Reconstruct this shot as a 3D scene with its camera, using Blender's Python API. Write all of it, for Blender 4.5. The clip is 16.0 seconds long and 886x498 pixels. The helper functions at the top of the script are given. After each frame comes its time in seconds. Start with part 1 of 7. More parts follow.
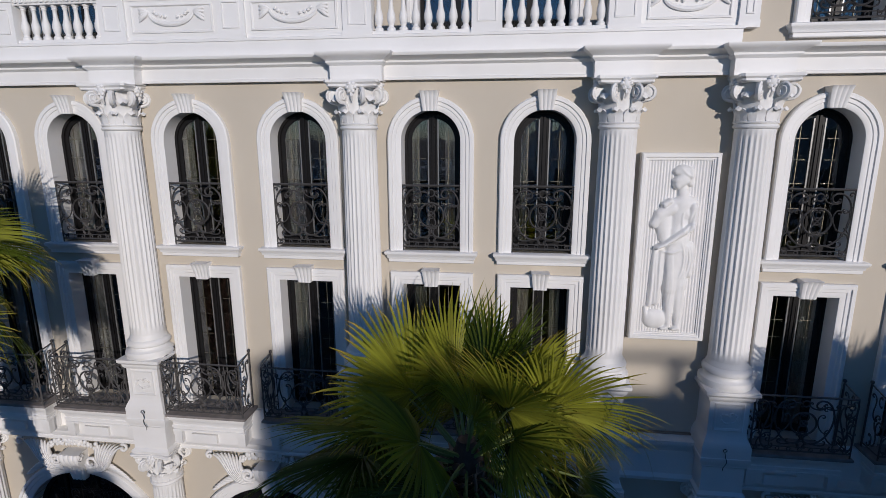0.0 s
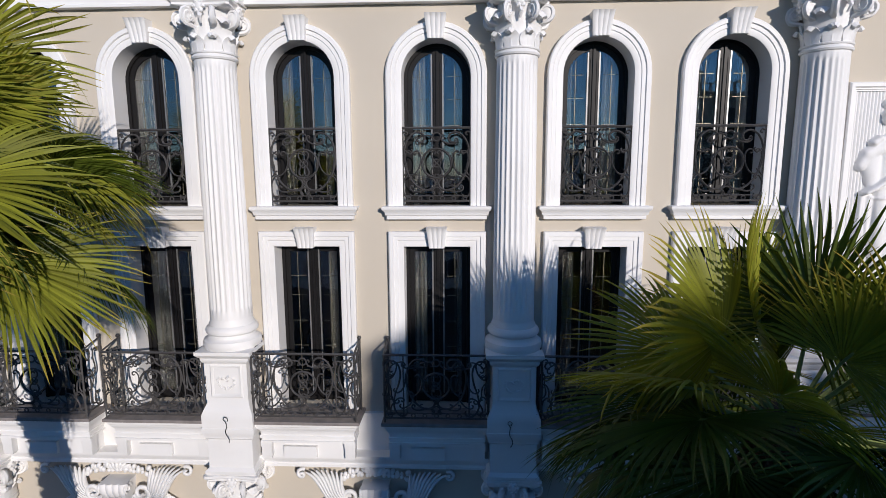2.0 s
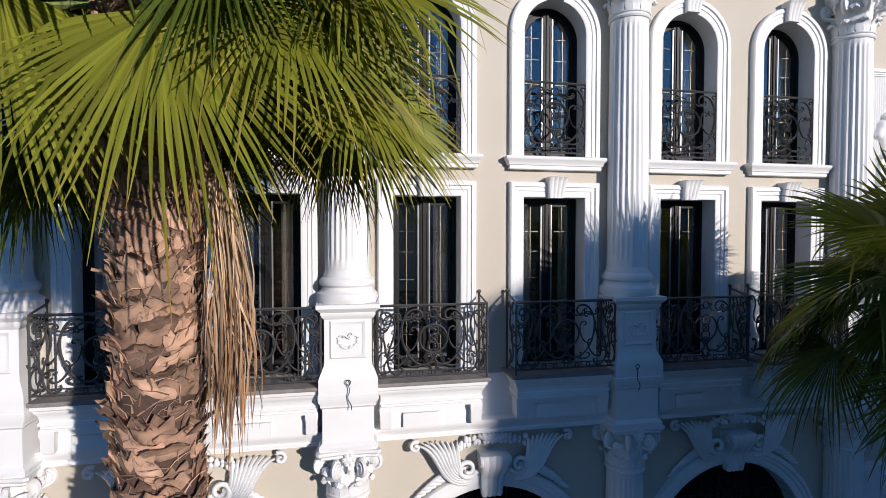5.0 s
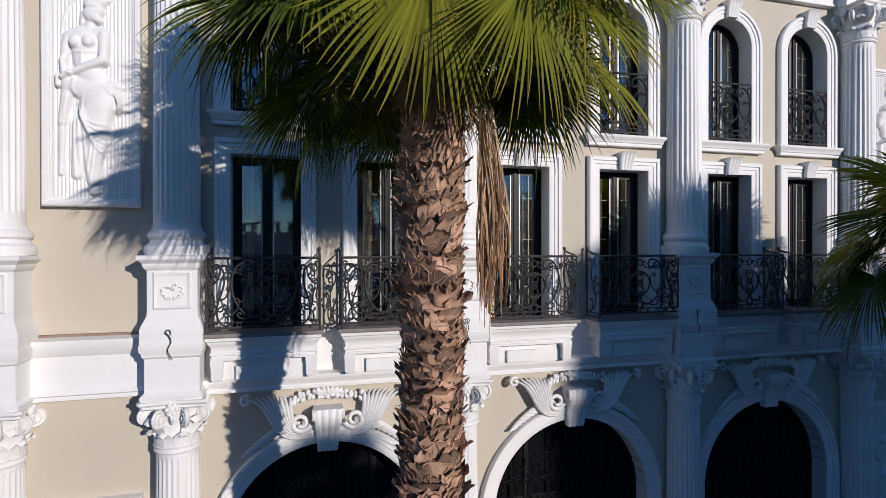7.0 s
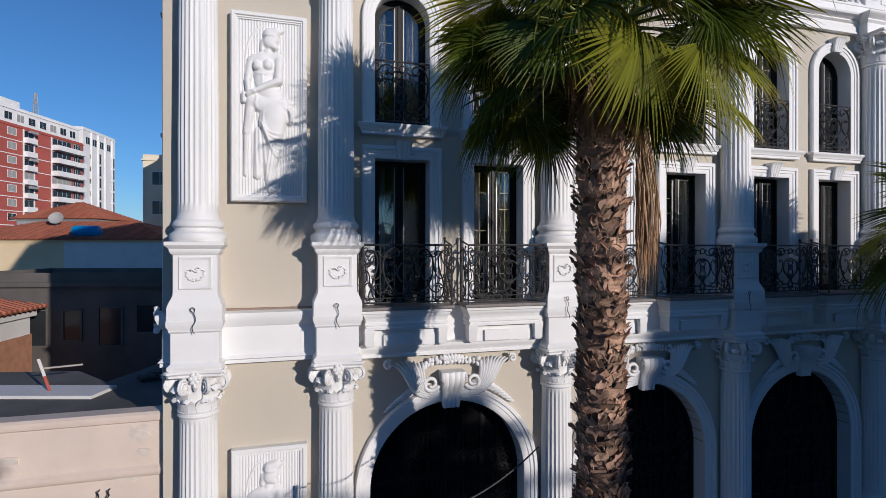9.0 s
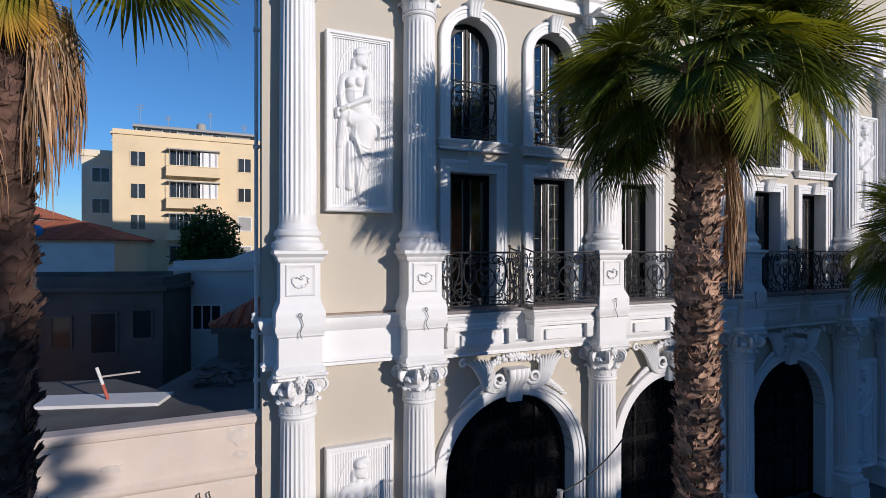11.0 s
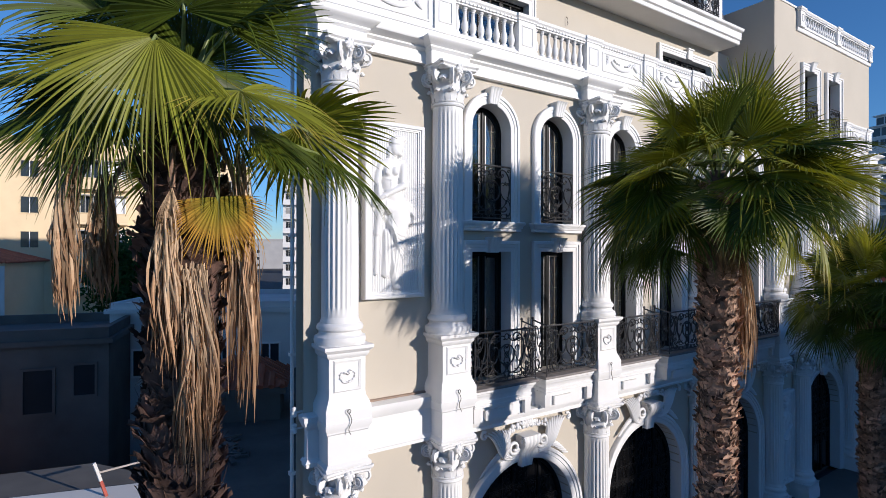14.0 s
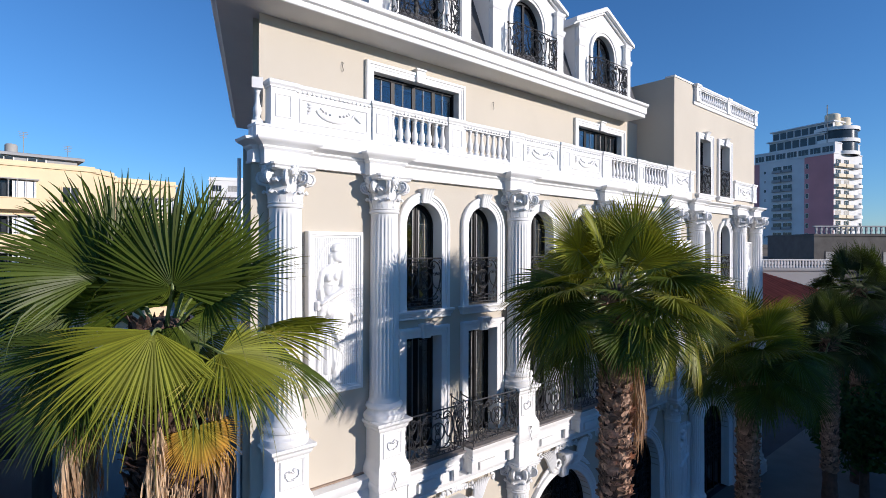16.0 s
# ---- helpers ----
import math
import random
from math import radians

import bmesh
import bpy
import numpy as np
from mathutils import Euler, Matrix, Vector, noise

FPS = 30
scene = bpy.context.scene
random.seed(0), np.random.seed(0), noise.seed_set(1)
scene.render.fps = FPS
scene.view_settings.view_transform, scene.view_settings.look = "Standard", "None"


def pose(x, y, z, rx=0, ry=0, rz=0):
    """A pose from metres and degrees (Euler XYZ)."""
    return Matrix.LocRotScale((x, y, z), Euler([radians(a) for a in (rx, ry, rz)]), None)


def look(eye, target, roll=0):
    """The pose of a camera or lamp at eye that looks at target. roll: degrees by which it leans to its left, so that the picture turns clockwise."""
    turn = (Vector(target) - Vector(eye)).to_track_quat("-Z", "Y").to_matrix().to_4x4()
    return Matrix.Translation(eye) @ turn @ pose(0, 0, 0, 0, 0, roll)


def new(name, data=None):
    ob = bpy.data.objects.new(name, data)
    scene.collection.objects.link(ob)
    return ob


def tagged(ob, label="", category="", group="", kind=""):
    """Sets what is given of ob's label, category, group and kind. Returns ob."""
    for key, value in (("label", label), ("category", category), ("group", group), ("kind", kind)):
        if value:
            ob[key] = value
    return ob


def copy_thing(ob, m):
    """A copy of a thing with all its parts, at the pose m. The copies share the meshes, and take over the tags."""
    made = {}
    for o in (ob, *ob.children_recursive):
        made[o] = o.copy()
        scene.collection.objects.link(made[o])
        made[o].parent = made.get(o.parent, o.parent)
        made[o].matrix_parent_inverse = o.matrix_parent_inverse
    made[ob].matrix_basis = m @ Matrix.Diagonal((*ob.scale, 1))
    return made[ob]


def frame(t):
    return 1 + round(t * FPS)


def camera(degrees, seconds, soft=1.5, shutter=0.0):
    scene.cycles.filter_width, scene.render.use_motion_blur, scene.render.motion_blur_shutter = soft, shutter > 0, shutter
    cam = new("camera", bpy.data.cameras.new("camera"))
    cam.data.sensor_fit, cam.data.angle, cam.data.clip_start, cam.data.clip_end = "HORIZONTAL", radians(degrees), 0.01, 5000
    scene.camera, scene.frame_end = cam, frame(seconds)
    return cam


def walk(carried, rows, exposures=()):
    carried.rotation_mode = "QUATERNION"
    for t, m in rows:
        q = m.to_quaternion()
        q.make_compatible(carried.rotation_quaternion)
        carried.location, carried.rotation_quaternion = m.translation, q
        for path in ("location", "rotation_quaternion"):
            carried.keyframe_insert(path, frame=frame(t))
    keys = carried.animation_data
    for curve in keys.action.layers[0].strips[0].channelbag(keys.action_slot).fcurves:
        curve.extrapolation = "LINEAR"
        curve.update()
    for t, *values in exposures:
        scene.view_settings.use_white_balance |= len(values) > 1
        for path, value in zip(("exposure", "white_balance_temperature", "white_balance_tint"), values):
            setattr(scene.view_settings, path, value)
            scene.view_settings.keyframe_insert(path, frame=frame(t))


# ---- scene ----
cam = camera(79.8, 16.0, soft=0.5)
METRES, EYE, TILT, LEAN, TURN = 22.0, 11.5, 0.0, 0.0, 7.2
ROWS = [
    (0.0, 0.0, 0.0, 0.0, -0.04, -12.42, 0.16),
    (0.5, -0.0346, 0.0176, -0.0191, -1.68, -11.4, 0.23),
    (1.0, -0.0711, 0.0351, -0.0382, -2.44, -10.38, 0.26),
    (1.5, -0.1081, 0.0518, -0.0562, -3.22, -9.37, 0.27),
    (2.0, -0.1462, 0.0692, -0.0715, -4.79, -8.45, 0.27),
    (2.5, -0.1832, 0.0862, -0.0852, -7.51, -7.49, 0.27),
    (3.0, -0.2149, 0.0974, -0.0996, -10.14, -6.48, 0.26),
    (3.5, -0.2424, 0.1032, -0.1133, -11.65, -5.39, 0.25),
    (6.0, -0.3787, 0.0943, -0.1738, -22.04, -0.3, 0.02),
    (6.5, -0.4079, 0.0884, -0.183, -22.15, -0.23, 0.06),
    (7.0, -0.4365, 0.0814, -0.1915, -22.26, -0.25, 0.04),
    (7.5, -0.4657, 0.0736, -0.1972, -22.54, -0.25, -0.01),
    (8.0, -0.4961, 0.0652, -0.1997, -22.89, -0.19, -0.01),
    (8.5, -0.5279, 0.0577, -0.2005, -23.36, -0.14, 0.0),
    (9.0, -0.56, 0.0514, -0.2016, -23.61, -0.1, 0.01),
    (9.5, -0.5934, 0.0494, -0.2011, -23.78, -0.08, 0.02),
    (12.0, -0.7299, 0.1028, -0.1805, -35.79, -0.19, -0.07),
    (12.5, -0.7465, 0.117, -0.1687, -36.87, -0.15, -0.04),
    (13.0, -0.7607, 0.124, -0.1547, -38.04, -0.11, -0.06),
    (13.5, -0.772, 0.1269, -0.1398, -39.68, -0.05, -0.07),
    (14.0, -0.7821, 0.1254, -0.1234, -41.02, 0.04, -0.08),
    (14.5, -0.7914, 0.1203, -0.1047, -42.48, 0.08, -0.1),
    (15.0, -0.8008, 0.112, -0.0844, -44.84, 0.12, -0.12),
    (15.5, -0.8098, 0.1016, -0.0598, -46.91, 0.15, -0.14),
    (16.0, -0.8175, 0.0916, -0.0313, -48.27, -0.08, -0.17),
]
walk(cam, [(t, pose(0, 0, EYE, TILT, LEAN, TURN) @ pose(METRES * x, METRES * y, METRES * z, 90 + pitch, roll, yaw)) for t, x, y, z, yaw, pitch, roll in ROWS],
     [(0.0, -0.61, 5280, 10), (1.5, -0.32, 5280, 10), (3.0, -0.04, 5280, 10), (6.0, 0.05, 5280, 10), (7.0, -0.25, 5280, 10), (8.0, -0.30, 5280, 10), (9.5, -0.35, 5280, 10), (12.0, -0.03, 5280, 10), (14.0, 0.07, 5280, 10), (16.0, 0.25, 5280, 10)])

# ---- world, sun, exposure ----
SUN_TO = Vector((0.49, -1.0, 0.275)).normalized()
world = bpy.data.worlds.new("sky")
scene.world = world
world.use_nodes = True
wn = world.node_tree.nodes
sky = wn.new("ShaderNodeTexSky")
sky.sky_type = "NISHITA"
sky.sun_disc = False
sky.sun_elevation = math.asin(SUN_TO.z)
sky.sun_rotation = math.atan2(SUN_TO.x, SUN_TO.y)
sky.air_density, sky.dust_density, sky.ozone_density = 1.0, 0.0, 5.0
wn["Background"].inputs["Strength"].default_value = 0.11
world.node_tree.links.new(sky.outputs[0], wn["Background"].inputs["Color"])
sun = new("sun", bpy.data.lights.new("sun", "SUN"))
sun.data.energy, sun.data.angle, sun.data.color = 5.0, radians(0.55), (1.0, 0.8, 0.6)
sun.matrix_world = look(SUN_TO * 60, (0, 0, 0))

# ---- materials ----
def material(name, colour, rough=0.6, metal=0.0, vary=0.12, scale=3.0, fine=60.0, bump=0.15, stain=None, stain_amt=0.0, island=0.0, spec=0.5):
    """A surface with broad and fine variation, optional stains and relief."""
    m = bpy.data.materials.new(name)
    m.use_nodes = True
    t = m.node_tree
    b = t.nodes["Principled BSDF"]
    b.inputs["Roughness"].default_value, b.inputs["Metallic"].default_value = rough, metal
    b.inputs["Specular IOR Level"].default_value = spec
    co = t.nodes.new("ShaderNodeTexCoord")
    big, small = t.nodes.new("ShaderNodeTexNoise"), t.nodes.new("ShaderNodeTexNoise")
    big.inputs["Scale"].default_value, big.inputs["Detail"].default_value = scale, 5
    small.inputs["Scale"].default_value, small.inputs["Detail"].default_value = fine, 3
    geo = t.nodes.new("ShaderNodeNewGeometry")
    for n in (big, small):
        t.links.new(geo.outputs["Position"], n.inputs["Vector"])
    mix = t.nodes.new("ShaderNodeMix")
    mix.data_type = "RGBA"
    c = Vector(colour)
    mix.inputs["A"].default_value = (*(c * (1 - vary)), 1)
    mix.inputs["B"].default_value = (*(c * (1 + vary * 0.6)), 1)
    ramp = t.nodes.new("ShaderNodeMapRange")
    ramp.inputs["From Min"].default_value, ramp.inputs["From Max"].default_value = 0.3, 0.7
    t.links.new(big.outputs["Fac"], ramp.inputs["Value"])
    t.links.new(ramp.outputs["Result"], mix.inputs["Factor"])
    out = mix.outputs["Result"]
    if stain_amt:
        s = t.nodes.new("ShaderNodeTexNoise")
        s.inputs["Scale"].default_value, s.inputs["Detail"].default_value, s.inputs["Roughness"].default_value = scale * 0.6, 9, 0.7
        t.links.new(geo.outputs["Position"], s.inputs["Vector"])
        r = t.nodes.new("ShaderNodeMapRange")
        r.inputs["From Min"].default_value, r.inputs["From Max"].default_value, r.inputs["To Max"].default_value = 0.52, 0.75, stain_amt
        t.links.new(s.outputs["Fac"], r.inputs["Value"])
        k = t.nodes.new("ShaderNodeMix")
        k.data_type = "RGBA"
        k.inputs["B"].default_value = (*stain, 1)
        t.links.new(r.outputs["Result"], k.inputs["Factor"])
        t.links.new(out, k.inputs["A"])
        out = k.outputs["Result"]
    if island:
        hsv = t.nodes.new("ShaderNodeHueSaturation")
        r = t.nodes.new("ShaderNodeMapRange")
        r.inputs["To Min"].default_value, r.inputs["To Max"].default_value = 1 - island, 1 + island
        t.links.new(geo.outputs["Random Per Island"], r.inputs["Value"])
        t.links.new(r.outputs["Result"], hsv.inputs["Value"])
        t.links.new(out, hsv.inputs["Color"])
        out = hsv.outputs["Color"]
    t.links.new(out, b.inputs["Base Color"])
    rr = t.nodes.new("ShaderNodeMapRange")
    rr.inputs["To Min"].default_value, rr.inputs["To Max"].default_value = max(rough - 0.12, 0.02), min(rough + 0.12, 1)
    t.links.new(small.outputs["Fac"], rr.inputs["Value"])
    t.links.new(rr.outputs["Result"], b.inputs["Roughness"])
    if bump:
        bn = t.nodes.new("ShaderNodeBump")
        bn.inputs["Strength"].default_value, bn.inputs["Distance"].default_value = bump, 0.01
        t.links.new(small.outputs["Fac"], bn.inputs["Height"])
        t.links.new(bn.outputs["Normal"], b.inputs["Normal"])
    return m


def glass(name, tint, ior=1.9, rough=0.0):
    m = bpy.data.materials.new(name)
    m.use_nodes = True
    b = m.node_tree.nodes["Principled BSDF"]
    b.inputs["Base Color"].default_value = (*tint, 1)
    b.inputs["Roughness"].default_value = rough
    b.inputs["Transmission Weight"].default_value = 1.0
    b.inputs["IOR"].default_value = ior
    n, bn = m.node_tree.nodes.new("ShaderNodeTexNoise"), m.node_tree.nodes.new("ShaderNodeBump")
    n.inputs["Scale"].default_value = 2.5
    bn.inputs["Strength"].default_value, bn.inputs["Distance"].default_value = 0.02, 0.05
    g = m.node_tree.nodes.new("ShaderNodeNewGeometry")
    m.node_tree.links.new(g.outputs["Position"], n.inputs["Vector"])
    m.node_tree.links.new(n.outputs["Fac"], bn.inputs["Height"])
    m.node_tree.links.new(bn.outputs["Normal"], b.inputs["Normal"])
    return m


def leaf_material(name, base, tip, tip_at, through_col, through_amt=0.35, rough=0.55, spread=0.3):
    """Leaf blade: colour runs from base to tip along U, light passes through it."""
    m = bpy.data.materials.new(name)
    m.use_nodes = True
    t = m.node_tree
    b = t.nodes["Principled BSDF"]
    b.inputs["Roughness"].default_value = rough
    b.inputs["Specular IOR Level"].default_value = 0.2
    uv = t.nodes.new("ShaderNodeUVMap")
    sep = t.nodes.new("ShaderNodeSeparateXYZ")
    t.links.new(uv.outputs["UV"], sep.inputs["Vector"])
    info = t.nodes.new("ShaderNodeObjectInfo")
    geo = t.nodes.new("ShaderNodeNewGeometry")
    no = t.nodes.new("ShaderNodeTexNoise")
    no.inputs["Scale"].default_value, no.inputs["Detail"].default_value = 4.0, 5
    t.links.new(geo.outputs["Position"], no.inputs["Vector"])
    add = t.nodes.new("ShaderNodeMath")
    add.operation = "MULTIPLY_ADD"
    add.inputs[1].default_value = 0.5
    t.links.new(no.outputs["Fac"], add.inputs[0])
    t.links.new(sep.outputs["X"], add.inputs[2])
    add2 = t.nodes.new("ShaderNodeMath")
    add2.operation = "MULTIPLY_ADD"
    add2.inputs[1].default_value = 0.35
    t.links.new(info.outputs["Random"], add2.inputs[0])
    t.links.new(add.outputs[0], add2.inputs[2])
    r = t.nodes.new("ShaderNodeMapRange")
    r.inputs["From Min"].default_value, r.inputs["From Max"].default_value = tip_at, tip_at + 0.35
    t.links.new(add2.outputs[0], r.inputs["Value"])
    mix = t.nodes.new("ShaderNodeMix")
    mix.data_type = "RGBA"
    mix.inputs["A"].default_value, mix.inputs["B"].default_value = (*base, 1), (*tip, 1)
    t.links.new(r.outputs["Result"], mix.inputs["Factor"])
    hsv = t.nodes.new("ShaderNodeHueSaturation")
    v = t.nodes.new("ShaderNodeMapRange")
    v.inputs["To Min"].default_value, v.inputs["To Max"].default_value = 1 - spread, 1 + spread
    t.links.new(geo.outputs["Random Per Island"], v.inputs["Value"])
    t.links.new(v.outputs["Result"], hsv.inputs["Value"])
    t.links.new(mix.outputs["Result"], hsv.inputs["Color"])
    t.links.new(hsv.outputs["Color"], b.inputs["Base Color"])
    tr = t.nodes.new("ShaderNodeBsdfTranslucent")
    tm = t.nodes.new("ShaderNodeMix")
    tm.data_type, tm.blend_type = "RGBA", "MULTIPLY"
    tm.inputs["Factor"].default_value = 1.0
    t.links.new(hsv.outputs["Color"], tm.inputs["A"])
    tm.inputs["B"].default_value = (*through_col, 1)
    t.links.new(tm.outputs["Result"], tr.inputs["Color"])
    ms = t.nodes.new("ShaderNodeMixShader")
    ms.inputs[0].default_value = through_amt
    t.links.new(b.outputs[0], ms.inputs[1])
    t.links.new(tr.outputs[0], ms.inputs[2])
    t.links.new(ms.outputs[0], t.nodes["Material Output"].inputs["Surface"])
    return m


WHITE = material("white_paint", (0.755, 0.75, 0.74), 0.55, vary=0.04, scale=1.3, fine=90, bump=0.12, stain=(0.62, 0.6, 0.56), stain_amt=0.22)
PLASTERW = material("white_moulded_plaster", (0.75, 0.745, 0.735), 0.6, vary=0.05, scale=5, fine=120, bump=0.2)
BEIGE = material("beige_render", (0.53, 0.48, 0.395), 0.85, vary=0.05, scale=0.5, fine=160, bump=0.25, stain=(0.48, 0.43, 0.35), stain_amt=0.3)
CAPPING = material("brown_capping", (0.27, 0.2, 0.15), 0.8, vary=0.25, scale=5, fine=60, bump=0.3)
SLABM = material("grey_stone_slab", (0.22, 0.2, 0.19), 0.7, vary=0.2, scale=6, fine=80, bump=0.3, stain=(0.1, 0.09, 0.085), stain_amt=0.5)
IRON = material("black_wrought_iron", (0.075, 0.072, 0.071), 0.5, 0.2, vary=0.2, scale=12, fine=150, bump=0.25, spec=0.4)
# darker copy of IRON: the arch shade is put into the grille colour
IRONSHADE = material("shaded_grille_iron", (0.014, 0.0135, 0.0135), 0.5, 0.2, vary=0.2, scale=12, fine=150, bump=0.25, spec=0.3)
FRAME = material("black_window_frame", (0.01, 0.0095, 0.01), 0.45, vary=0.15, scale=8, fine=120, bump=0.05, spec=0.2)
# pale grey that imitates glints on the black window stiles
GLINT = material("stile_glint_grey", (0.24, 0.24, 0.235), 0.4, 0.5, vary=0.1, scale=9, bump=0)
BRASS = material("pale_brass_bar", (0.24, 0.22, 0.16), 0.5, 0.7, vary=0.1, scale=9, bump=0)
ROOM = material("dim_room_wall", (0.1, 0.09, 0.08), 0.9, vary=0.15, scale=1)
CURTAIN = material("pale_curtain", (0.55, 0.53, 0.47), 0.9, vary=0.1, scale=5, fine=200, bump=0.2)
GLASS = glass("window_glass", (0.82, 0.84, 0.84))
# opaque near-black: the darkness inside the arches is put into the pane colour
DARKINSIDE = material("dark_interior_pane", (0.008, 0.008, 0.009), 0.06, vary=0.2, scale=2, bump=0, spec=0.22)
SLATE = material("dark_slate", (0.07, 0.07, 0.075), 0.55, vary=0.3, scale=2, fine=40, bump=0.4)
ASPHALT = material("asphalt", (0.05, 0.05, 0.052), 0.85, vary=0.25, scale=0.6, fine=120, bump=0.4, stain=(0.03, 0.03, 0.03), stain_amt=0.4)
PAVING = material("pavement_stone", (0.14, 0.135, 0.125), 0.8, vary=0.15, scale=1, fine=60, bump=0.3, island=0.12)
KERB = material("kerb_stone", (0.33, 0.32, 0.3), 0.8, vary=0.15, scale=2, bump=0.3)
PINK = material("faded_pink_render", (0.65, 0.545, 0.46), 0.9, vary=0.09, scale=1.4, fine=90, bump=0.4, stain=(0.6, 0.55, 0.5), stain_amt=0.55)
PATCH = material("bare_plaster", (0.62, 0.55, 0.48), 0.9, vary=0.15, scale=6, fine=60, bump=0.4)
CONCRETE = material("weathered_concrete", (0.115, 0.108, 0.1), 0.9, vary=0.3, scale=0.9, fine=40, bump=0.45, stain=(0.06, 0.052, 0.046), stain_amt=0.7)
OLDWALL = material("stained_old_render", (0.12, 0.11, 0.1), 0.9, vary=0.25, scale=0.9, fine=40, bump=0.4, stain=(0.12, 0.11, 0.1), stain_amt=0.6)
LIMEW = material("whitewash", (0.68, 0.67, 0.65), 0.85, vary=0.08, scale=0.7, fine=50, bump=0.3, stain=(0.42, 0.4, 0.37), stain_amt=0.35)
YELLOW = material("yellow_render", (0.72, 0.575, 0.36), 0.9, vary=0.08, scale=0.4, fine=20, bump=0.2, stain=(0.55, 0.44, 0.27), stain_amt=0.4)
CREAM = material("cream_render", (0.72, 0.64, 0.48), 0.9, vary=0.08, scale=0.4, fine=20, bump=0.2, stain=(0.5, 0.44, 0.34), stain_amt=0.4)
REDWALL = material("brick_red_cladding", (0.4, 0.095, 0.07), 0.8, vary=0.12, scale=0.3, fine=8, bump=0.2)
PINKRED = material("rose_cladding", (0.62, 0.27, 0.27), 0.8, vary=0.1, scale=0.2, fine=6, bump=0.1)
FARWHITE = material("far_white_render", (0.8, 0.79, 0.77), 0.85, vary=0.07, scale=0.3, fine=10, bump=0.1)
TOWERGREY = material("pale_grey_tower_render", (0.66, 0.66, 0.66), 0.85, vary=0.08, scale=0.3, fine=10, bump=0.1)
FARGREY = material("far_grey_render", (0.33, 0.33, 0.335), 0.85, vary=0.1, scale=0.3, fine=10, bump=0.1)
TILE = material("terracotta_tile", (0.36, 0.12, 0.065), 0.8, vary=0.2, scale=1.5, fine=30, bump=0.4, island=0.2)
BRICK = material("old_brick", (0.34, 0.17, 0.1), 0.85, vary=0.2, scale=4, fine=50, bump=0.4, island=0.25)
SHUTTER = material("grey_shutter", (0.34, 0.33, 0.31), 0.7, vary=0.1, scale=2)
DARKPANE = material("dark_far_pane", (0.03, 0.035, 0.04), 0.15, vary=0.3, scale=0.7, bump=0)
BLUETANK = material("blue_plastic_tank", (0.02, 0.22, 0.5), 0.45, vary=0.1, scale=2)
WOOD = material("painted_timber", (0.45, 0.4, 0.36), 0.8, vary=0.2, scale=8, fine=60, bump=0.3)
REDPAINT = material("red_paint", (0.4, 0.09, 0.06), 0.7, vary=0.2, scale=8)
CABLE = material("black_cable", (0.015, 0.015, 0.016), 0.6, vary=0.1)
BARK = material("palm_bark", (0.09, 0.055, 0.038), 0.9, vary=0.35, scale=7, fine=70, bump=0.7, stain=(0.03, 0.02, 0.016), stain_amt=0.5)
BOOT = material("palm_leaf_base", (0.43, 0.275, 0.185), 0.9, vary=0.35, scale=9, fine=90, bump=0.6, stain=(0.1, 0.055, 0.04), stain_amt=0.5, island=0.6)
BOOTDARK = material("dark_palm_leaf_base", (0.13, 0.075, 0.055), 0.9, vary=0.4, scale=9, fine=90, bump=0.6, stain=(0.04, 0.025, 0.02), stain_amt=0.55, island=0.6)
# leaf colour darkened to look shaded, for the two farther street palms
SHADELEAF = leaf_material("palm_leaf_dark_shade", (0.04, 0.055, 0.014), (0.14, 0.12, 0.04), 1.4, (1.4, 1.5, 0.5), 0.2)
GREEN = leaf_material("palm_leaf", (0.2, 0.212, 0.02), (0.42, 0.31, 0.06), 1.3, (1.5, 1.4, 0.35), 0.28, 0.45)
# GREEN again with shade put into its colour, for shaded and backlit leaves
SHADEGREEN = leaf_material("palm_leaf_shade_green", (0.062, 0.085, 0.009), (0.26, 0.2, 0.06), 1.4, (1.5, 1.6, 0.5), 0.2, 0.42)
AUTUMN = leaf_material("yellowing_palm_leaf", (0.32, 0.27, 0.03), (0.5, 0.3, 0.05), 0.85, (1.4, 1.3, 0.4), 0.4)
STRAW = leaf_material("dry_palm_leaf", (0.52, 0.38, 0.24), (0.36, 0.22, 0.12), 0.8, (1.2, 1.0, 0.7), 0.15, 0.8, 0.6)
STRAWSTALK = material("dry_leaf_stalk", (0.42, 0.3, 0.19), 0.7, vary=0.25, scale=8, fine=60, bump=0.4)
STALK = material("palm_leaf_stalk", (0.2, 0.24, 0.07), 0.5, vary=0.2, scale=6)
BUSH = leaf_material("shrub_leaf", (0.03, 0.07, 0.015), (0.06, 0.1, 0.02), 0.9, (1.4, 1.5, 0.5), 0.25)
BLUECLOTH = material("blue_awning_cloth", (0.02, 0.06, 0.3), 0.8, vary=0.15, scale=3)

# ---- mesh tools ----
def finish(bm, name, mat, smooth=35):
    bmesh.ops.recalc_face_normals(bm, faces=bm.faces)
    me = bpy.data.meshes.new(name)
    bm.to_mesh(me)
    bm.free()
    me.materials.append(mat)
    if smooth:
        me.polygons.foreach_set("use_smooth", [True] * len(me.polygons))
        me.set_sharp_from_angle(angle=radians(smooth))
    return me


def part(name, bm, mat, parent, label="", smooth=35):
    """One mesh under a thing or a part."""
    ob = new(name, finish(bm, name, mat, smooth))
    ob.parent = parent
    if label:
        tagged(ob, label)
    return ob


def share(name, mesh, parent, m=None):
    ob = new(name, mesh)
    ob.parent = parent
    if m is not None:
        ob.matrix_basis = m
    return ob


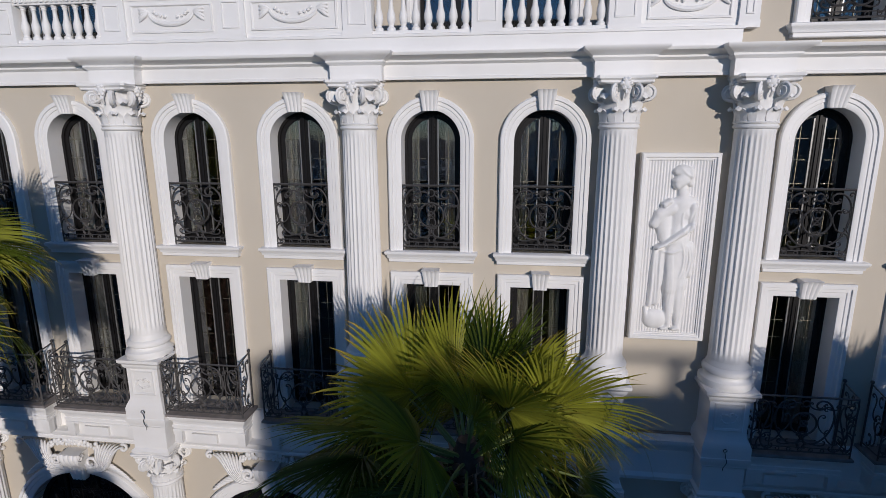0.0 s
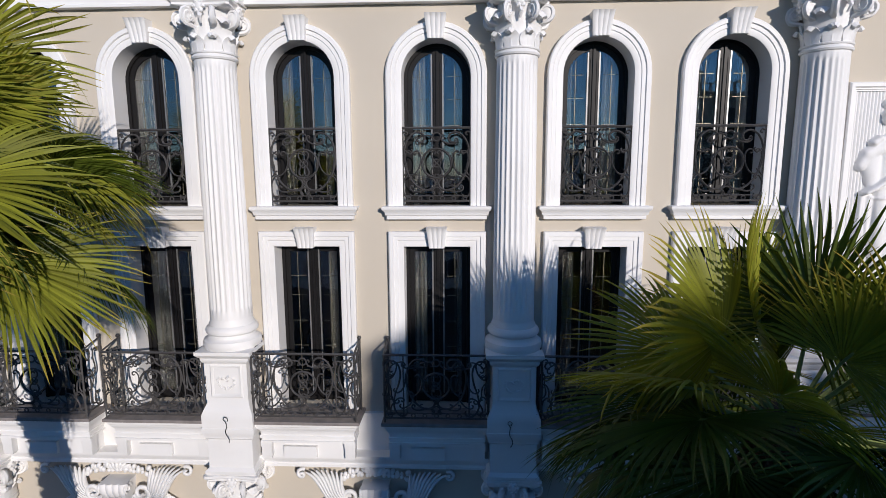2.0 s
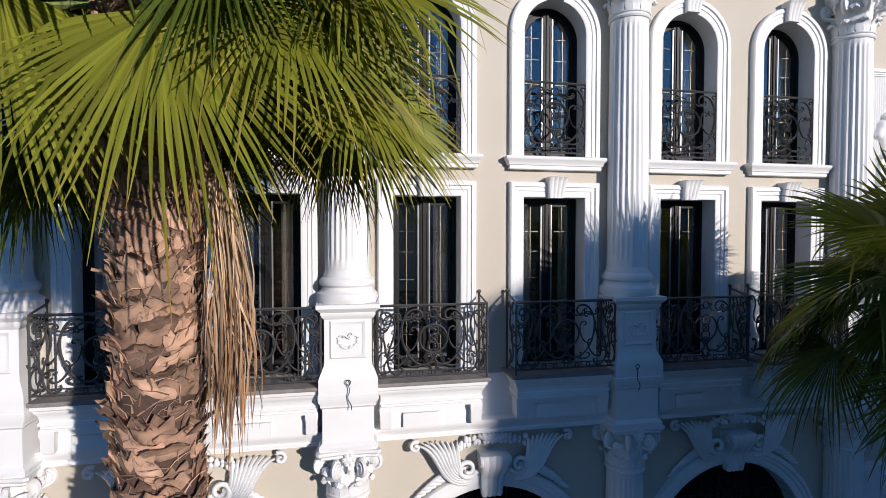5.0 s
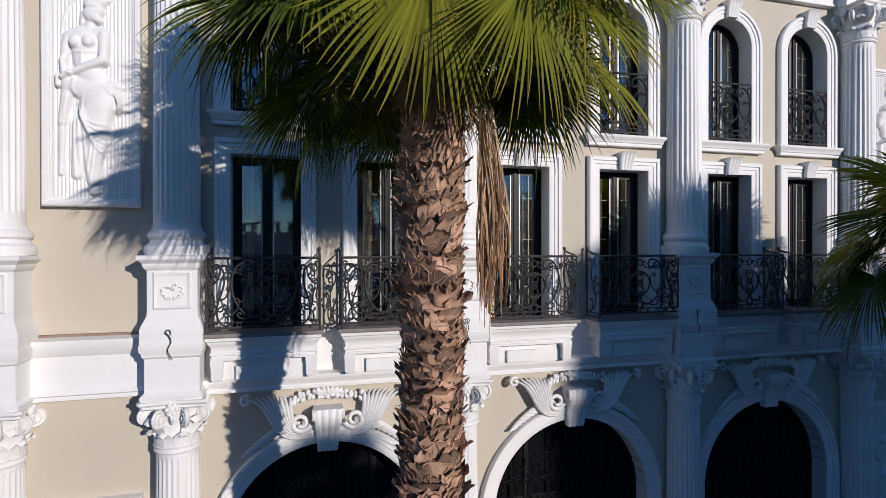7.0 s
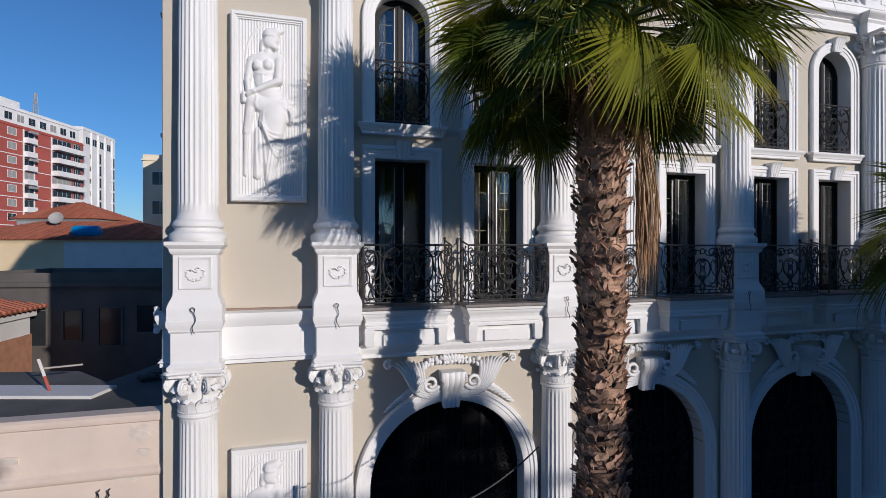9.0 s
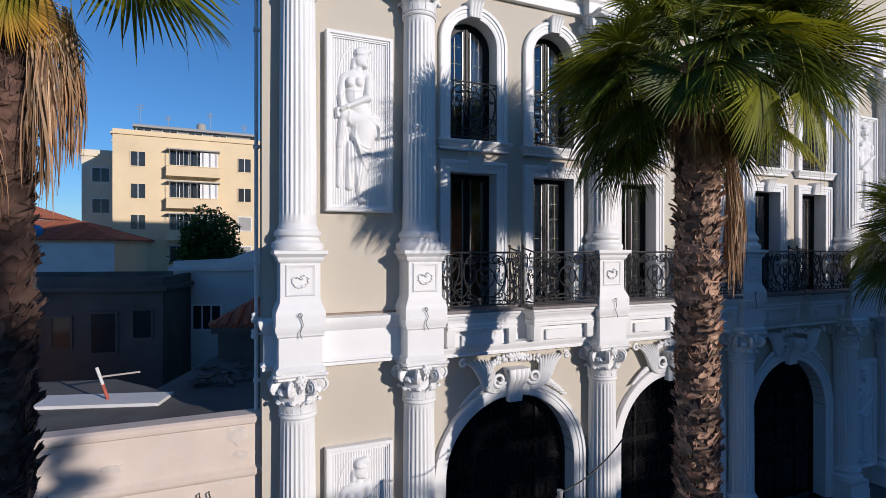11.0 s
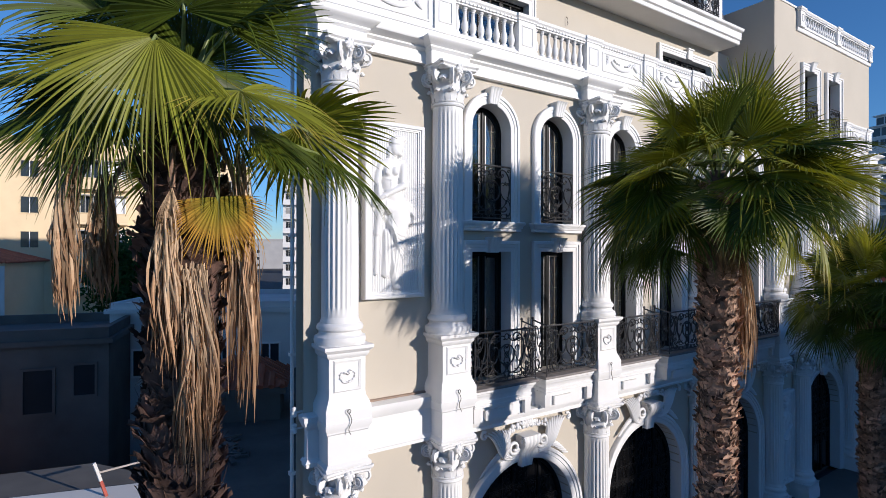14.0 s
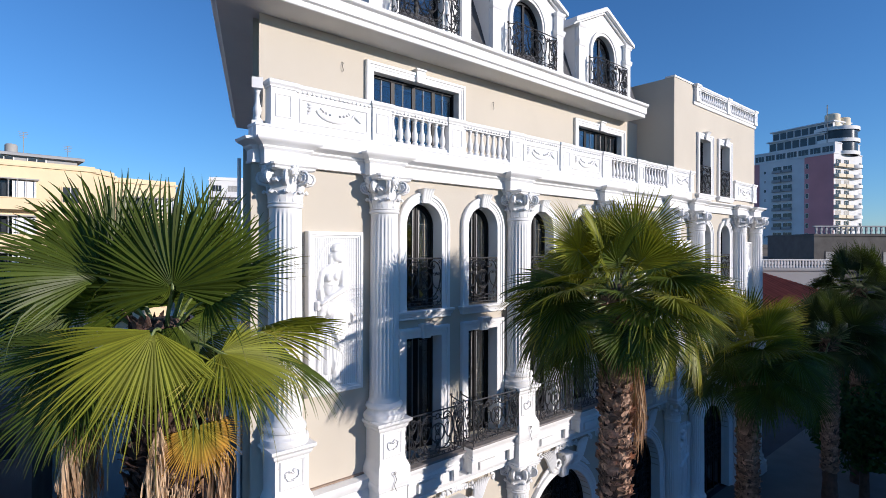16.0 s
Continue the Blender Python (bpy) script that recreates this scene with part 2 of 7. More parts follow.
def thing(name, label, category, group="", kind="", m=None):
    ob = new(name)
    ob.empty_display_size = 0.1
    if m is not None:
        ob.matrix_basis = m
    return tagged(ob, label, category, group, kind)


def setting(name, bm, mat, label="", category="", smooth=35):
    return tagged(new(name, finish(bm, name, mat, smooth)), label, category, "", "structure")


def box(bm, x0, x1, y0, y1, z0, z1):
    v = [bm.verts.new((x, y, z)) for x in (x0, x1) for y in (y0, y1) for z in (z0, z1)]
    for f in ((0, 1, 3, 2), (4, 6, 7, 5), (0, 4, 5, 1), (2, 3, 7, 6), (0, 2, 6, 4), (1, 5, 7, 3)):
        bm.faces.new([v[i] for i in f])


def rings(bm, loops, closed=True, caps=True):
    """Skin over loops of points, each with the same count."""
    vs = [[bm.verts.new(p) for p in lp] for lp in loops]
    n = len(vs[0])
    for a, b in zip(vs, vs[1:]):
        for i in range(n if closed else n - 1):
            j = (i + 1) % n
            bm.faces.new((a[i], a[j], b[j], b[i]))
    if caps:
        bm.faces.new(vs[0][::-1])
        bm.faces.new(vs[-1])
    return vs


def stack(bm, x0, x1, y0, y1, prof):
    """A block whose front and ends step out by p at height z: prof is rows of (p, z)."""
    rings(bm, [[(x0 - p, y0 - p, z), (x1 + p, y0 - p, z), (x1 + p, y1, z), (x0 - p, y1, z)] for p, z in prof])


def lathe(bm, prof, n=24, cx=0.0, cy=0.0):
    rings(bm, [[(cx + r * math.cos(2 * math.pi * i / n), cy + r * math.sin(2 * math.pi * i / n), z) for i in range(n)] for r, z in prof])


def tube(bm, pts, r, n=4, taper=None, flat=1.0):
    """A round bar along a line of points."""
    pts = [Vector(p) for p in pts]
    loops = []
    up = Vector((0, 1, 0))
    for i, p in enumerate(pts):
        d = (pts[min(i + 1, len(pts) - 1)] - pts[max(i - 1, 0)]).normalized()
        s = d.cross(up)
        s = s.normalized() if s.length > 0.05 else d.cross(Vector((1, 0, 0.2))).normalized()
        u = s.cross(d).normalized()
        k = r * (taper(i / (len(pts) - 1)) if taper else 1.0)
        loops.append([p + s * (k * math.cos(2 * math.pi * j / n)) + u * (k * flat * math.sin(2 * math.pi * j / n)) for j in range(n)])
    rings(bm, loops)


def opening_path(w, z0, zt, arch=True, n=20):
    """Edge of an opening of half width w from z0 to its top zt: rows of (x, z, nx, nz)."""
    if not arch:
        return [(-w, z0, -1, 0), (-w, zt, -1, 1), (w, zt, 1, 1), (w, z0, 1, 0)]
    zs = zt - w
    rows = [(-w, z0, -1, 0)]
    for i in range(n + 1):
        a = math.pi * (1 - i / n)
        rows.append((w * math.cos(a), zs + w * math.sin(a), math.cos(a), math.sin(a)))
    rows.append((w, z0, 1, 0))
    return rows


def sweep_edge(bm, path, prof, cx=0.0):
    """Draws a profile of (outward, y) along the edge of an opening."""
    rings(bm, [[(cx + x + nx * d, y, z + nz * d) for d, y in prof] for x, z, nx, nz in path], closed=True)


def wall_cell(bm, x0, x1, z0, z1, y0, y1, hole=None):
    """A piece of wall with at most one opening (cx, half width, bottom, top, arch) through it."""
    if hole is None:
        for y in (y0, y1):
            bm.faces.new([bm.verts.new(p) for p in ((x0, y, z0), (x1, y, z0), (x1, y, z1), (x0, y, z1))])
        return
    cx, w, b, t, arch = hole
    path = [(cx + x, z) for x, z, _, _ in opening_path(w, b, t, arch)]
    k = len(path)
    for y in (y0, y1):
        bm.faces.new([bm.verts.new((x, y, z)) for x, z in ((x0, z0), (cx - w, z0), (cx - w, z1), (x0, z1))])
        bm.faces.new([bm.verts.new((x, y, z)) for x, z in ((cx + w, z0), (x1, z0), (x1, z1), (cx + w, z1))])
        if b > z0 + 1e-6:
            bm.faces.new([bm.verts.new((x, y, z)) for x, z in ((cx - w, z0), (cx + w, z0), (cx + w, b), (cx - w, b))])
        for (xa, za), (xb, zb) in zip(path[1:-1], path[2:-1]):
            bm.faces.new([bm.verts.new(p) for p in ((xa, y, za), (xb, y, zb), (xb, y, z1), (xa, y, z1))])
    for i in range(k if b > z0 + 1e-6 else k - 1):
        (xa, za), (xb, zb) = path[i], path[(i + 1) % k]
        bm.faces.new([bm.verts.new(p) for p in ((xa, y0, za), (xb, y0, zb), (xb, y1, zb), (xa, y1, za))])


def scroll_line(size, turns=1.35, s_form=False, n=44, wide=0.55):
    """Centre line of a C or S scroll of wrought iron, its ends curled in; upright, `size` high, in x and z."""
    s = np.linspace(0, 1, n)
    u = np.abs(2 * s - 1)
    k = wide * 3.0 + turns * 2 * math.pi * (u ** 3) * 4
    k = k * (np.sign(s - 0.5) if s_form else 1)
    th = np.cumsum(k) / n
    x, z = np.cumsum(np.cos(th)) / n, np.cumsum(np.sin(th)) / n
    a, b = n // 4, 3 * n // 4
    ang = math.atan2(z[b] - z[a], x[b] - x[a])
    c, q = math.cos(math.pi / 2 - ang), math.sin(math.pi / 2 - ang)
    x, z = c * x - q * z, q * x + c * z
    f = size / (z.max() - z.min())
    x, z = (x - (x.max() + x.min()) / 2) * f, (z - (z.max() + z.min()) / 2) * f
    return list(zip(x.tolist(), z.tolist()))


def scroll(bm, cx, cz, size, rot=0.0, flip=False, s_form=False, r=0.008, y=0.0, wide=0.55, m=None):
    c, s = math.cos(radians(rot)), math.sin(radians(rot))
    pts = []
    for x, z in scroll_line(size, s_form=s_form, wide=wide):
        x = -x if flip else x
        p = Vector((cx + c * x - s * z, y, cz + s * x + c * z))
        pts.append(m @ p if m else p)
    tube(bm, pts, r * 1.55, 4, flat=1.4)


def ring_bar(bm, cx, cz, rad, r=0.008, y=0.0, n=20, m=None):
    pts = []
    for i in range(n + 1):
        p = Vector((cx + rad * math.cos(2 * math.pi * i / n), y, cz + rad * math.sin(2 * math.pi * i / n)))
        pts.append(m @ p if m else p)
    tube(bm, pts, r * 1.55, 4, flat=1.4)

# ---- the hotel: walls and floors ----
WALL = 9.42                      # front plane of the facade
BACK = WALL + 0.38
COLS = [-13.78, -11.52, -7.13, -2.63, 1.75, 3.86, 8.3, 10.35]
WINS = [-10.27, -8.32, -5.91, -3.83, -1.4, 0.58, 5.07, 7.13]
ARCHES = [-9.33, -4.88, -0.44, 6.08]
LEFT, RIGHT = -14.36, 10.85
HW = 0.53                        # half width of windows and doors
Z_BAND0, Z_BAND1 = 5.08, 5.98    # band between ground floor and first floor
Z_DOOR, Z_SILL, Z_ARCH = 8.74, 9.38, 11.88
Z_FRIEZE, Z_CORN, Z_BAL0, Z_BAL1 = 12.38, 12.8, 13.1, 13.98
SKEW = Vector((0.37, 0.93, 0)).normalized()   # the side wall runs back at an angle

bm = bmesh.new()
xs = [LEFT, -11.52, -7.13, -2.63, 1.75, 3.86, 8.3, RIGHT]
arch_i = {1: 0, 2: 1, 3: 2, 5: 3}
for i, (a, b) in enumerate(zip(xs, xs[1:])):
    if i in arch_i:
        cx = ARCHES[arch_i[i]]
        wall_cell(bm, a, b, 0, Z_BAND0, WALL, BACK, (cx, 1.56, 0.0, 4.12, True))
        w1, w2 = WINS[2 * arch_i[i]: 2 * arch_i[i] + 2]
        mid = (w1 + w2) / 2
        for x0, x1, w in ((a, mid, w1), (mid, b, w2)):
            wall_cell(bm, x0, x1, Z_BAND0, 9.05, WALL, BACK, (w, HW, 5.99, Z_DOOR, False))
            wall_cell(bm, x0, x1, 9.05, Z_FRIEZE + 0.4, WALL, BACK, (w, HW, Z_SILL, Z_ARCH, True))
    else:
        wall_cell(bm, a, b, 0, Z_FRIEZE + 0.4, WALL, BACK)
for x, d in ((LEFT, 0.151), (RIGHT, 0)):
    bm.faces.new([bm.verts.new(p) for p in ((x, WALL, 0), (x + d, BACK, 0), (x + d, BACK, Z_FRIEZE + 0.4), (x, WALL, Z_FRIEZE + 0.4))])
setting("wall_south", bm, BEIGE, "smooth beige rendered hotel facade with arched openings", "wall", smooth=20)

# side and rear walls close the building
def slanted_wall(name, p, q, z0, z1, thick, mat, label):
    b_ = bmesh.new()
    p, q = Vector(p), Vector(q)
    n = (q - p).normalized().cross(Vector((0, 0, 1))) * thick
    lo = [p, q, q - n, p - n]
    rings(b_, [[(v.x, v.y, z) for v in lo] for z in (z0, z1)])
    return setting(name, b_, mat, label, "wall", smooth=0)


P_SW = Vector((LEFT, WALL + 0.003, 0))
P_NW = P_SW + SKEW * 14
slanted_wall("wall_west", P_SW + SKEW * 0.405, P_NW, 0, 13.0, -0.3, BEIGE, "plain beige rendered side wall of the hotel")
slanted_wall("wall_north", (P_NW.x, P_NW.y, 0), (RIGHT, P_NW.y, 0), 0, 16, -0.3, BEIGE, "plain beige rear wall of the hotel")
slanted_wall("wall_east", (RIGHT, BACK, 0), (RIGHT, P_NW.y, 0), 0, 17.5, -0.3, BEIGE, "plain beige end wall of the hotel wing")
for k, z in enumerate((-0.1, 5.55, 8.98, 12.6)):
    b_ = bmesh.new()
    lo = [(LEFT + 0.5, BACK), (RIGHT - 0.3, BACK), (RIGHT - 0.3, P_NW.y - 0.2), (P_NW.x + 0.5, P_NW.y - 0.2)]
    rings(b_, [[(x, y, zz) for x, y in lo] for zz in (z, z + 0.3)])
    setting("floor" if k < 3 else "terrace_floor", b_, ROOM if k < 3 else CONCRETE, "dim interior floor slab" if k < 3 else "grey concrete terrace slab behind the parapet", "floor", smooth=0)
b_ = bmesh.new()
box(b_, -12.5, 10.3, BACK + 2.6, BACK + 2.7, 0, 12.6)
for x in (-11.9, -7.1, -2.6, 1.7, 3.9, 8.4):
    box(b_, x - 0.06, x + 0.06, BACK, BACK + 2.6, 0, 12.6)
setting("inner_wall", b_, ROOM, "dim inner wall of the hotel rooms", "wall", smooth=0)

# ---- the band over the ground floor, frieze, cornice ----
bm = bmesh.new()
for a, b in ((LEFT + 0.02, -11.2), (1.5, 4.15), (8.0, RIGHT)):
    stack(bm, a, b, WALL - 0.16, WALL + 0.05, [(0, 5.1), (0.03, 5.1), (0.03, 5.16), (0.06, 5.18), (0.0, 5.24), (0.0, 5.72), (0.03, 5.76), (0.07, 5.84), (0.09, 5.9), (0.09, 5.96), (0.0, 5.985)])
tagged(setting("trim_band", bm, WHITE, "white painted moulded band between the floors", "moulding"), kind="structure")
bm = bmesh.new()
for a, b in ((LEFT + 0.7, -11.9), (2.2, 3.45), (8.8, RIGHT - 0.05)):
    stack(bm, a, b, WALL - 0.05, WALL + 0.01, [(-0.01, 5.97), (0, 5.99), (0, 6.015), (-0.01, 6.022)])
setting("trim_capping", bm, CAPPING, "brown stained capping strip on the moulded band", "moulding")
bm = bmesh.new()
for a, b in ((-11.2, -7.4), (-6.85, -2.95), (-2.3, 1.45), (4.2, 8.0)):
    stack(bm, a, b, WALL - 0.2, WALL + 0.05, [(0, 5.06), (0.03, 5.06), (0.03, 5.1), (0.0, 5.12), (0.05, 5.2), (0.07, 5.24), (0.07, 5.28), (0.0, 5.3)])
    stack(bm, a, b, WALL - 0.08, WALL + 0.05, [(0, 5.3), (0, 5.95)])
setting("trim_ledge", bm, WHITE, "white painted ledge under the balconies", "moulding")
bm = bmesh.new()
stack(bm, LEFT, RIGHT, WALL - 0.1, WALL + 0.2, [(0, 12.38), (0.02, 12.38), (0.02, 12.42), (0, 12.43), (0, 12.62), (0.03, 12.64), (0.06, 12.66), (0.06, 12.69), (0.14, 12.73), (0.2, 12.755), (0.22, 12.79), (0.22, 12.805), (0.05, 12.83)])
setting("trim_cornice", bm, WHITE, "white painted frieze and cornice under the parapet", "cornice")
bm = bmesh.new()
stack(bm, LEFT + 0.05, 3.55, WALL - 0.12, WALL + 0.25, [(0, 12.81), (0, 13.06), (0.02, 13.07), (0.02, 13.11), (0, 13.12)])
setting("trim_plinth", bm, WHITE, "white painted base course of the balustrade", "moulding")

# ---- columns ----
def fluted(bm_, r0, r1, z0, z1, n=24):
    def ring(r, z, cut):
        pts = []
        for i in range(n):
            for k in range(6):
                a = 2 * math.pi * (i + k / 6) / n
                f = 0.0 if k == 0 else math.sin(math.pi * (k - 0.5) / 5) * cut
                q = r * (1 - f)
                pts.append((q * math.cos(a), q * math.sin(a), z))
        return pts
    d = z1 - z0
    rows = [(0, 0), (0.03, 0), (0.045, 0.075), (0.3, 0.075), (0.6, 0.075), (0.965, 0.075), (0.978, 0), (1, 0)]
    rings(bm_, [ring(r0 + (r1 - r0) * max(0, u - 0.25) / 0.75, z0 + d * u, c) for u, c in rows])


def leaf_curl(bm_, ang, r0, z0, h, w, out):
    """An acanthus leaf that stands on the bell and curls forward at its tip."""
    c, s = math.cos(ang), math.sin(ang)
    loops = []
    for i in range(8):
        u = i / 7
        rr = r0 + out * (0.15 * u + 0.85 * max(0, u - 0.45) ** 1.6 * 2.6)
        z = z0 + h * (u if u < 0.8 else 0.8 + 0.12 * math.sin((u - 0.8) / 0.2 * math.pi / 1.3) - 0.18 * max(0, u - 0.9) / 0.1)
        ww = w * (0.8 + 0.35 * math.sin(math.pi * u)) * (1 if u < 0.75 else 1 - 0.55 * (u - 0.75) / 0.25)
        row = []
        for v in (-1, -0.6, -0.25, 0, 0.25, 0.6, 1):
            bulge = 0.022 * (1 - v * v) + (0.008 if abs(v) in (0.6, 0) else 0)
            row.append((rr + bulge, v * ww / 2, z - 0.03 * v * v))
        for v in (1, -1):
            row.append((rr - 0.03, v * ww / 2 * 0.9, z - 0.03))
        loops.append([(x * c - y * s, x * s + y * c, zz) for x, y, zz in row])
    rings(bm_, loops)


def make_column(r, z_cap, z_base, name, label, group):
    """Column with its origin on the axis at the foot of its base."""
    col = thing(name, label, "column", group)
    h = z_cap - z_base
    b1 = bmesh.new()
    lathe(b1, [(r * 1.34, 0.0), (r * 1.38, 0.03), (r * 1.4, 0.08), (r * 1.36, 0.13), (r * 1.2, 0.16), (r * 1.14, 0.19), (r * 1.14, 0.22), (r * 1.24, 0.25), (r * 1.26, 0.29), (r * 1.2, 0.33), (r * 1.08, 0.36), (r * 1.08, 0.385), (r * 1.02, 0.42), (r, 0.47)], 40)
    part("base", b1, WHITE, col)
    b2 = bmesh.new()
    fluted(b2, r, r * 0.93, 0.46, h)
    part("shaft", b2, WHITE, col, smooth=50)
    b3 = bmesh.new()
    lathe(b3, [(r * 0.93, h - 0.01), (r * 1.0, h), (r * 1.04, h + 0.025), (r * 1.0, h + 0.05), (r * 0.95, h + 0.07), (r * 1.02, h + 0.075), (r * 1.04, h + 0.095), (r * 0.9, h + 0.11), (r * 0.9, h + 0.3), (r * 0.97, h + 0.5), (r * 1.12, h + 0.68), (r * 1.2, h + 0.72)], 32)
    cap = part("capital", b3, PLASTERW, col, "moulded white capital with scrolls and leaves")
    for i in range(8):
        b4 = bmesh.new()
        leaf_curl(b4, math.pi / 4 * i + math.pi / 8, r * 0.9, h + 0.1, 0.27, 0.21, 0.11)
        part("leaf", b4, PLASTERW, cap)
    for i in range(4):
        b4 = bmesh.new()
        leaf_curl(b4, math.pi / 2 * i + math.pi / 4, r * 0.92, h + 0.2, 0.4, 0.27, 0.19)
        part("leaf", b4, PLASTERW, cap)
    for i in range(4):
        a = math.pi / 2 * i + math.pi / 4
        for side in (-1, 1):
            b4 = bmesh.new()
            pts, rot = [], a + side * 0.34
            for k in range(30):
                u = k / 29
                q = 0.118 * (1 - 0.8 * u)
                t_ = u * 4 * math.pi - math.pi / 2
                pts.append(Vector((math.cos(t_) * q, side * 0.03 * u, math.sin(t_) * q)))
            m_ = Matrix.Rotation(rot, 4, "Z") @ Matrix.Translation((r * 1.3, 0, h + 0.56))
            lead = [Vector((-0.17, 0, -0.2)), Vector((-0.13, 0, -0.15)), Vector((-0.06, 0, -0.127))]
            tube(b4, [m_ @ p for p in lead + pts], 0.034, 6, taper=lambda u: 1.0 - 0.35 * u, flat=1.6)
            bmesh.ops.create_icosphere(b4, subdivisions=2, radius=0.1, matrix=m_ @ Matrix.Diagonal((1, 0.4, 1, 1)))
            part("volute", b4, PLASTERW, cap)
    b5 = bmesh.new()
    w = r * 1.42
    def abacus(k):
        pts = []
        for i in range(4):
            a = math.pi / 2 * i
            for v in (-0.88, -0.55, 0, 0.55, 0.88):
                d = w * (1 - 0.13 * (1 - v * v)) * k
                x, y = d, v * w * k
                pts.append((x * math.cos(a) - y * math.sin(a), x * math.sin(a) + y * math.cos(a)))
        return pts
    rings(b5, [[(x, y, h + z) for x, y in abacus(k)] for k, z in ((0.9, 0.68), (0.96, 0.7), (0.96, 0.73), (1.04, 0.76), (1.04, 0.8))])
    part("abacus", b5, PLASTERW, cap)
    for i in range(4):
        b6 = bmesh.new()
        a = math.pi / 2 * i
        m_ = Matrix.Rotation(a, 4, "Z") @ Matrix.Translation((r * 1.25, 0, h + 0.68))
        bmesh.ops.create_icosphere(b6, subdivisions=2, radius=0.075, matrix=m_ @ Matrix.Diagonal((0.6, 1, 1.1, 1)))
        for k in range(6):
            t_ = math.pi / 3 * k
            bmesh.ops.create_icosphere(b6, subdivisions=1, radius=0.04, matrix=m_ @ Matrix.Translation((0.01, 0.062 * math.cos(t_), 0.07 * math.sin(t_))))
        tube(b6, [m_ @ Vector(p) for p in ((-0.02, 0, -0.06), (0.02, 0.01, -0.14), (-0.03, 0, -0.22))], 0.04, 6, taper=lambda u: 1 - 0.6 * u)
        part("rosette", b6, PLASTERW, cap)
    return col


AXIS = WALL - 0.2
giant = make_column(0.32, 11.55, 7.17, "column", "tall white fluted facade column with leafy scrolled capital", "giant facade columns")
giant.matrix_basis = pose(COLS[0], AXIS, 7.17)
for x in COLS[1:]:
    copy_thing(giant, pose(x, AXIS, 7.17))
lower = make_column(0.315, 4.3, 0.55, "ground_floor_column", "white fluted ground-floor column with leafy scrolled capital", "ground floor columns")
lower.matrix_basis = pose(COLS[0], AXIS, 0.55)
for x in COLS[1:]:
    copy_thing(lower, pose(x, AXIS, 0.55))


def make_pedestal():
    p = thing("column_pedestal", "white moulded pedestal block with wreath outline under a tall column", "pedestal", "column pedestals")
    b1 = bmesh.new()
    f = AXIS - 0.36
    stack(b1, -0.36, 0.36, f, WALL + 0.02, [(0.03, 5.1), (0.05, 5.13), (0.05, 5.17), (0.0, 5.22), (0.0, 5.7), (0.03, 5.73), (0.03, 5.77), (0.06, 5.82), (0.06, 5.9), (0.05, 5.91), (0.05, 6.05), (0.05, 6.12), (0.02, 6.2), (-0.025, 6.3), (-0.03, 6.38), (-0.03, 6.95), (0.0, 6.98), (0.02, 7.02), (0.02, 7.05), (0.06, 7.09), (0.08, 7.11), (0.08, 7.165), (0.0, 7.172)])
    part("block", b1, WHITE, p)
    b2 = bmesh.new()
    y = f + 0.03
    prof = [(0.0, y + 0.01), (0.0, y - 0.006), (0.035, y - 0.022), (0.055, y - 0.004), (0.055, y + 0.01)]
    sw = [(-0.2, 6.45, -1, -1), (-0.2, 6.88, -1, 1), (0.2, 6.88, 1, 1), (0.2, 6.45, 1, -1), (-0.2, 6.45, -1, -1)]
    sweep_edge(b2, sw, prof)
    part("panel_moulding", b2, WHITE, p)
    b3 = bmesh.new()
    random.seed(5)
    for side in (-1, 1):
        pts = []
        for i in range(15):
            a = -math.pi / 2 + side * (0.1 + 2.1 * i / 14)
            k = 1 + random.uniform(-0.05, 0.05)
            pts.append((0.135 * math.cos(a) * k, y - 0.012, 6.66 + 0.115 * math.sin(a) * k))
        tube(b3, pts, 0.02, 6, taper=lambda u: 1 - 0.5 * u)
        for i, q in enumerate(pts[1::2]):
            k = 1.2 if i % 2 else 0.8
            tube(b3, [q, (q[0] * k, y - 0.03, 6.66 + (q[2] - 6.66) * k + 0.012)], 0.016, 4, taper=lambda u: 1 - 0.7 * u)
    scroll(b3, -0.02, 6.7, 0.1, 60, False, True, 0.009, y - 0.02)
    scroll(b3, 0.03, 6.73, 0.07, -50, True, False, 0.008, y - 0.02)
    part("wreath", b3, PLASTERW, p)
    b4 = bmesh.new()
    stack(b4, -0.5, 0.5, WALL - 0.36, WALL + 0.02, [(-0.05, 12.35), (-0.05, 12.6), (-0.03, 12.62), (0.0, 12.65), (0.0, 12.68), (0.07, 12.73), (0.13, 12.76), (0.15, 12.79), (0.15, 12.812), (0.0, 12.83)])
    part("entablature_block", b4, WHITE, p, "white cornice block over the capital")
    b5 = bmesh.new()
    stack(b5, -0.42, 0.42, AXIS - 0.4, WALL + 0.02, [(0.02, 0.0), (0.02, 0.3), (0.0, 0.34), (0.0, 0.5), (0.02, 0.552)])
    part("plinth", b5, WHITE, p)
    return p


ped = make_pedestal()
ped.matrix_basis = pose(COLS[0], 0, 0)
for x in COLS[1:]:
    copy_thing(ped, pose(x, 0, 0))

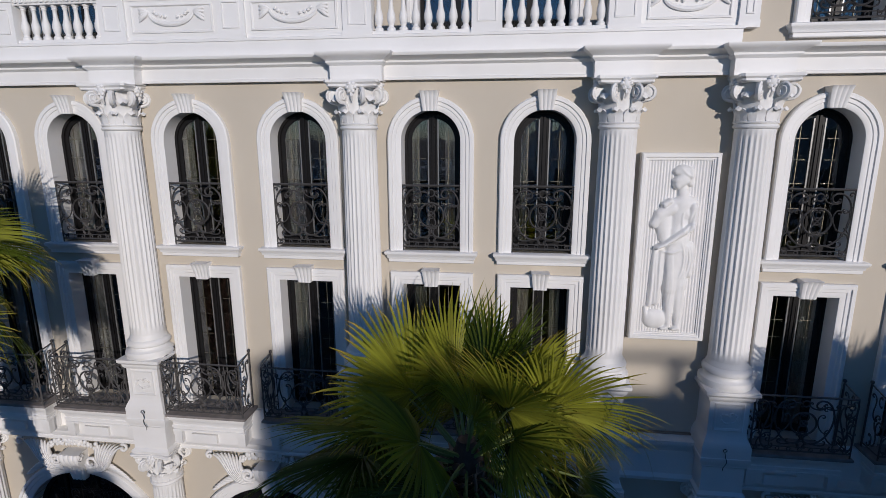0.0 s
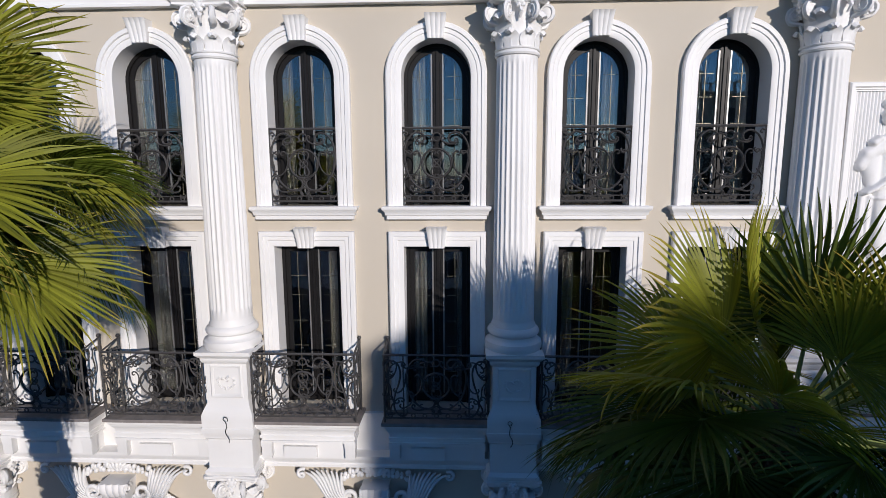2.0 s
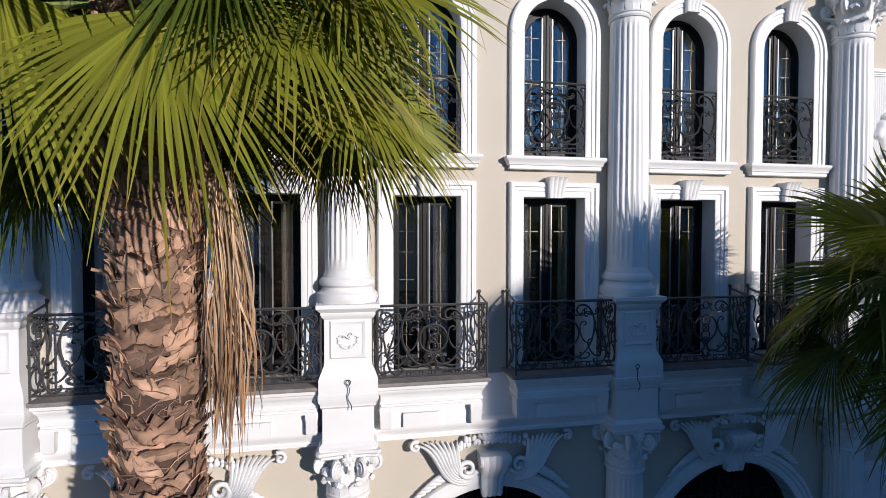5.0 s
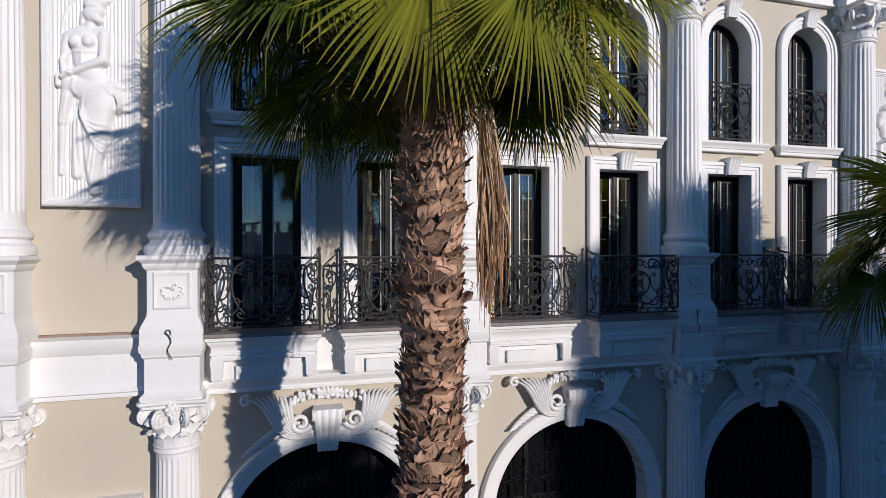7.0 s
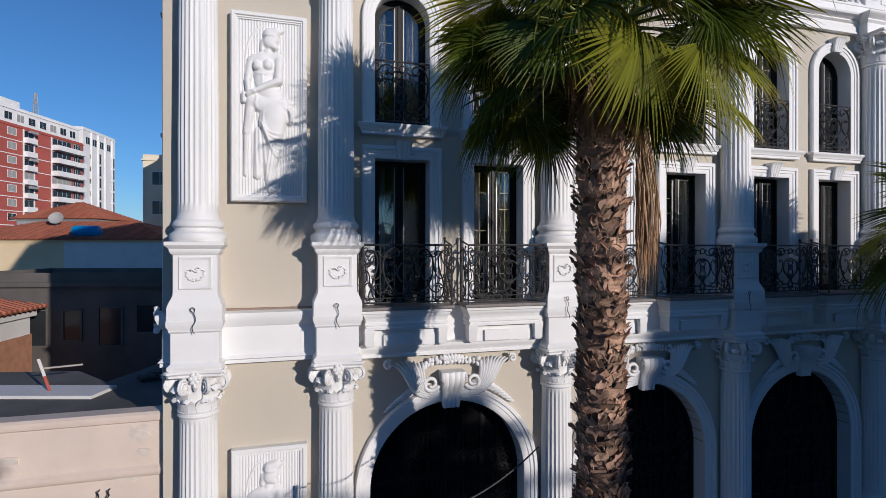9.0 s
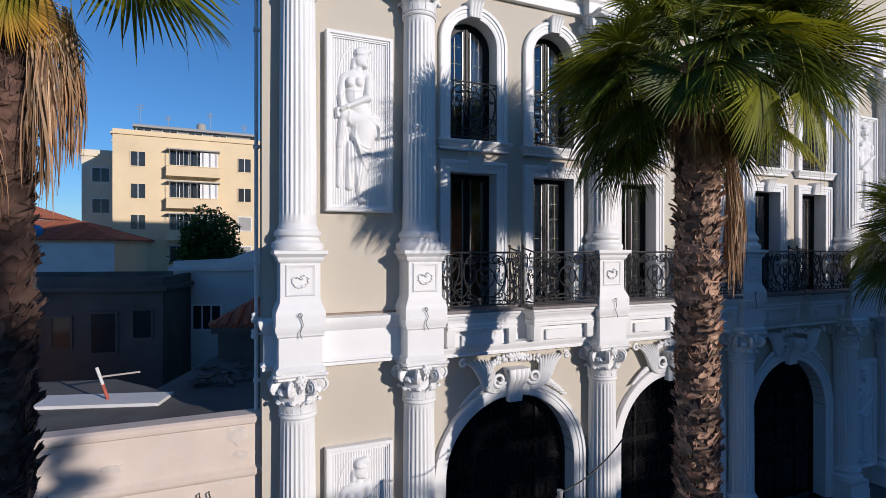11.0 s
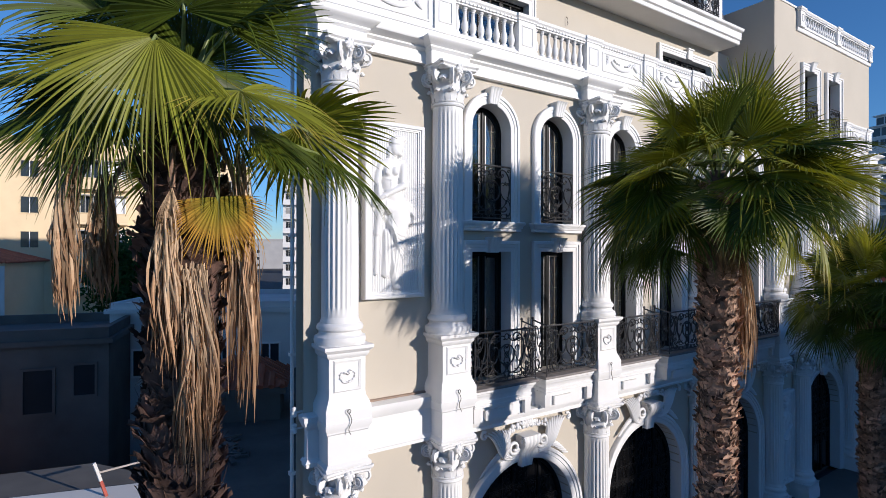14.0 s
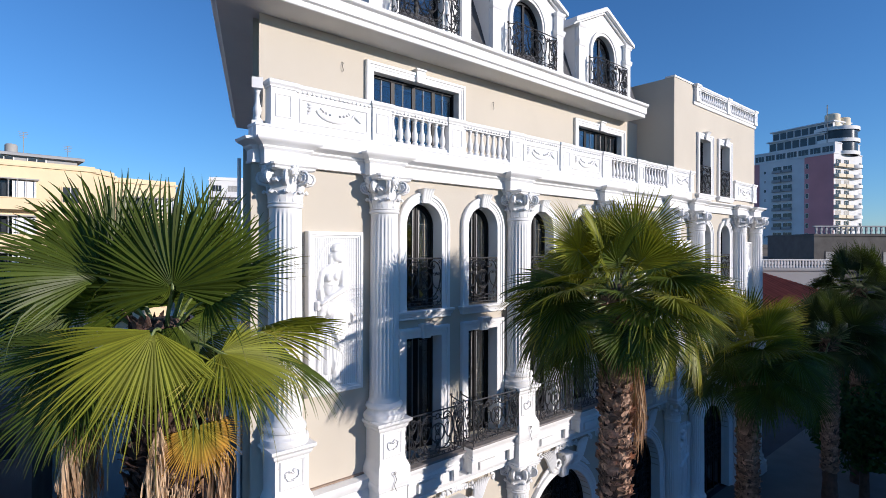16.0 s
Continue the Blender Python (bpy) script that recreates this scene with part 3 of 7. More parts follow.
# loose wires that hang from the pedestals, for lamps not yet mounted
for i, x in enumerate(COLS):
    b1 = bmesh.new()
    random.seed(40 + i)
    a = random.uniform(-0.05, 0.05)
    y = AXIS - 0.36 - 0.065
    pts = [(a, y, 6.04), (a + 0.02, y - 0.03, 6.1), (a - 0.03, y - 0.035, 6.13), (a - 0.06, y - 0.03, 6.08), (a - 0.01, y - 0.03, 6.04)]
    pts += [(a + 0.03 * math.sin(k * 1.1 + i), y - 0.03, 6.0 - 0.05 * k) for k in range(1, 7)]
    for _ in range(2):
        pts = [pts[0]] + [tuple(Vector(p) * w0 + Vector(q) * (1 - w0)) for p, q in zip(pts, pts[1:]) for w0 in (0.75, 0.25)] + [pts[-1]]
    tube(b1, pts, 0.0065, 5)
    w = tagged(new("loose_wire", finish(b1, "loose_wire", CABLE)), "short loose black wire hanging from a pedestal", "wire", "loose wires")
    w.location.x = x

# ---- windows ----
SUR = [(0.0, WALL + 0.3), (0.0, WALL - 0.05), (0.02, WALL - 0.06), (0.09, WALL - 0.06), (0.1, WALL - 0.075), (0.155, WALL - 0.075), (0.165, WALL - 0.1), (0.22, WALL - 0.1), (0.24, WALL - 0.08), (0.24, WALL + 0.02), (0.01, WALL + 0.02), (0.01, WALL + 0.3)]


def keystone(bm_, z0, z1, w0, w1, y):
    loops = []
    for k in range(10):
        u = k / 9
        z = z0 + (z1 - z0) * u
        w = w0 + (w1 - w0) * u
        dep = 0.03 + 0.09 * (u ** 1.5) + (0.02 if u > 0.9 else 0)
        row = []
        for v in np.linspace(-1, 1, 13).tolist():
            row.append((v * w, y - dep - (0.012 if round((v + 1) * 6) % 3 else 0.0), z))
        row += [(w, WALL, z), (-w, WALL, z)]
        loops.append(row)
    rings(bm_, loops)


def bars(parent, w, z0, z1, y, rows):
    """Thin brass bars in the two leaves."""
    for side in (-1, 1):
        b1 = bmesh.new()
        x = side * w * 0.52
        box(b1, x - 0.0035, x + 0.0035, y - 0.006, y + 0.002, z0, z1)
        part("glazing_bar", b1, BRASS, parent, smooth=0)
        for z in rows:
            b1 = bmesh.new()
            box(b1, x - 0.13, x + 0.13, y - 0.0075, y - 0.001, z - 0.003, z + 0.003)
            bmesh.ops.create_icosphere(b1, subdivisions=1, radius=0.014, matrix=Matrix.Translation((x, y - 0.006, z)) @ Matrix.Diagonal((1, 0.5, 1, 1)))
            part("glazing_bar", b1, BRASS, parent, smooth=0)


def make_window(name, label, z0, zt, arch, bars_on=True, w=HW, sill=True):
    win = thing(name, label, "window", "", "structure")
    rows = opening_path(w - 0.004, z0, zt - 0.004, arch)
    b1 = bmesh.new()
    sweep_edge(b1, rows, SUR)
    part("surround", b1, WHITE, win, "white stepped window surround")
    b1 = bmesh.new()
    keystone(b1, zt - 0.02, zt + 0.31, 0.12, 0.16, WALL - 0.1)
    part("keystone", b1, WHITE, win)
    if sill:
        b1 = bmesh.new()
        stack(b1, -w - 0.24, w + 0.24, WALL - 0.1, WALL + 0.3, [(0.0, z0 - 0.21), (0.01, z0 - 0.2), (0.01, z0 - 0.15), (0.03, z0 - 0.14), (0.04, z0 - 0.09), (0.07, z0 - 0.06), (0.08, z0 - 0.045), (0.08, z0 - 0.012), (0.06, z0)])
        part("window_sill", b1, WHITE, win)
    y = WALL + 0.3
    b1 = bmesh.new()
    inner = opening_path(w - 0.006, z0, zt - 0.006, arch)
    sweep_edge(b1, inner, [(0, y - 0.02), (0, y + 0.05), (-0.05, y + 0.05), (-0.05, y), (-0.06, y + 0.0), (-0.06, y + 0.035), (-0.13, y + 0.035), (-0.13, y + 0.005), (-0.055, y + 0.005), (-0.05, y - 0.02)])
    part("window_frame", b1, FRAME, win)
    top = zt - 0.07
    b1 = bmesh.new()
    for a, b, d in ((-0.075, -0.02, 0.0), (0.02, 0.075, 0.0), (-0.02, 0.02, -0.022)):
        box(b1, a, b, y + d, y + 0.036, z0 + 0.02, top)
    for side in (-1, 1):
        box(b1, min(side * 0.077, side * (w - 0.14)), max(side * 0.077, side * (w - 0.14)), y + 0.002, y + 0.034, z0 + 0.02, z0 + 0.16)
        box(b1, side * 0.05 - 0.006, side * 0.05 + 0.006, y - 0.012, y, z0 + 0.3, top - 0.2)
    part("meeting_stile", b1, FRAME, win)
    # grey strips by the meeting stile stand for glints on the frame
    for side in (-1, 1):
        for xa in (0.09,):
            b1 = bmesh.new()
            ztop = zt - 0.1 if not arch else zt - w + math.sqrt(max(0.0, (w - 0.13) ** 2 - (xa + 0.01) ** 2)) - 0.02
            stack(b1, side * xa - 0.011, side * xa + 0.011, y - 0.006, y + 0.012, [(-0.004, z0 + 0.17), (0, z0 + 0.175), (0, ztop - 0.005), (-0.004, ztop)])
            part("glazing_bead", b1, GLINT, win, "slim grey strip painted as the glint on a stile")
    for side in (-1, 1):
        b1 = bmesh.new()
        if arch:
            zs, r = zt - w, w - 0.1
            line = [(0.07, z0 + 0.1)] + [(r, z0 + 0.1)] + [(r * math.cos(a), zs + r * math.sin(a)) for a in np.linspace(0, math.acos(0.07 / r), 12).tolist()]
        else:
            line = [(0.07, z0 + 0.1), (w - 0.1, z0 + 0.1), (w - 0.1, zt - 0.1), (0.07, zt - 0.1)]
        rings(b1, [[(side * x, yy, z) for x, z in line] for yy in (y + 0.016, y + 0.022)])
        part("pane", b1, GLASS, win, "clear reflective window pane", smooth=0)
    if bars_on:
        hh = zt - z0
        bars(win, w, z0 + 0.14, zt - (0.3 if arch else 0.12), y + 0.014, [z0 + hh * k for k in ((0.2, 0.36, 0.52, 0.68, 0.8) if not arch else (0.16, 0.33, 0.5, 0.66, 0.8))])
    return win


# ---- wrought iron ----
def iron_panel(parent, w, h, z0, y, m=None, wide=False, feet=False):
    """A railing panel with rings and scrolls, w wide, h high, as parts of its thing."""
    def bar(name, a, b, r, n=4):
        b_ = bmesh.new()
        pts = [Vector(a), Vector(b)]
        tube(b_, [m @ p if m else p for p in pts], r, n, flat=1.0)
        part(name, b_, IRON, parent)
    def piece(name, fn):
        b_ = bmesh.new()
        fn(b_)
        part(name, b_, IRON, parent, smooth=60)
    W = w / 2
    bar("top_rail", (-W, y, z0 + h), (W, y, z0 + h), 0.02)
    bar("bottom_rail", (-W, y, z0 + 0.075), (W, y, z0 + 0.075), 0.015)
    bar("bottom_rail", (-W, y, z0 + 0.155), (W, y, z0 + 0.155), 0.009)
    if wide:
        for s in (-1, 1):
            bar("panel_bar", (s * (W - 0.3), y, z0 + 0.075), (s * (W - 0.3), y, z0 + h), 0.011)
    n_low = int(w / 0.17)
    for k in range(n_low):
        piece_x = -W + (k + 0.5) * w / n_low
        b_ = bmesh.new()
        ring_bar(b_, piece_x, z0 + 0.115, 0.03, 0.006, y, 10, m)
        part("ring", b_, IRON, parent)
    bar("side_bar", (-W, y, z0), (-W, y, z0 + h), 0.017)
    bar("side_bar", (W, y, z0), (W, y, z0 + h), 0.017)
    c = z0 + 0.075 + (h - 0.075) * 0.52
    H = h - 0.075
    piece("ring", lambda b_: ring_bar(b_, 0, c, 0.2 * H, 0.011, y, 28, m))
    piece("ring", lambda b_: ring_bar(b_, 0, c, 0.055 * H, 0.008, y, 14, m))
    for s in (-1, 1):
        piece("scroll", lambda b_: scroll(b_, 0, c, 0.33 * H, s * 32, s > 0, True, 0.008, y, m=m))
        piece("scroll", lambda b_: scroll(b_, s * 0.25 * H, c + 0.02 * H, 0.8 * H, -s * 6, s < 0, False, 0.0105, y, 0.85, m))
        piece("scroll", lambda b_: scroll(b_, s * 0.2 * H, z0 + 0.075 + 0.14 * H, 0.34 * H, 90, s < 0, True, 0.0085, y, 0.6, m))
        piece("scroll", lambda b_: scroll(b_, s * 0.17 * H, z0 + 0.075 + 0.84 * H, 0.24 * H, 90 - s * 20, s > 0, False, 0.008, y, 0.7, m))
        piece("scroll", lambda b_: scroll(b_, s * (W - 0.07), z0 + 0.075 + 0.2 * H, 0.3 * H, s * 8, s < 0, False, 0.008, y, 0.6, m))
        piece("scroll", lambda b_: scroll(b_, s * (W - 0.06), z0 + 0.075 + 0.8 * H, 0.3 * H, -s * 10, s < 0, False, 0.008, y, 0.6, m))
        piece("scroll", lambda b_: scroll(b_, s * (W - 0.05), c, 0.34 * H, 0, s < 0, True, 0.007, y, 0.6, m))
        piece("scroll", lambda b_: scroll(b_, s * 0.11 * H, c - 0.3 * H, 0.26 * H, s * 60, s > 0, False, 0.0075, y, 0.7, m))
        piece("scroll", lambda b_: scroll(b_, s * 0.3 * H, c, 0.34 * H, s * 12, s > 0, False, 0.0075, y, 0.7, m))
        if wide:
            piece("scroll", lambda b_: scroll(b_, s * (W - 0.36), c - 0.24 * H, 0.3 * H, s * 30, s > 0, False, 0.008, y, 0.6, m))
            piece("scroll", lambda b_: scroll(b_, s * (W - 0.11), c - 0.12 * H, 0.36 * H, -s * 15, s > 0, True, 0.008, y, 0.6, m))
            piece("scroll", lambda b_: scroll(b_, s * (W - 0.12), c + 0.24 * H, 0.3 * H, s * 15, s > 0, False, 0.008, y, 0.6, m))
            piece("scroll", lambda b_: scroll(b_, s * (W - 0.4), z0 + 0.075 + 0.84 * H, 0.24 * H, s * 80, s > 0, False, 0.008, y, 0.6, m))
            piece("scroll", lambda b_: scroll(b_, s * (W - 0.33), c + 0.1 * H, 0.5 * H, s * 20, s < 0, True, 0.008, y, 0.6, m))
            piece("scroll", lambda b_: scroll(b_, s * (W - 0.2), c - 0.05 * H, 0.86 * H, s * 5, s > 0, True, 0.0095, y, 0.6, m))
            piece("scroll", lambda b_: scroll(b_, s * (W - 0.19), z0 + 0.075 + 0.2 * H, 0.3 * H, s * 40, s < 0, False, 0.008, y, 0.6, m))
            piece("scroll", lambda b_: scroll(b_, s * (W - 0.2), z0 + 0.075 + 0.82 * H, 0.26 * H, s * 70, s < 0, False, 0.008, y, 0.6, m))
    piece("ring", lambda b_: ring_bar(b_, 0, z0 + 0.075 + 0.13 * H, 0.06 * H, 0.008, y, 14, m))
    piece("ring", lambda b_: ring_bar(b_, 0, z0 + 0.075 + 0.88 * H, 0.055 * H, 0.008, y, 14, m))


def side_panel(parent, x, y0, y1, z0, h):
    """Short return of a balcony railing with a sloped top, from its front to the wall."""
    d = y1 - y0
    for name, a, b, r in (("top_rail", (x, y0, z0 + h), (x, y1, z0 + h + 0.09), 0.018), ("bottom_rail", (x, y0, z0 + 0.075), (x, y1, z0 + 0.075), 0.015), ("side_bar", (x, y1, z0), (x, y1, z0 + h + 0.1), 0.02)):
        b_ = bmesh.new()
        tube(b_, [a, b], r, 4)
        part(name, b_, IRON, parent)
    m = Matrix.Translation((x, (y0 + y1) / 2, 0)) @ Matrix.Rotation(math.pi / 2, 4, "Z")
    for cz, s, f, sf in ((0.33, 0.44, False, True), (0.75, 0.4, True, True), (0.5, 0.3, False, False), (0.16, 0.2, True, False), (0.9, 0.16, False, False)):
        b_ = bmesh.new()
        scroll(b_, (0.06 if f else -0.06), z0 + 0.05 + cz * (h - 0.05), s * h, 0, f, sf, 0.008, 0.0, 0.6, m)
        part("scroll", b_, IRON, parent, smooth=60)
    b_ = bmesh.new()
    bmesh.ops.create_icosphere(b_, subdivisions=2, radius=0.034, matrix=Matrix.Translation((x, y1, z0 + h + 0.13)))
    part("ball_finial", b_, IRON, parent)


def make_balconette(w, h, name, label, group):
    g = thing(name, label, "railing", group)
    iron_panel(g, w, h, 0.0, 0.0)
    return g


def make_balcony():
    bal = thing("balcony", "white moulded balcony ledge with dirty grey stone slab edge", "balcony", "first floor balconies")
    b1 = bmesh.new()
    stack(b1, -0.84, 0.84, 8.88, WALL + 0.02, [(0.0, 5.95), (0.025, 5.96), (0.03, 5.985), (0.025, 6.01), (0.0, 6.015)])
    part("slab", b1, SLABM, bal, "dirty dark grey stone slab", smooth=30)
    b1 = bmesh.new()
    stack(b1, -0.8, 0.8, 8.93, WALL + 0.02, [(-0.05, 5.6), (-0.035, 5.6), (-0.035, 5.635), (-0.05, 5.64), (-0.05, 5.67), (-0.03, 5.68), (-0.03, 5.72), (-0.045, 5.73), (-0.04, 5.8), (-0.02, 5.83), (0.0, 5.86), (0.005, 5.885), (0.025, 5.9), (0.03, 5.95)])
    part("cornice", b1, WHITE, bal)
    b1 = bmesh.new()
    stack(b1, -0.72, 0.72, 9.1, WALL + 0.02, [(0, 5.28), (0, 5.61)])
    box(b1, -0.42, 0.12, 9.04, 9.102, 5.3, 5.5)
    part("apron", b1, WHITE, bal)
    for s in (-1, 1):
        b1 = bmesh.new()
        stack(b1, s * 0.68 - 0.08, s * 0.68 + 0.08, 8.99, 9.12, [(-0.02, 5.29), (0.0, 5.33), (0.0, 5.5), (0.01, 5.54), (0.01, 5.605)])
        part("bracket", b1, WHITE, bal)
    return bal


WIN_UP = make_window("window_1", "arched black double window with white stepped surround and sill", Z_SILL, Z_ARCH, True)
WIN_LOW = make_window("door_1", "tall black double French door with brass bars and white surround", 5.99, Z_DOOR, False, sill=False)
WIN_PLAIN = make_window("door_2", "tall black French door with plain glass and white surround", 5.99, Z_DOOR, False, bars_on=False, sill=False)
GRILLE = make_balconette(1.05, 1.19, "balconette_railing", "black wrought-iron window railing with rings and scrolls", "upper window railings")
BALC = make_balcony()
RAIL = thing("balcony_railing", "black wrought-iron balcony railing with curled scrollwork", "railing", "balcony railings")
iron_panel(RAIL, 1.62, 1.1, 0.0, 0.0, wide=True)
side_panel(RAIL, -0.81, 0.0, WALL - 0.1 - 8.88, 0.0, 1.1)
side_panel(RAIL, 0.81, 0.0, WALL - 0.1 - 8.88, 0.0, 1.1)
WIN_PLAIN.matrix_basis = pose(WINS[0], 0, 0)
for i, x in enumerate(WINS):
    if i == 0:
        for o, m in ((WIN_UP, pose(x, 0, 0)), (GRILLE, pose(x, WALL - 0.03, Z_SILL)), (BALC, pose(x, 0, 0)), (RAIL, pose(x, 8.89, 6.02))):
            o.matrix_basis = m
        continue
    copy_thing(WIN_UP, pose(x, 0, 0)).name = "window_%d" % (i + 1)
    copy_thing(GRILLE, pose(x, WALL - 0.03, Z_SILL))
    copy_thing(BALC, pose(x, 0, 0))
    copy_thing(RAIL, pose(x, 8.89, 6.02))
    if i == 1:
        WIN_LOW.matrix_basis = pose(x, 0, 0)
    else:
        copy_thing(WIN_LOW, pose(x, 0, 0)).name = "door_%d" % (i + 2)


# curtains drawn aside behind the panes
def curtain(x, z0, z1, w, side):
    b1 = bmesh.new()
    n = 26
    lo, hi = [], []
    for k in range(n + 1):
        u = k / n
        xx = x + side * (0.5 - w * u)
        y = WALL + 0.5 + 0.03 * math.sin(u * 26) + 0.012 * math.sin(u * 61)
        lo.append((xx, y, z0))
        hi.append((xx, y, z1))
    back = [(a, b + 0.006, c) for a, b, c in lo[::-1]]
    backh = [(a, b + 0.006, c) for a, b, c in hi[::-1]]
    rings(b1, [lo + back, hi + backh])
    tagged(new("curtain", finish(b1, "curtain", CURTAIN, 60)), "pale gathered curtain behind the window glass", "curtain", "window curtains")


random.seed(9)
for i, x in enumerate(WINS):
    for z0, z1 in ((9.283, 11.95), (5.853, 8.85)):
        for side in (-1, 1):
            if random.random() < 0.75:
                curtain(x, z0, z1, random.uniform(0.18, 0.34), side)

# ---- ground floor arches ----
def lobe(bm_, pts, w, flat=0.7, n=7):
    """A carved tongue: swells from its root and narrows to its curled tip."""
    tube(bm_, pts, w, n, taper=lambda u: 0.3 + 0.9 * math.sin(math.pi * min(1, 0.12 + u * 0.85)) ** 0.8, flat=flat)


def bez(a, b, c, d, n=10):
    a, b, c, d = Vector(a), Vector(b), Vector(c), Vector(d)
    return [a * (1 - t) ** 3 + b * 3 * t * (1 - t) ** 2 + c * 3 * t * t * (1 - t) + d * t ** 3 for t in (k / n for k in range(n + 1))]


def make_arch():
    R, zc = 1.56, 4.12 - 1.56
    a = thing("arch_1", "white moulded ground-floor arch with carved keystone and leaf sprays", "arch", "", "structure")
    y = WALL
    b1 = bmesh.new()
    prof = [(0.0, y + 0.36), (0.0, y - 0.05), (0.03, y - 0.07), (0.12, y - 0.07), (0.13, y - 0.09), (0.2, y - 0.09), (0.21, y - 0.12), (0.27, y - 0.12), (0.29, y - 0.09), (0.29, y + 0.02), (0.01, y + 0.02), (0.01, y + 0.36)]
    sweep_edge(b1, opening_path(R - 0.004, 0.0, 4.116, True, 40), prof)
    part("surround", b1, WHITE, a)
    # scrolled console at the crown
    b1 = bmesh.new()
    loops = []
    for k in range(16):
        u = k / 15
        z = 4.0 + 0.72 * u
        w = 0.16 + 0.07 * u
        dep = 0.12 + 0.1 * u + 0.12 * max(0, math.sin(math.pi * (u - 0.45) / 0.75)) * (u > 0.45)
        row = [(v * w, y - dep - (0.02 if round((v + 1) * 6) % 3 else 0.0), z) for v in np.linspace(-1, 1, 13).tolist()]
        loops.append(row + [(w, y, z), (-w, y, z)])
    rings(b1, loops)
    for s in (-1, 1):
        tube(b1, [Vector((s * 0.23, y - 0.26, 4.62)) + Vector((0, math.cos(t) * q, math.sin(t) * q)) for t, q in ((k * 0.6, 0.1 * (1 - k / 22)) for k in range(18))], 0.022, 5)
    part("keystone", b1, PLASTERW, a, "carved white scroll keystone")
    for s in (-1, 1):
        b1 = bmesh.new()
        Y = y - 0.07
        # ribbed leaf that sweeps up and out and ends in a volute; a shorter one inside it
        for k in range(8):
            g = k / 7
            rr = 0.12 + 0.26 * g
            lobe(b1, bez((s * (0.44 - 0.06 * g), Y - 0.02, 4.6 - rr), (s * (0.46 + rr * 1.15), Y - 0.1, 4.58 - rr * 0.95), (s * (0.46 + rr * 0.95), Y - 0.14 - 0.03 * math.sin(math.pi * g), 4.74 + 0.06 * g), (s * (0.58 + 0.6 * g), Y - 0.07, 4.9 + 0.05 * math.sin(math.pi * g)), 14), 0.032, 1.4)
        volute = []
        for j in range(16):
            an_, q_ = 2.2 - j * 0.5, 0.085 * (1 - 0.05 * j)
            volute.append((s * (1.24 + q_ * math.cos(an_)), Y - 0.08 - 0.004 * j, 4.9 + q_ * math.sin(an_)))
        tube(b1, volute, 0.034, 7, taper=lambda v: 1 - 0.3 * v)
        # curl back to the keystone
        pts = []
        for k in range(26):
            t = k / 25
            q = 0.19 * (1 - 0.72 * t)
            an = (math.pi * 1.1 + t * 2.7 * math.pi)
            pts.append((s * (0.42 + math.cos(an) * q * 0.85), Y - 0.08 - 0.06 * t, 4.5 + math.sin(an) * q * 0.85))
        tube(b1, pts, 0.045, 8, taper=lambda u: 1 - 0.35 * u)
        part("leaf_spray", b1, PLASTERW, a, "carved white acanthus spray", smooth=60)
        b1 = bmesh.new()
        for k in range(8):
            an = math.pi / 2 - s * (0.33 + 0.05 * k)
            r1 = R + 0.33
            p = Vector((math.cos(an) * r1, Y - 0.01, zc + math.sin(an) * r1))
            tang = Vector((s * math.sin(an), 0, -s * math.cos(an)))
            rad = Vector((math.cos(an), 0, math.sin(an)))
            sc = 0.85 - 0.06 * k
            lobe(b1, bez(p - tang * 0.06, p + rad * 0.06 * sc, p + rad * 0.17 * sc + tang * 0.1 + Vector((0, -0.06, 0)), p + rad * 0.13 * sc + tang * 0.26 * sc, 6), 0.052 * sc)
        part("leaf_trail", b1, PLASTERW, a, "carved white leaves along the arch", smooth=60)
    b1 = bmesh.new()
    Y = y - 0.09
    rg = random.Random(3)
    for k in range(-8, 9):
        for j in range(2):
            rad_ = rg.uniform(0.03, 0.06)
            bmesh.ops.create_icosphere(b1, subdivisions=2, radius=rad_, matrix=Matrix.Translation((k * 0.075 + rg.uniform(-0.02, 0.02), Y - rg.uniform(0.01, 0.06), 4.8 + 0.07 * j + 0.1 * math.cos(k * 0.18) + rg.uniform(-0.02, 0.02))) @ Matrix.Rotation(rg.uniform(-0.6, 0.6), 4, "Y") @ Matrix.Diagonal((0.8, 0.75, rg.uniform(0.9, 1.3), 1)))
    for k in range(-3, 4):
        lobe(b1, bez((0, Y, 4.84), (k * 0.03, Y - 0.05, 4.92), (k * 0.06, Y - 0.09, 4.98), (k * 0.08, Y - 0.04, 5.05 - 0.008 * k * k), 6), 0.032)
    part("garland", b1, PLASTERW, a, "carved white shell garland", smooth=60)
    # screen of opaque dark panes painted as the unlit interior, and iron grille in the arch
    yy = y + 0.34
    b1 = bmesh.new()
    sweep_edge(b1, opening_path(R - 0.006, 0.02, 4.11, True, 40), [(0, yy - 0.05), (0, yy + 0.04), (-0.08, yy + 0.04), (-0.08, yy - 0.05)])
    for x in (-0.8, 0.0, 0.8):
        box(b1, x - 0.04, x + 0.04, yy - 0.03, yy + 0.03, 0.02, zc + math.sqrt(R * R - x * x) - 0.05)
    box(b1, -R + 0.05, R - 0.05, yy - 0.025, yy + 0.025, 2.5, 2.6)
    part("door_frame", b1, FRAME, a)
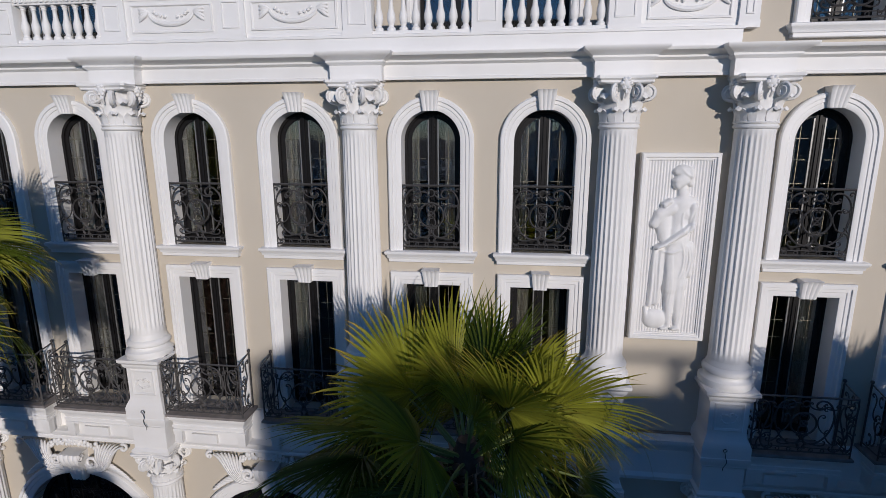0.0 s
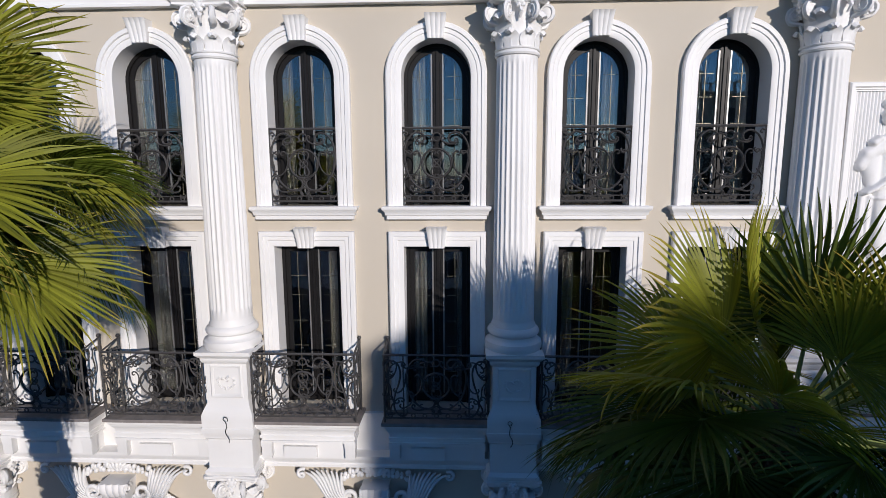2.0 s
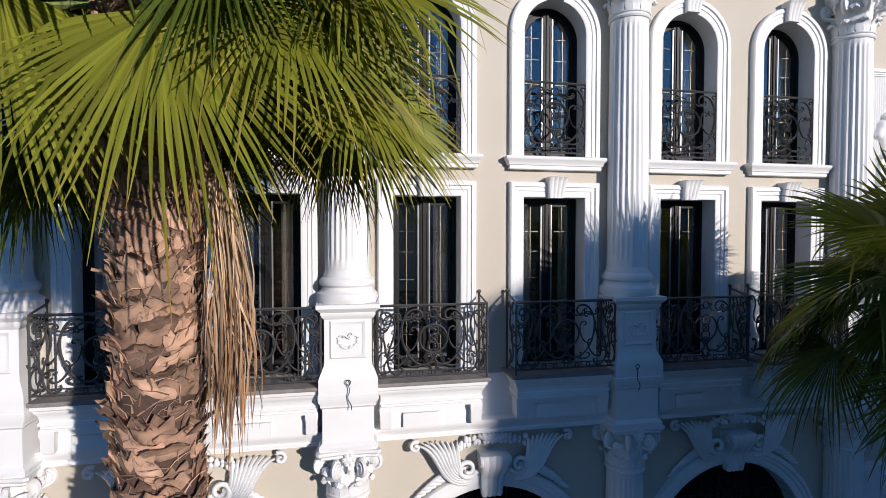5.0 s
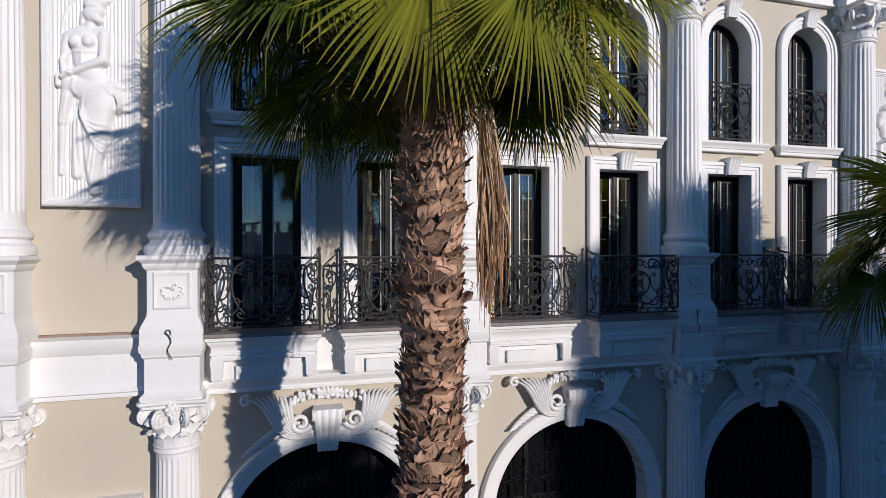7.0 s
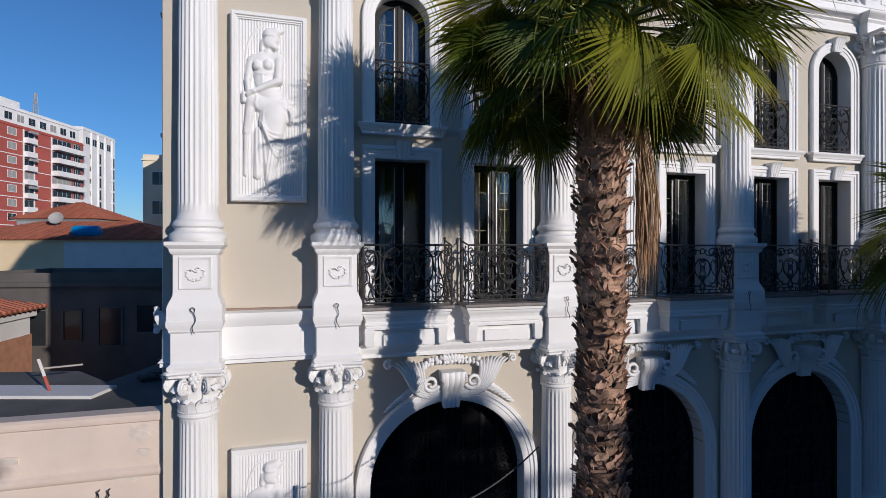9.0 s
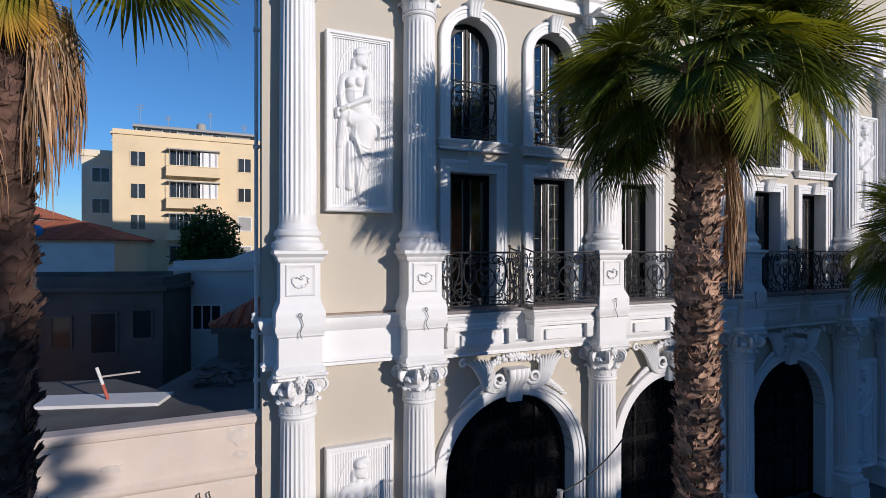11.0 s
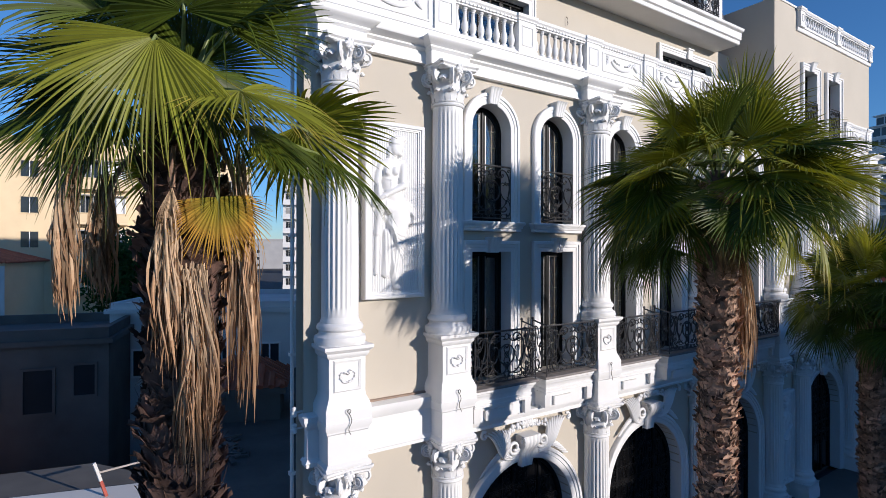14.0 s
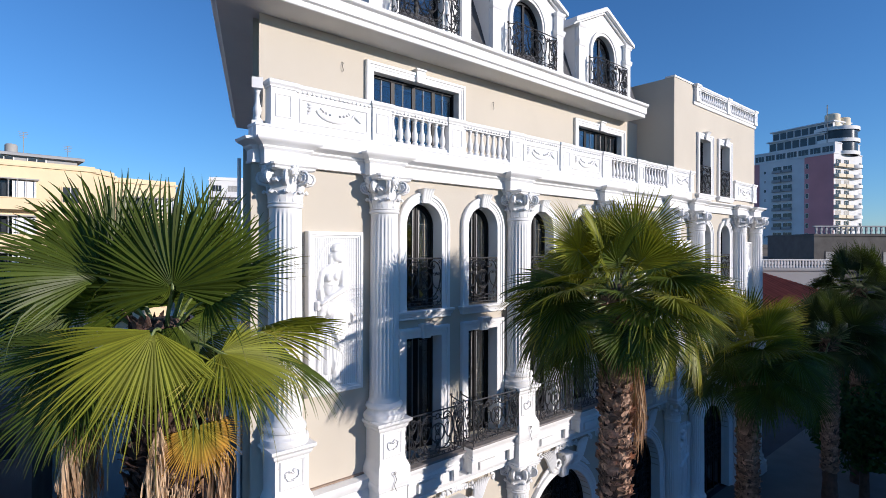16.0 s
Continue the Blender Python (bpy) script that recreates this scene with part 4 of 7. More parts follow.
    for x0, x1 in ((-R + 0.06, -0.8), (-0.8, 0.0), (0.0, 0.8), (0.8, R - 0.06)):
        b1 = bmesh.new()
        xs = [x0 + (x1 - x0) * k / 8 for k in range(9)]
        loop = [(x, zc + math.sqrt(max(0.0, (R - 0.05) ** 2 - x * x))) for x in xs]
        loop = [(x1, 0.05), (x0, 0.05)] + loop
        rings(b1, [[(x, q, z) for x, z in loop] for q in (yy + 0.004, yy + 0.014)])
        part("pane", b1, DARKINSIDE, a, "opaque near-black pane painted as the unlit interior", smooth=0)
    for i in range(-4, 5):
        x = i * 0.37
        zt_ = zc + math.sqrt(max(0.0, (R - 0.09) ** 2 - x * x))
        if abs(x) < R - 0.1:
            b1 = bmesh.new()
            tube(b1, [(x, yy - 0.06, 0.06), (x, yy - 0.06, zt_)], 0.008, 4)
            part("upright", b1, IRONSHADE, a)
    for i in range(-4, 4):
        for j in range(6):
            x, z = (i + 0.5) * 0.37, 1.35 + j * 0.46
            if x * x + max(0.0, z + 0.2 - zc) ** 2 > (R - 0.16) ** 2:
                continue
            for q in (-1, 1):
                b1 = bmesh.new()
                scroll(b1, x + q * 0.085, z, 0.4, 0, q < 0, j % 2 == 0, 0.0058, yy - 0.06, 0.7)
                part("scroll", b1, IRONSHADE, a, smooth=60)
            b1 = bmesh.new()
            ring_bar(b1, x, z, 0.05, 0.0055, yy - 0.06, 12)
            part("ring", b1, IRONSHADE, a)
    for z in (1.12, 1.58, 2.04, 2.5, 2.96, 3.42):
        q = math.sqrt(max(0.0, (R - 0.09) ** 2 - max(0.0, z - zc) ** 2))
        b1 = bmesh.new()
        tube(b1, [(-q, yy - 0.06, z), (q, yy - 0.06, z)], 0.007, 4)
        part("cross_bar", b1, IRONSHADE, a)
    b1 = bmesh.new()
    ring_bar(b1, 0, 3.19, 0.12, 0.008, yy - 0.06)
    part("ring", b1, IRONSHADE, a)
    return a


ARCH = make_arch()
ARCH.matrix_basis = pose(ARCHES[0], 0, 0)
for i, x in enumerate(ARCHES[1:]):
    copy_thing(ARCH, pose(x, 0, 0)).name = "arch_%d" % (i + 2)

# ---- relief panels with statues ----
def relief_panel(x, z0, z1, w=0.63):
    p = thing("relief_panel", "white framed wall panel with reeded ground", "wall panel", "relief panels")
    b1 = bmesh.new()
    y = WALL - 0.17
    sweep_edge(b1, [(-w, z0, -1, -1), (-w, z1, -1, 1), (w, z1, 1, 1), (w, z0, 1, -1), (-w, z0, -1, -1)], [(0, WALL + 0.01), (0, y + 0.02), (-0.02, y), (-0.065, y), (-0.08, y + 0.03), (-0.1, y + 0.03), (-0.105, y + 0.05), (-0.125, y + 0.05), (-0.13, WALL + 0.01)])
    part("frame", b1, WHITE, p)
    b1 = bmesh.new()
    a, b = -w + 0.125, w - 0.125
    n = 21
    line = []
    for k in range(n * 4 + 1):
        u = (k % 4) / 4
        line.append((a + (b - a) * k / (n * 4), WALL - 0.085 - 0.016 * abs(math.sin(math.pi * u))))
    line = line + [(b, WALL + 0.01), (a, WALL + 0.01)]
    rings(b1, [[(xx, yy, z) for xx, yy in line] for z in (z0 + 0.12, z1 - 0.12)])
    part("reeded_board", b1, WHITE, p, smooth=40)
    p.matrix_basis = pose(x, 0, 0)
    return p


def relief(forms, lines, size=(0.52, 2.95), step=0.0125):
    """A carved figure in low relief: rounded forms blended into one skin over the board.
    forms: rows of (x0, z0, x1, z1, r0, r1, lift); lines: rows of four curve points, width and height of a fold."""
    nx, nz = int(2 * size[0] / step) + 1, int(size[1] / step) + 1
    gx, gz = np.meshgrid(np.linspace(-size[0], size[0], nx), np.linspace(0.0, size[1], nz))
    acc = np.zeros_like(gx)
    sharp = 110.0
    for x0, z0, x1, z1, r0, r1, lift in forms:
        dx, dz = x1 - x0, z1 - z0
        t = np.clip(((gx - x0) * dx + (gz - z0) * dz) / max(dx * dx + dz * dz, 1e-6), 0, 1)
        d2 = (gx - x0 - t * dx) ** 2 + (gz - z0 - t * dz) ** 2
        r = r0 + (r1 - r0) * t
        hh = np.where(d2 < r * r, np.sqrt(np.maximum(1 - d2 / (r * r), 0)) * (0.055 + 0.3 * r) + lift * np.clip((r * r - d2) / (0.45 * r * r), 0, 1), 0.0)
        acc += np.exp(sharp * np.minimum(hh, 0.26)) - 1
    high = np.log1p(acc) / sharp
    body = np.clip(high / 0.05, 0, 1)
    for a, b, c, d, w, amp in lines:
        best = np.full_like(gx, 9.0)
        fade = np.zeros_like(gx)
        for k in range(97):
            t = k / 96
            px = a[0] * (1 - t) ** 3 + b[0] * 3 * t * (1 - t) ** 2 + c[0] * 3 * t * t * (1 - t) + d[0] * t ** 3
            pz = a[1] * (1 - t) ** 3 + b[1] * 3 * t * (1 - t) ** 2 + c[1] * 3 * t * t * (1 - t) + d[1] * t ** 3
            q = (gx - px) ** 2 + (gz - pz) ** 2
            fade = np.where(q < best, math.sin(math.pi * (0.12 + 0.8 * t)), fade)
            best = np.minimum(best, q)
        ridge = amp * fade * np.exp(-best / (w * w))
        high = high + (ridge if amp < 0 else np.where(body > 0.02, ridge, np.maximum(ridge, 0)))
    for _ in range(1):
        q = np.pad(high, 1, mode="edge")
        high = (q[1:-1, 1:-1] * 4 + q[:-2, 1:-1] + q[2:, 1:-1] + q[1:-1, :-2] + q[1:-1, 2:]) / 8
    high = np.maximum(high, 0.0)
    on = high > 0.006
    cell = on[:-1, :-1] | on[1:, :-1] | on[:-1, 1:] | on[1:, 1:]
    depth = np.where(on, high, -0.03)
    index, verts, faces = {}, [], []
    def vert(r, c, back):
        key = (r, c, back)
        if key not in index:
            index[key] = len(verts)
            verts.append((float(gx[r, c]), 0.03 if back else -float(depth[r, c]), float(gz[r, c])))
        return index[key]
    for r, c in zip(*np.nonzero(cell)):
        faces.append([vert(r, c, False), vert(r, c + 1, False), vert(r + 1, c + 1, False), vert(r + 1, c, False)])
    me = bpy.data.meshes.new("statue")
    me.from_pydata(verts, [], faces)
    me.materials.append(PLASTERW)
    me.polygons.foreach_set("use_smooth", [True] * len(me.polygons))
    return me


def statue(x, z, mesh, label):
    ob = new("statue", mesh)
    ob.location = (x, WALL - 0.085, z)
    ob.scale.z = 1.05
    return tagged(ob, label, "statue")


def figure_leaning():
    """Draped figure that bows its head and leans its hands on a raised knee; foot at 0, crown at 2.8."""
    forms = [
        (0.01, 2.5, 0.05, 2.55, 0.13, 0.12, 0.04), (0.06, 2.44, 0.09, 2.42, 0.07, 0.06, 0.05), (0.0, 2.64, 0.1, 2.68, 0.11, 0.09, 0.03), (0.16, 2.68, 0.24, 2.72, 0.05, 0.02, 0.0), (-0.1, 2.5, -0.12, 2.38, 0.06, 0.05, 0.0),
        (-0.02, 2.4, -0.04, 2.26, 0.075, 0.085, 0.0), (-0.24, 2.2, 0.12, 2.24, 0.1, 0.11, 0.0), (-0.1, 2.15, -0.1, 1.85, 0.2, 0.15, 0.0), (-0.1, 1.85, 0.02, 1.6, 0.15, 0.2, 0.0),
        (-0.2, 2.08, -0.2, 2.1, 0.085, 0.085, 0.085), (-0.03, 2.1, -0.03, 2.12, 0.085, 0.085, 0.085),
        (0.16, 2.2, 0.15, 1.88, 0.085, 0.075, 0.04), (0.15, 1.86, -0.26, 1.66, 0.075, 0.045, 0.09), (-0.26, 1.66, -0.36, 1.6, 0.055, 0.04, 0.09),
        (-0.3, 2.18, -0.36, 1.85, 0.075, 0.06, 0.0), (-0.36, 1.85, -0.34, 1.62, 0.055, 0.05, 0.04),
        (0.12, 1.4, -0.28, 1.52, 0.2, 0.12, 0.03), (-0.3, 1.5, -0.38, 1.0, 0.09, 0.055, 0.02), (-0.38, 1.0, -0.4, 0.3, 0.05, 0.035, 0.0),
        (0.08, 1.3, 0.04, 1.0, 0.25, 0.2, 0.03), (0.04, 1.0, 0.0, 0.5, 0.2, 0.14, 0.0), (0.0, 0.5, 0.02, 0.08, 0.14, 0.07, 0.0), (-0.16, 1.0, -0.2, 0.3, 0.1, 0.08, 0.0), (0.02, 0.06, 0.08, 0.05, 0.055, 0.04, 0.03),
        (0.32, 1.42, 0.34, 1.2, 0.08, 0.06, 0.0), (0.24, 1.55, 0.36, 1.5, 0.07, 0.05, 0.0), (-0.42, 1.62, -0.42, 1.5, 0.045, 0.04, 0.04)]
    lines = [((-0.04, 2.78), (-0.3, 2.75), (-0.42, 2.4), (-0.4, 1.95), 0.02, 0.03), ((0.1, 2.6), (0.16, 2.56), (0.17, 2.5), (0.15, 2.44), 0.012, -0.012), ((-0.1, 2.62), (-0.02, 2.58), (0.08, 2.62), (0.2, 2.62), 0.014, 0.018),
             ((-0.24, 1.98), (-0.15, 1.94), (-0.05, 1.95), (0.05, 2.0), 0.014, 0.02), ((-0.12, 1.96), (-0.11, 1.9), (-0.11, 1.85), (-0.12, 1.8), 0.014, 0.018), ((0.03, 2.56), (0.06, 2.57), (0.08, 2.56), (0.1, 2.55), 0.01, -0.012), ((0.05, 2.43), (0.08, 2.42), (0.1, 2.43), (0.12, 2.44), 0.008, -0.01)]
    for k in range(6):
        q = k / 5
        lines.append(((-0.22 + 0.03 * k, 1.46 - 0.06 * k), (-0.2 + 0.04 * k, 1.1 - 0.12 * k), (0.0 + 0.04 * k, 0.9 - 0.05 * k), (0.28 - 0.01 * k, 1.0 - 0.1 * k), 0.016, 0.028))
    for k in range(5):
        lines.append(((-0.3 + 0.05 * k, 1.35), (-0.36 + 0.06 * k, 1.0), (-0.34 + 0.06 * k, 0.6), (-0.4 + 0.1 * k, 0.14), 0.015, 0.026))
    for k in range(4):
        lines.append(((0.16 + 0.03 * k, 1.5 - 0.03 * k), (0.36 + 0.02 * k, 1.48 - 0.06 * k), (0.4 - 0.01 * k, 1.24), (0.3 + 0.01 * k, 1.12 - 0.02 * k), 0.014, 0.028))
    for k in range(4):
        lines.append(((0.02 + 0.05 * k, 0.9), (0.0 + 0.05 * k, 0.6), (-0.04 + 0.05 * k, 0.4), (-0.08 + 0.06 * k, 0.16), 0.014, 0.024))
    lines.append(((-0.34, 1.62), (-0.26, 1.72), (-0.16, 1.6), (-0.24, 1.46), 0.018, 0.03))
    return relief(forms, lines)


def figure_standing():
    """Draped figure in profile with a folded arm, beside a round base; foot at 0, hair at 2.8."""
    forms = [
        (0.02, 2.52, 0.06, 2.55, 0.12, 0.12, 0.04), (-0.03, 2.46, -0.02, 2.44, 0.065, 0.06, 0.05), (-0.07, 2.53, -0.07, 2.52, 0.04, 0.035, 0.03), (0.05, 2.66, 0.13, 2.64, 0.12, 0.12, 0.03), (0.17, 2.56, 0.19, 2.48, 0.075, 0.06, 0.0), (-0.04, 2.67, 0.0, 2.7, 0.07, 0.07, 0.02),
        (0.07, 2.4, 0.1, 2.26, 0.08, 0.1, 0.0), (-0.08, 2.14, 0.22, 2.16, 0.1, 0.12, 0.0), (0.1, 2.12, 0.06, 1.7, 0.19, 0.16, 0.0), (0.06, 1.7, 0.08, 1.4, 0.17, 0.2, 0.0),
        (0.27, 2.1, 0.26, 1.82, 0.085, 0.075, 0.06), (0.26, 1.8, -0.16, 1.5, 0.075, 0.04, 0.1), (-0.16, 1.5, -0.28, 1.44, 0.05, 0.035, 0.1), (0.16, 2.0, 0.17, 1.98, 0.1, 0.1, 0.03),
        (-0.06, 2.08, -0.26, 1.98, 0.1, 0.1, 0.03), (-0.26, 1.98, -0.34, 1.82, 0.1, 0.08, 0.02), (-0.2, 1.9, -0.14, 1.6, 0.16, 0.12, 0.0), (-0.2, 2.14, -0.12, 2.2, 0.06, 0.05, 0.05),
        (0.08, 1.4, 0.14, 0.8, 0.19, 0.14, 0.0), (0.14, 0.8, 0.18, 0.1, 0.12, 0.06, 0.0), (0.0, 1.35, 0.0, 0.75, 0.15, 0.12, 0.03), (0.0, 0.75, 0.02, 0.1, 0.11, 0.055, 0.02), (0.26, 1.45, 0.28, 1.0, 0.1, 0.07, 0.0),
        (-0.28, 1.42, -0.32, 0.45, 0.05, 0.05, 0.0), (-0.18, 1.35, -0.22, 0.5, 0.09, 0.07, 0.0), (-0.24, 0.2, -0.16, 0.2, 0.17, 0.17, 0.0), (-0.36, 0.25, -0.38, 0.4, 0.05, 0.03, 0.0), (-0.02, 0.06, -0.08, 0.04, 0.05, 0.035, 0.03), (0.18, 0.06, 0.1, 0.04, 0.055, 0.035, 0.03)]
    lines = [((0.14, 2.72), (0.2, 2.66), (0.2, 2.56), (0.14, 2.5), 0.014, 0.02), ((0.0, 2.74), (0.06, 2.66), (0.12, 2.6), (0.22, 2.58), 0.013, 0.02), ((-0.1, 2.57), (-0.07, 2.58), (-0.04, 2.57), (-0.02, 2.56), 0.009, -0.012),
             ((0.3, 2.08), (0.2, 1.9), (0.24, 1.7), (0.05, 1.6), 0.014, -0.018), ((-0.24, 1.42), (-0.1, 1.34), (0.0, 1.36), (0.12, 1.42), 0.018, 0.03), ((0.1, 2.02), (0.08, 1.9), (0.1, 1.8), (0.12, 1.7), 0.014, 0.02)]
    for k in range(5):
        lines.append(((0.12 + 0.05 * k, 1.52 - 0.02 * k), (0.18 + 0.05 * k, 1.36), (0.2 + 0.04 * k, 1.15), (0.12 + 0.05 * k, 0.94), 0.014, 0.03))
    for k in range(4):
        lines.append(((-0.12 + 0.03 * k, 1.36), (-0.1 + 0.03 * k, 1.05), (-0.02 + 0.02 * k, 0.85), (-0.16 + 0.05 * k, 0.48), 0.014, 0.028))
    for k in range(3):
        lines.append(((-0.3 + 0.05 * k, 1.38), (-0.34 + 0.06 * k, 1.0), (-0.28 + 0.05 * k, 0.7), (-0.33 + 0.06 * k, 0.4), 0.015, 0.026))
    for k in range(3):
        lines.append(((0.22 + 0.03 * k, 0.95), (0.2 + 0.04 * k, 0.7), (0.24 + 0.03 * k, 0.4), (0.2 + 0.05 * k, 0.12), 0.014, 0.022))
    return relief(forms, lines)


relief_panel(-12.655, 7.87, 11.14)
relief_panel(2.8, 7.89, 11.16)
relief_panel(9.33, 7.89, 11.16)
relief_panel(-12.655, 0.34, 3.6)
relief_panel(2.8, 0.6, 3.86)
LEANING, STANDING = figure_leaning(), figure_standing()
statue(-12.655, 8.02, LEANING, "white relief statue of a draped figure leaning on a knee")
statue(2.8, 8.05, STANDING, "white relief statue of a draped figure standing in profile")
statue(9.33, 8.05, STANDING, "white relief statue of a draped figure standing in profile")
statue(-12.655, 0.46, LEANING, "white relief statue of a veiled figure on the ground-floor panel")
statue(2.8, 0.76, STANDING, "white relief statue of a standing figure on the ground-floor panel")

# ---- balustrade ----
def baluster_mesh(h=0.6):
    b_ = bmesh.new()
    p = [(0.075, 0), (0.075, 0.05), (0.05, 0.07), (0.045, 0.1), (0.06, 0.13), (0.075, 0.2), (0.07, 0.27), (0.045, 0.36), (0.036, 0.46), (0.036, 0.52), (0.05, 0.54), (0.04, 0.56), (0.06, 0.585), (0.06, 0.61)]
    lathe(b_, [(r, z * h / 0.61) for r, z in p], 12)
    return finish(b_, "baluster", WHITE, 45)


BALUSTER = baluster_mesh()
FRONT = WALL - 0.1


def bal_ends(sec, x0, x1, z0, z1):
    b_ = bmesh.new()
    stack(b_, x0, x1, FRONT + 0.02, FRONT + 0.2, [(0.0, z1 - 0.2), (0.0, z1 - 0.16), (0.02, z1 - 0.15), (0.02, z1 - 0.12), (0.05, z1 - 0.08), (0.05, z1 - 0.02), (0.0, z1)])
    part("top_rail", b_, WHITE, sec)
    b_ = bmesh.new()
    stack(b_, x0, x1, FRONT + 0.02, FRONT + 0.2, [(0.0, z0), (0.0, z0 + 0.06), (-0.01, z0 + 0.08)])
    part("bottom_rail", b_, WHITE, sec)


def dentils(sec, x0, x1, z):
    b_ = bmesh.new()
    n = int((x1 - x0) / 0.1)
    for k in range(n):
        x = x0 + (k + 0.5) * (x1 - x0) / n
        box(b_, x - 0.025, x + 0.025, FRONT - 0.015, FRONT + 0.04, z - 0.045, z)
    tagged(part("dentil_moulding", b_, WHITE, sec, smooth=0), kind="stuff")


def balusters(x0, x1, z0=Z_BAL0, z1=Z_BAL1):
    sec = thing("balustrade", "white moulded balustrade with turned balusters", "balustrade", "parapet balustrades")
    sec.matrix_basis = pose(x0, 0, z0)
    w, h = x1 - x0, z1 - z0
    bal_ends(sec, 0, w, 0, h)
    dentils(sec, 0.02, w - 0.02, h - 0.12)
    n = max(3, round(w / 0.205))
    k_ = (h - 0.28) / 0.6
    for k in range(n):
        share("baluster", BALUSTER, sec, Matrix.Translation(((k + 0.5) * w / n, FRONT + 0.11, 0.08)) @ Matrix.Diagonal((1, 1, k_, 1)))


def garland_panel(x0, x1, z0=Z_BAL0, z1=Z_BAL1):
    sec = thing("solid_balustrade", "white solid balustrade section with moulded garland", "balustrade", "solid balustrades")
    sec.matrix_basis = pose(x0, 0, z0)
    w, h = x1 - x0, z1 - z0
    bal_ends(sec, 0, w, 0, h)
    dentils(sec, 0.02, w - 0.02, h - 0.12)
    b_ = bmesh.new()
    box(b_, 0, w, FRONT + 0.03, FRONT + 0.19, 0.07, h - 0.19)
    part("board", b_, WHITE, sec, smooth=0)
    b_ = bmesh.new()
    a, b, c, d = 0.1, w - 0.1, 0.14, h - 0.26
    y = FRONT + 0.03
    sweep_edge(b_, [(a, c, -1, -1), (a, d, -1, 1), (b, d, 1, 1), (b, c, 1, -1), (a, c, -1, -1)], [(0, y + 0.005), (0, y - 0.02), (-0.025, y - 0.026), (-0.04, y - 0.008), (-0.04, y + 0.005)])
    part("frame_moulding", b_, WHITE, sec)
    b_ = bmesh.new()
    m, q = w / 2, min(0.42, w * 0.27)
    z = (c + d) / 2
    lobe(b_, [(m + q * math.cos(t), y - 0.018, z + 0.1 + 0.2 * math.sin(t)) for t in np.linspace(math.pi, 2 * math.pi, 16).tolist()], 0.034)
    for s in (-1, 1):
        for k in range(4):
            an = -0.9 + 0.6 * k
            lobe(b_, bez((m + s * q, y - 0.01, z + 0.1), (m + s * (q + 0.08), y - 0.03, z + 0.1 + 0.05 * math.sin(an)), (m + s * (q + 0.14), y - 0.03, z + 0.08 + 0.1 * math.sin(an)), (m + s * (q + 0.2), y - 0.01, z + 0.06 + 0.13 * math.sin(an)), 6), 0.03)
        for k in range(4):
            t = math.pi * 1.5 + s * (0.35 + 0.3 * k)
            bmesh.ops.create_icosphere(b_, subdivisions=1, radius=0.035, matrix=Matrix.Translation((m + q * 0.8 * math.cos(t), y - 0.015, z + 0.15 + 0.13 * math.sin(t))))
    part("garland", b_, PLASTERW, sec, "moulded white garland")


def parapet_post(x, w=0.54, z0=Z_BAL0 - 0.02, z1=Z_BAL1):
    po = thing("parapet_post", "white square balustrade post with sunk panel", "post", "parapet posts")
    po.matrix_basis = pose(x, 0, z0)
    h = z1 - z0
    b_ = bmesh.new()
    stack(b_, -w / 2, w / 2, FRONT - 0.02, FRONT + 0.24, [(0.01, 0.0), (0.01, 0.1), (0.0, 0.12), (0.0, h - 0.16), (0.02, h - 0.15), (0.02, h - 0.12), (0.05, h - 0.08), (0.05, h - 0.02), (0.0, h + 0.003)])
    part("block", b_, WHITE, po)
    b_ = bmesh.new()
    a, c, d = w / 2 - 0.09, 0.2, h - 0.26
    y = FRONT - 0.02
    sweep_edge(b_, [(-a, c, -1, -1), (-a, d, -1, 1), (a, d, 1, 1), (a, c, 1, -1), (-a, c, -1, -1)], [(0, y + 0.005), (0, y - 0.014), (-0.02, y - 0.018), (-0.03, y + 0.005)])
    part("panel_moulding", b_, WHITE, po)


posts = [-13.78, -11.52, -9.33, -7.13, -4.88, -2.63, -0.44, 1.75, 3.62]
for x in posts:
    parapet_post(x, 0.5 if x != 3.62 else 0.3)
for i, (a, b) in enumerate(zip(posts, posts[1:])):
    (garland_panel if i in (0, 3, 4, 7) else balusters)(a + 0.25, b - (0.25 if i < 7 else 0.15))
# the return of the balustrade along the slanted side
side_b = thing("side_balustrade", "short white balustrade return above the corner", "balustrade", "parapet balustrades")
base = Vector((-14.24, FRONT + 0.1, 0))
for k in range(6):
    p = base + SKEW * (0.12 + 0.2 * k)
    share("baluster", BALUSTER, side_b, Matrix.Translation((p.x, p.y, Z_BAL0 + 0.08)))
b_ = bmesh.new()
for z, t in ((Z_BAL1 - 0.2, 0.2), (Z_BAL0 - 0.27, 0.35)):
    n = Vector((SKEW.y, -SKEW.x, 0)) * 0.1
    e = base + SKEW * 1.4
    rings(b_, [[(v.x, v.y, zz) for v in (base - n, base + n, e + n, e - n)] for zz in (z, z + t)])
part("rails", b_, WHITE, side_b, smooth=0)

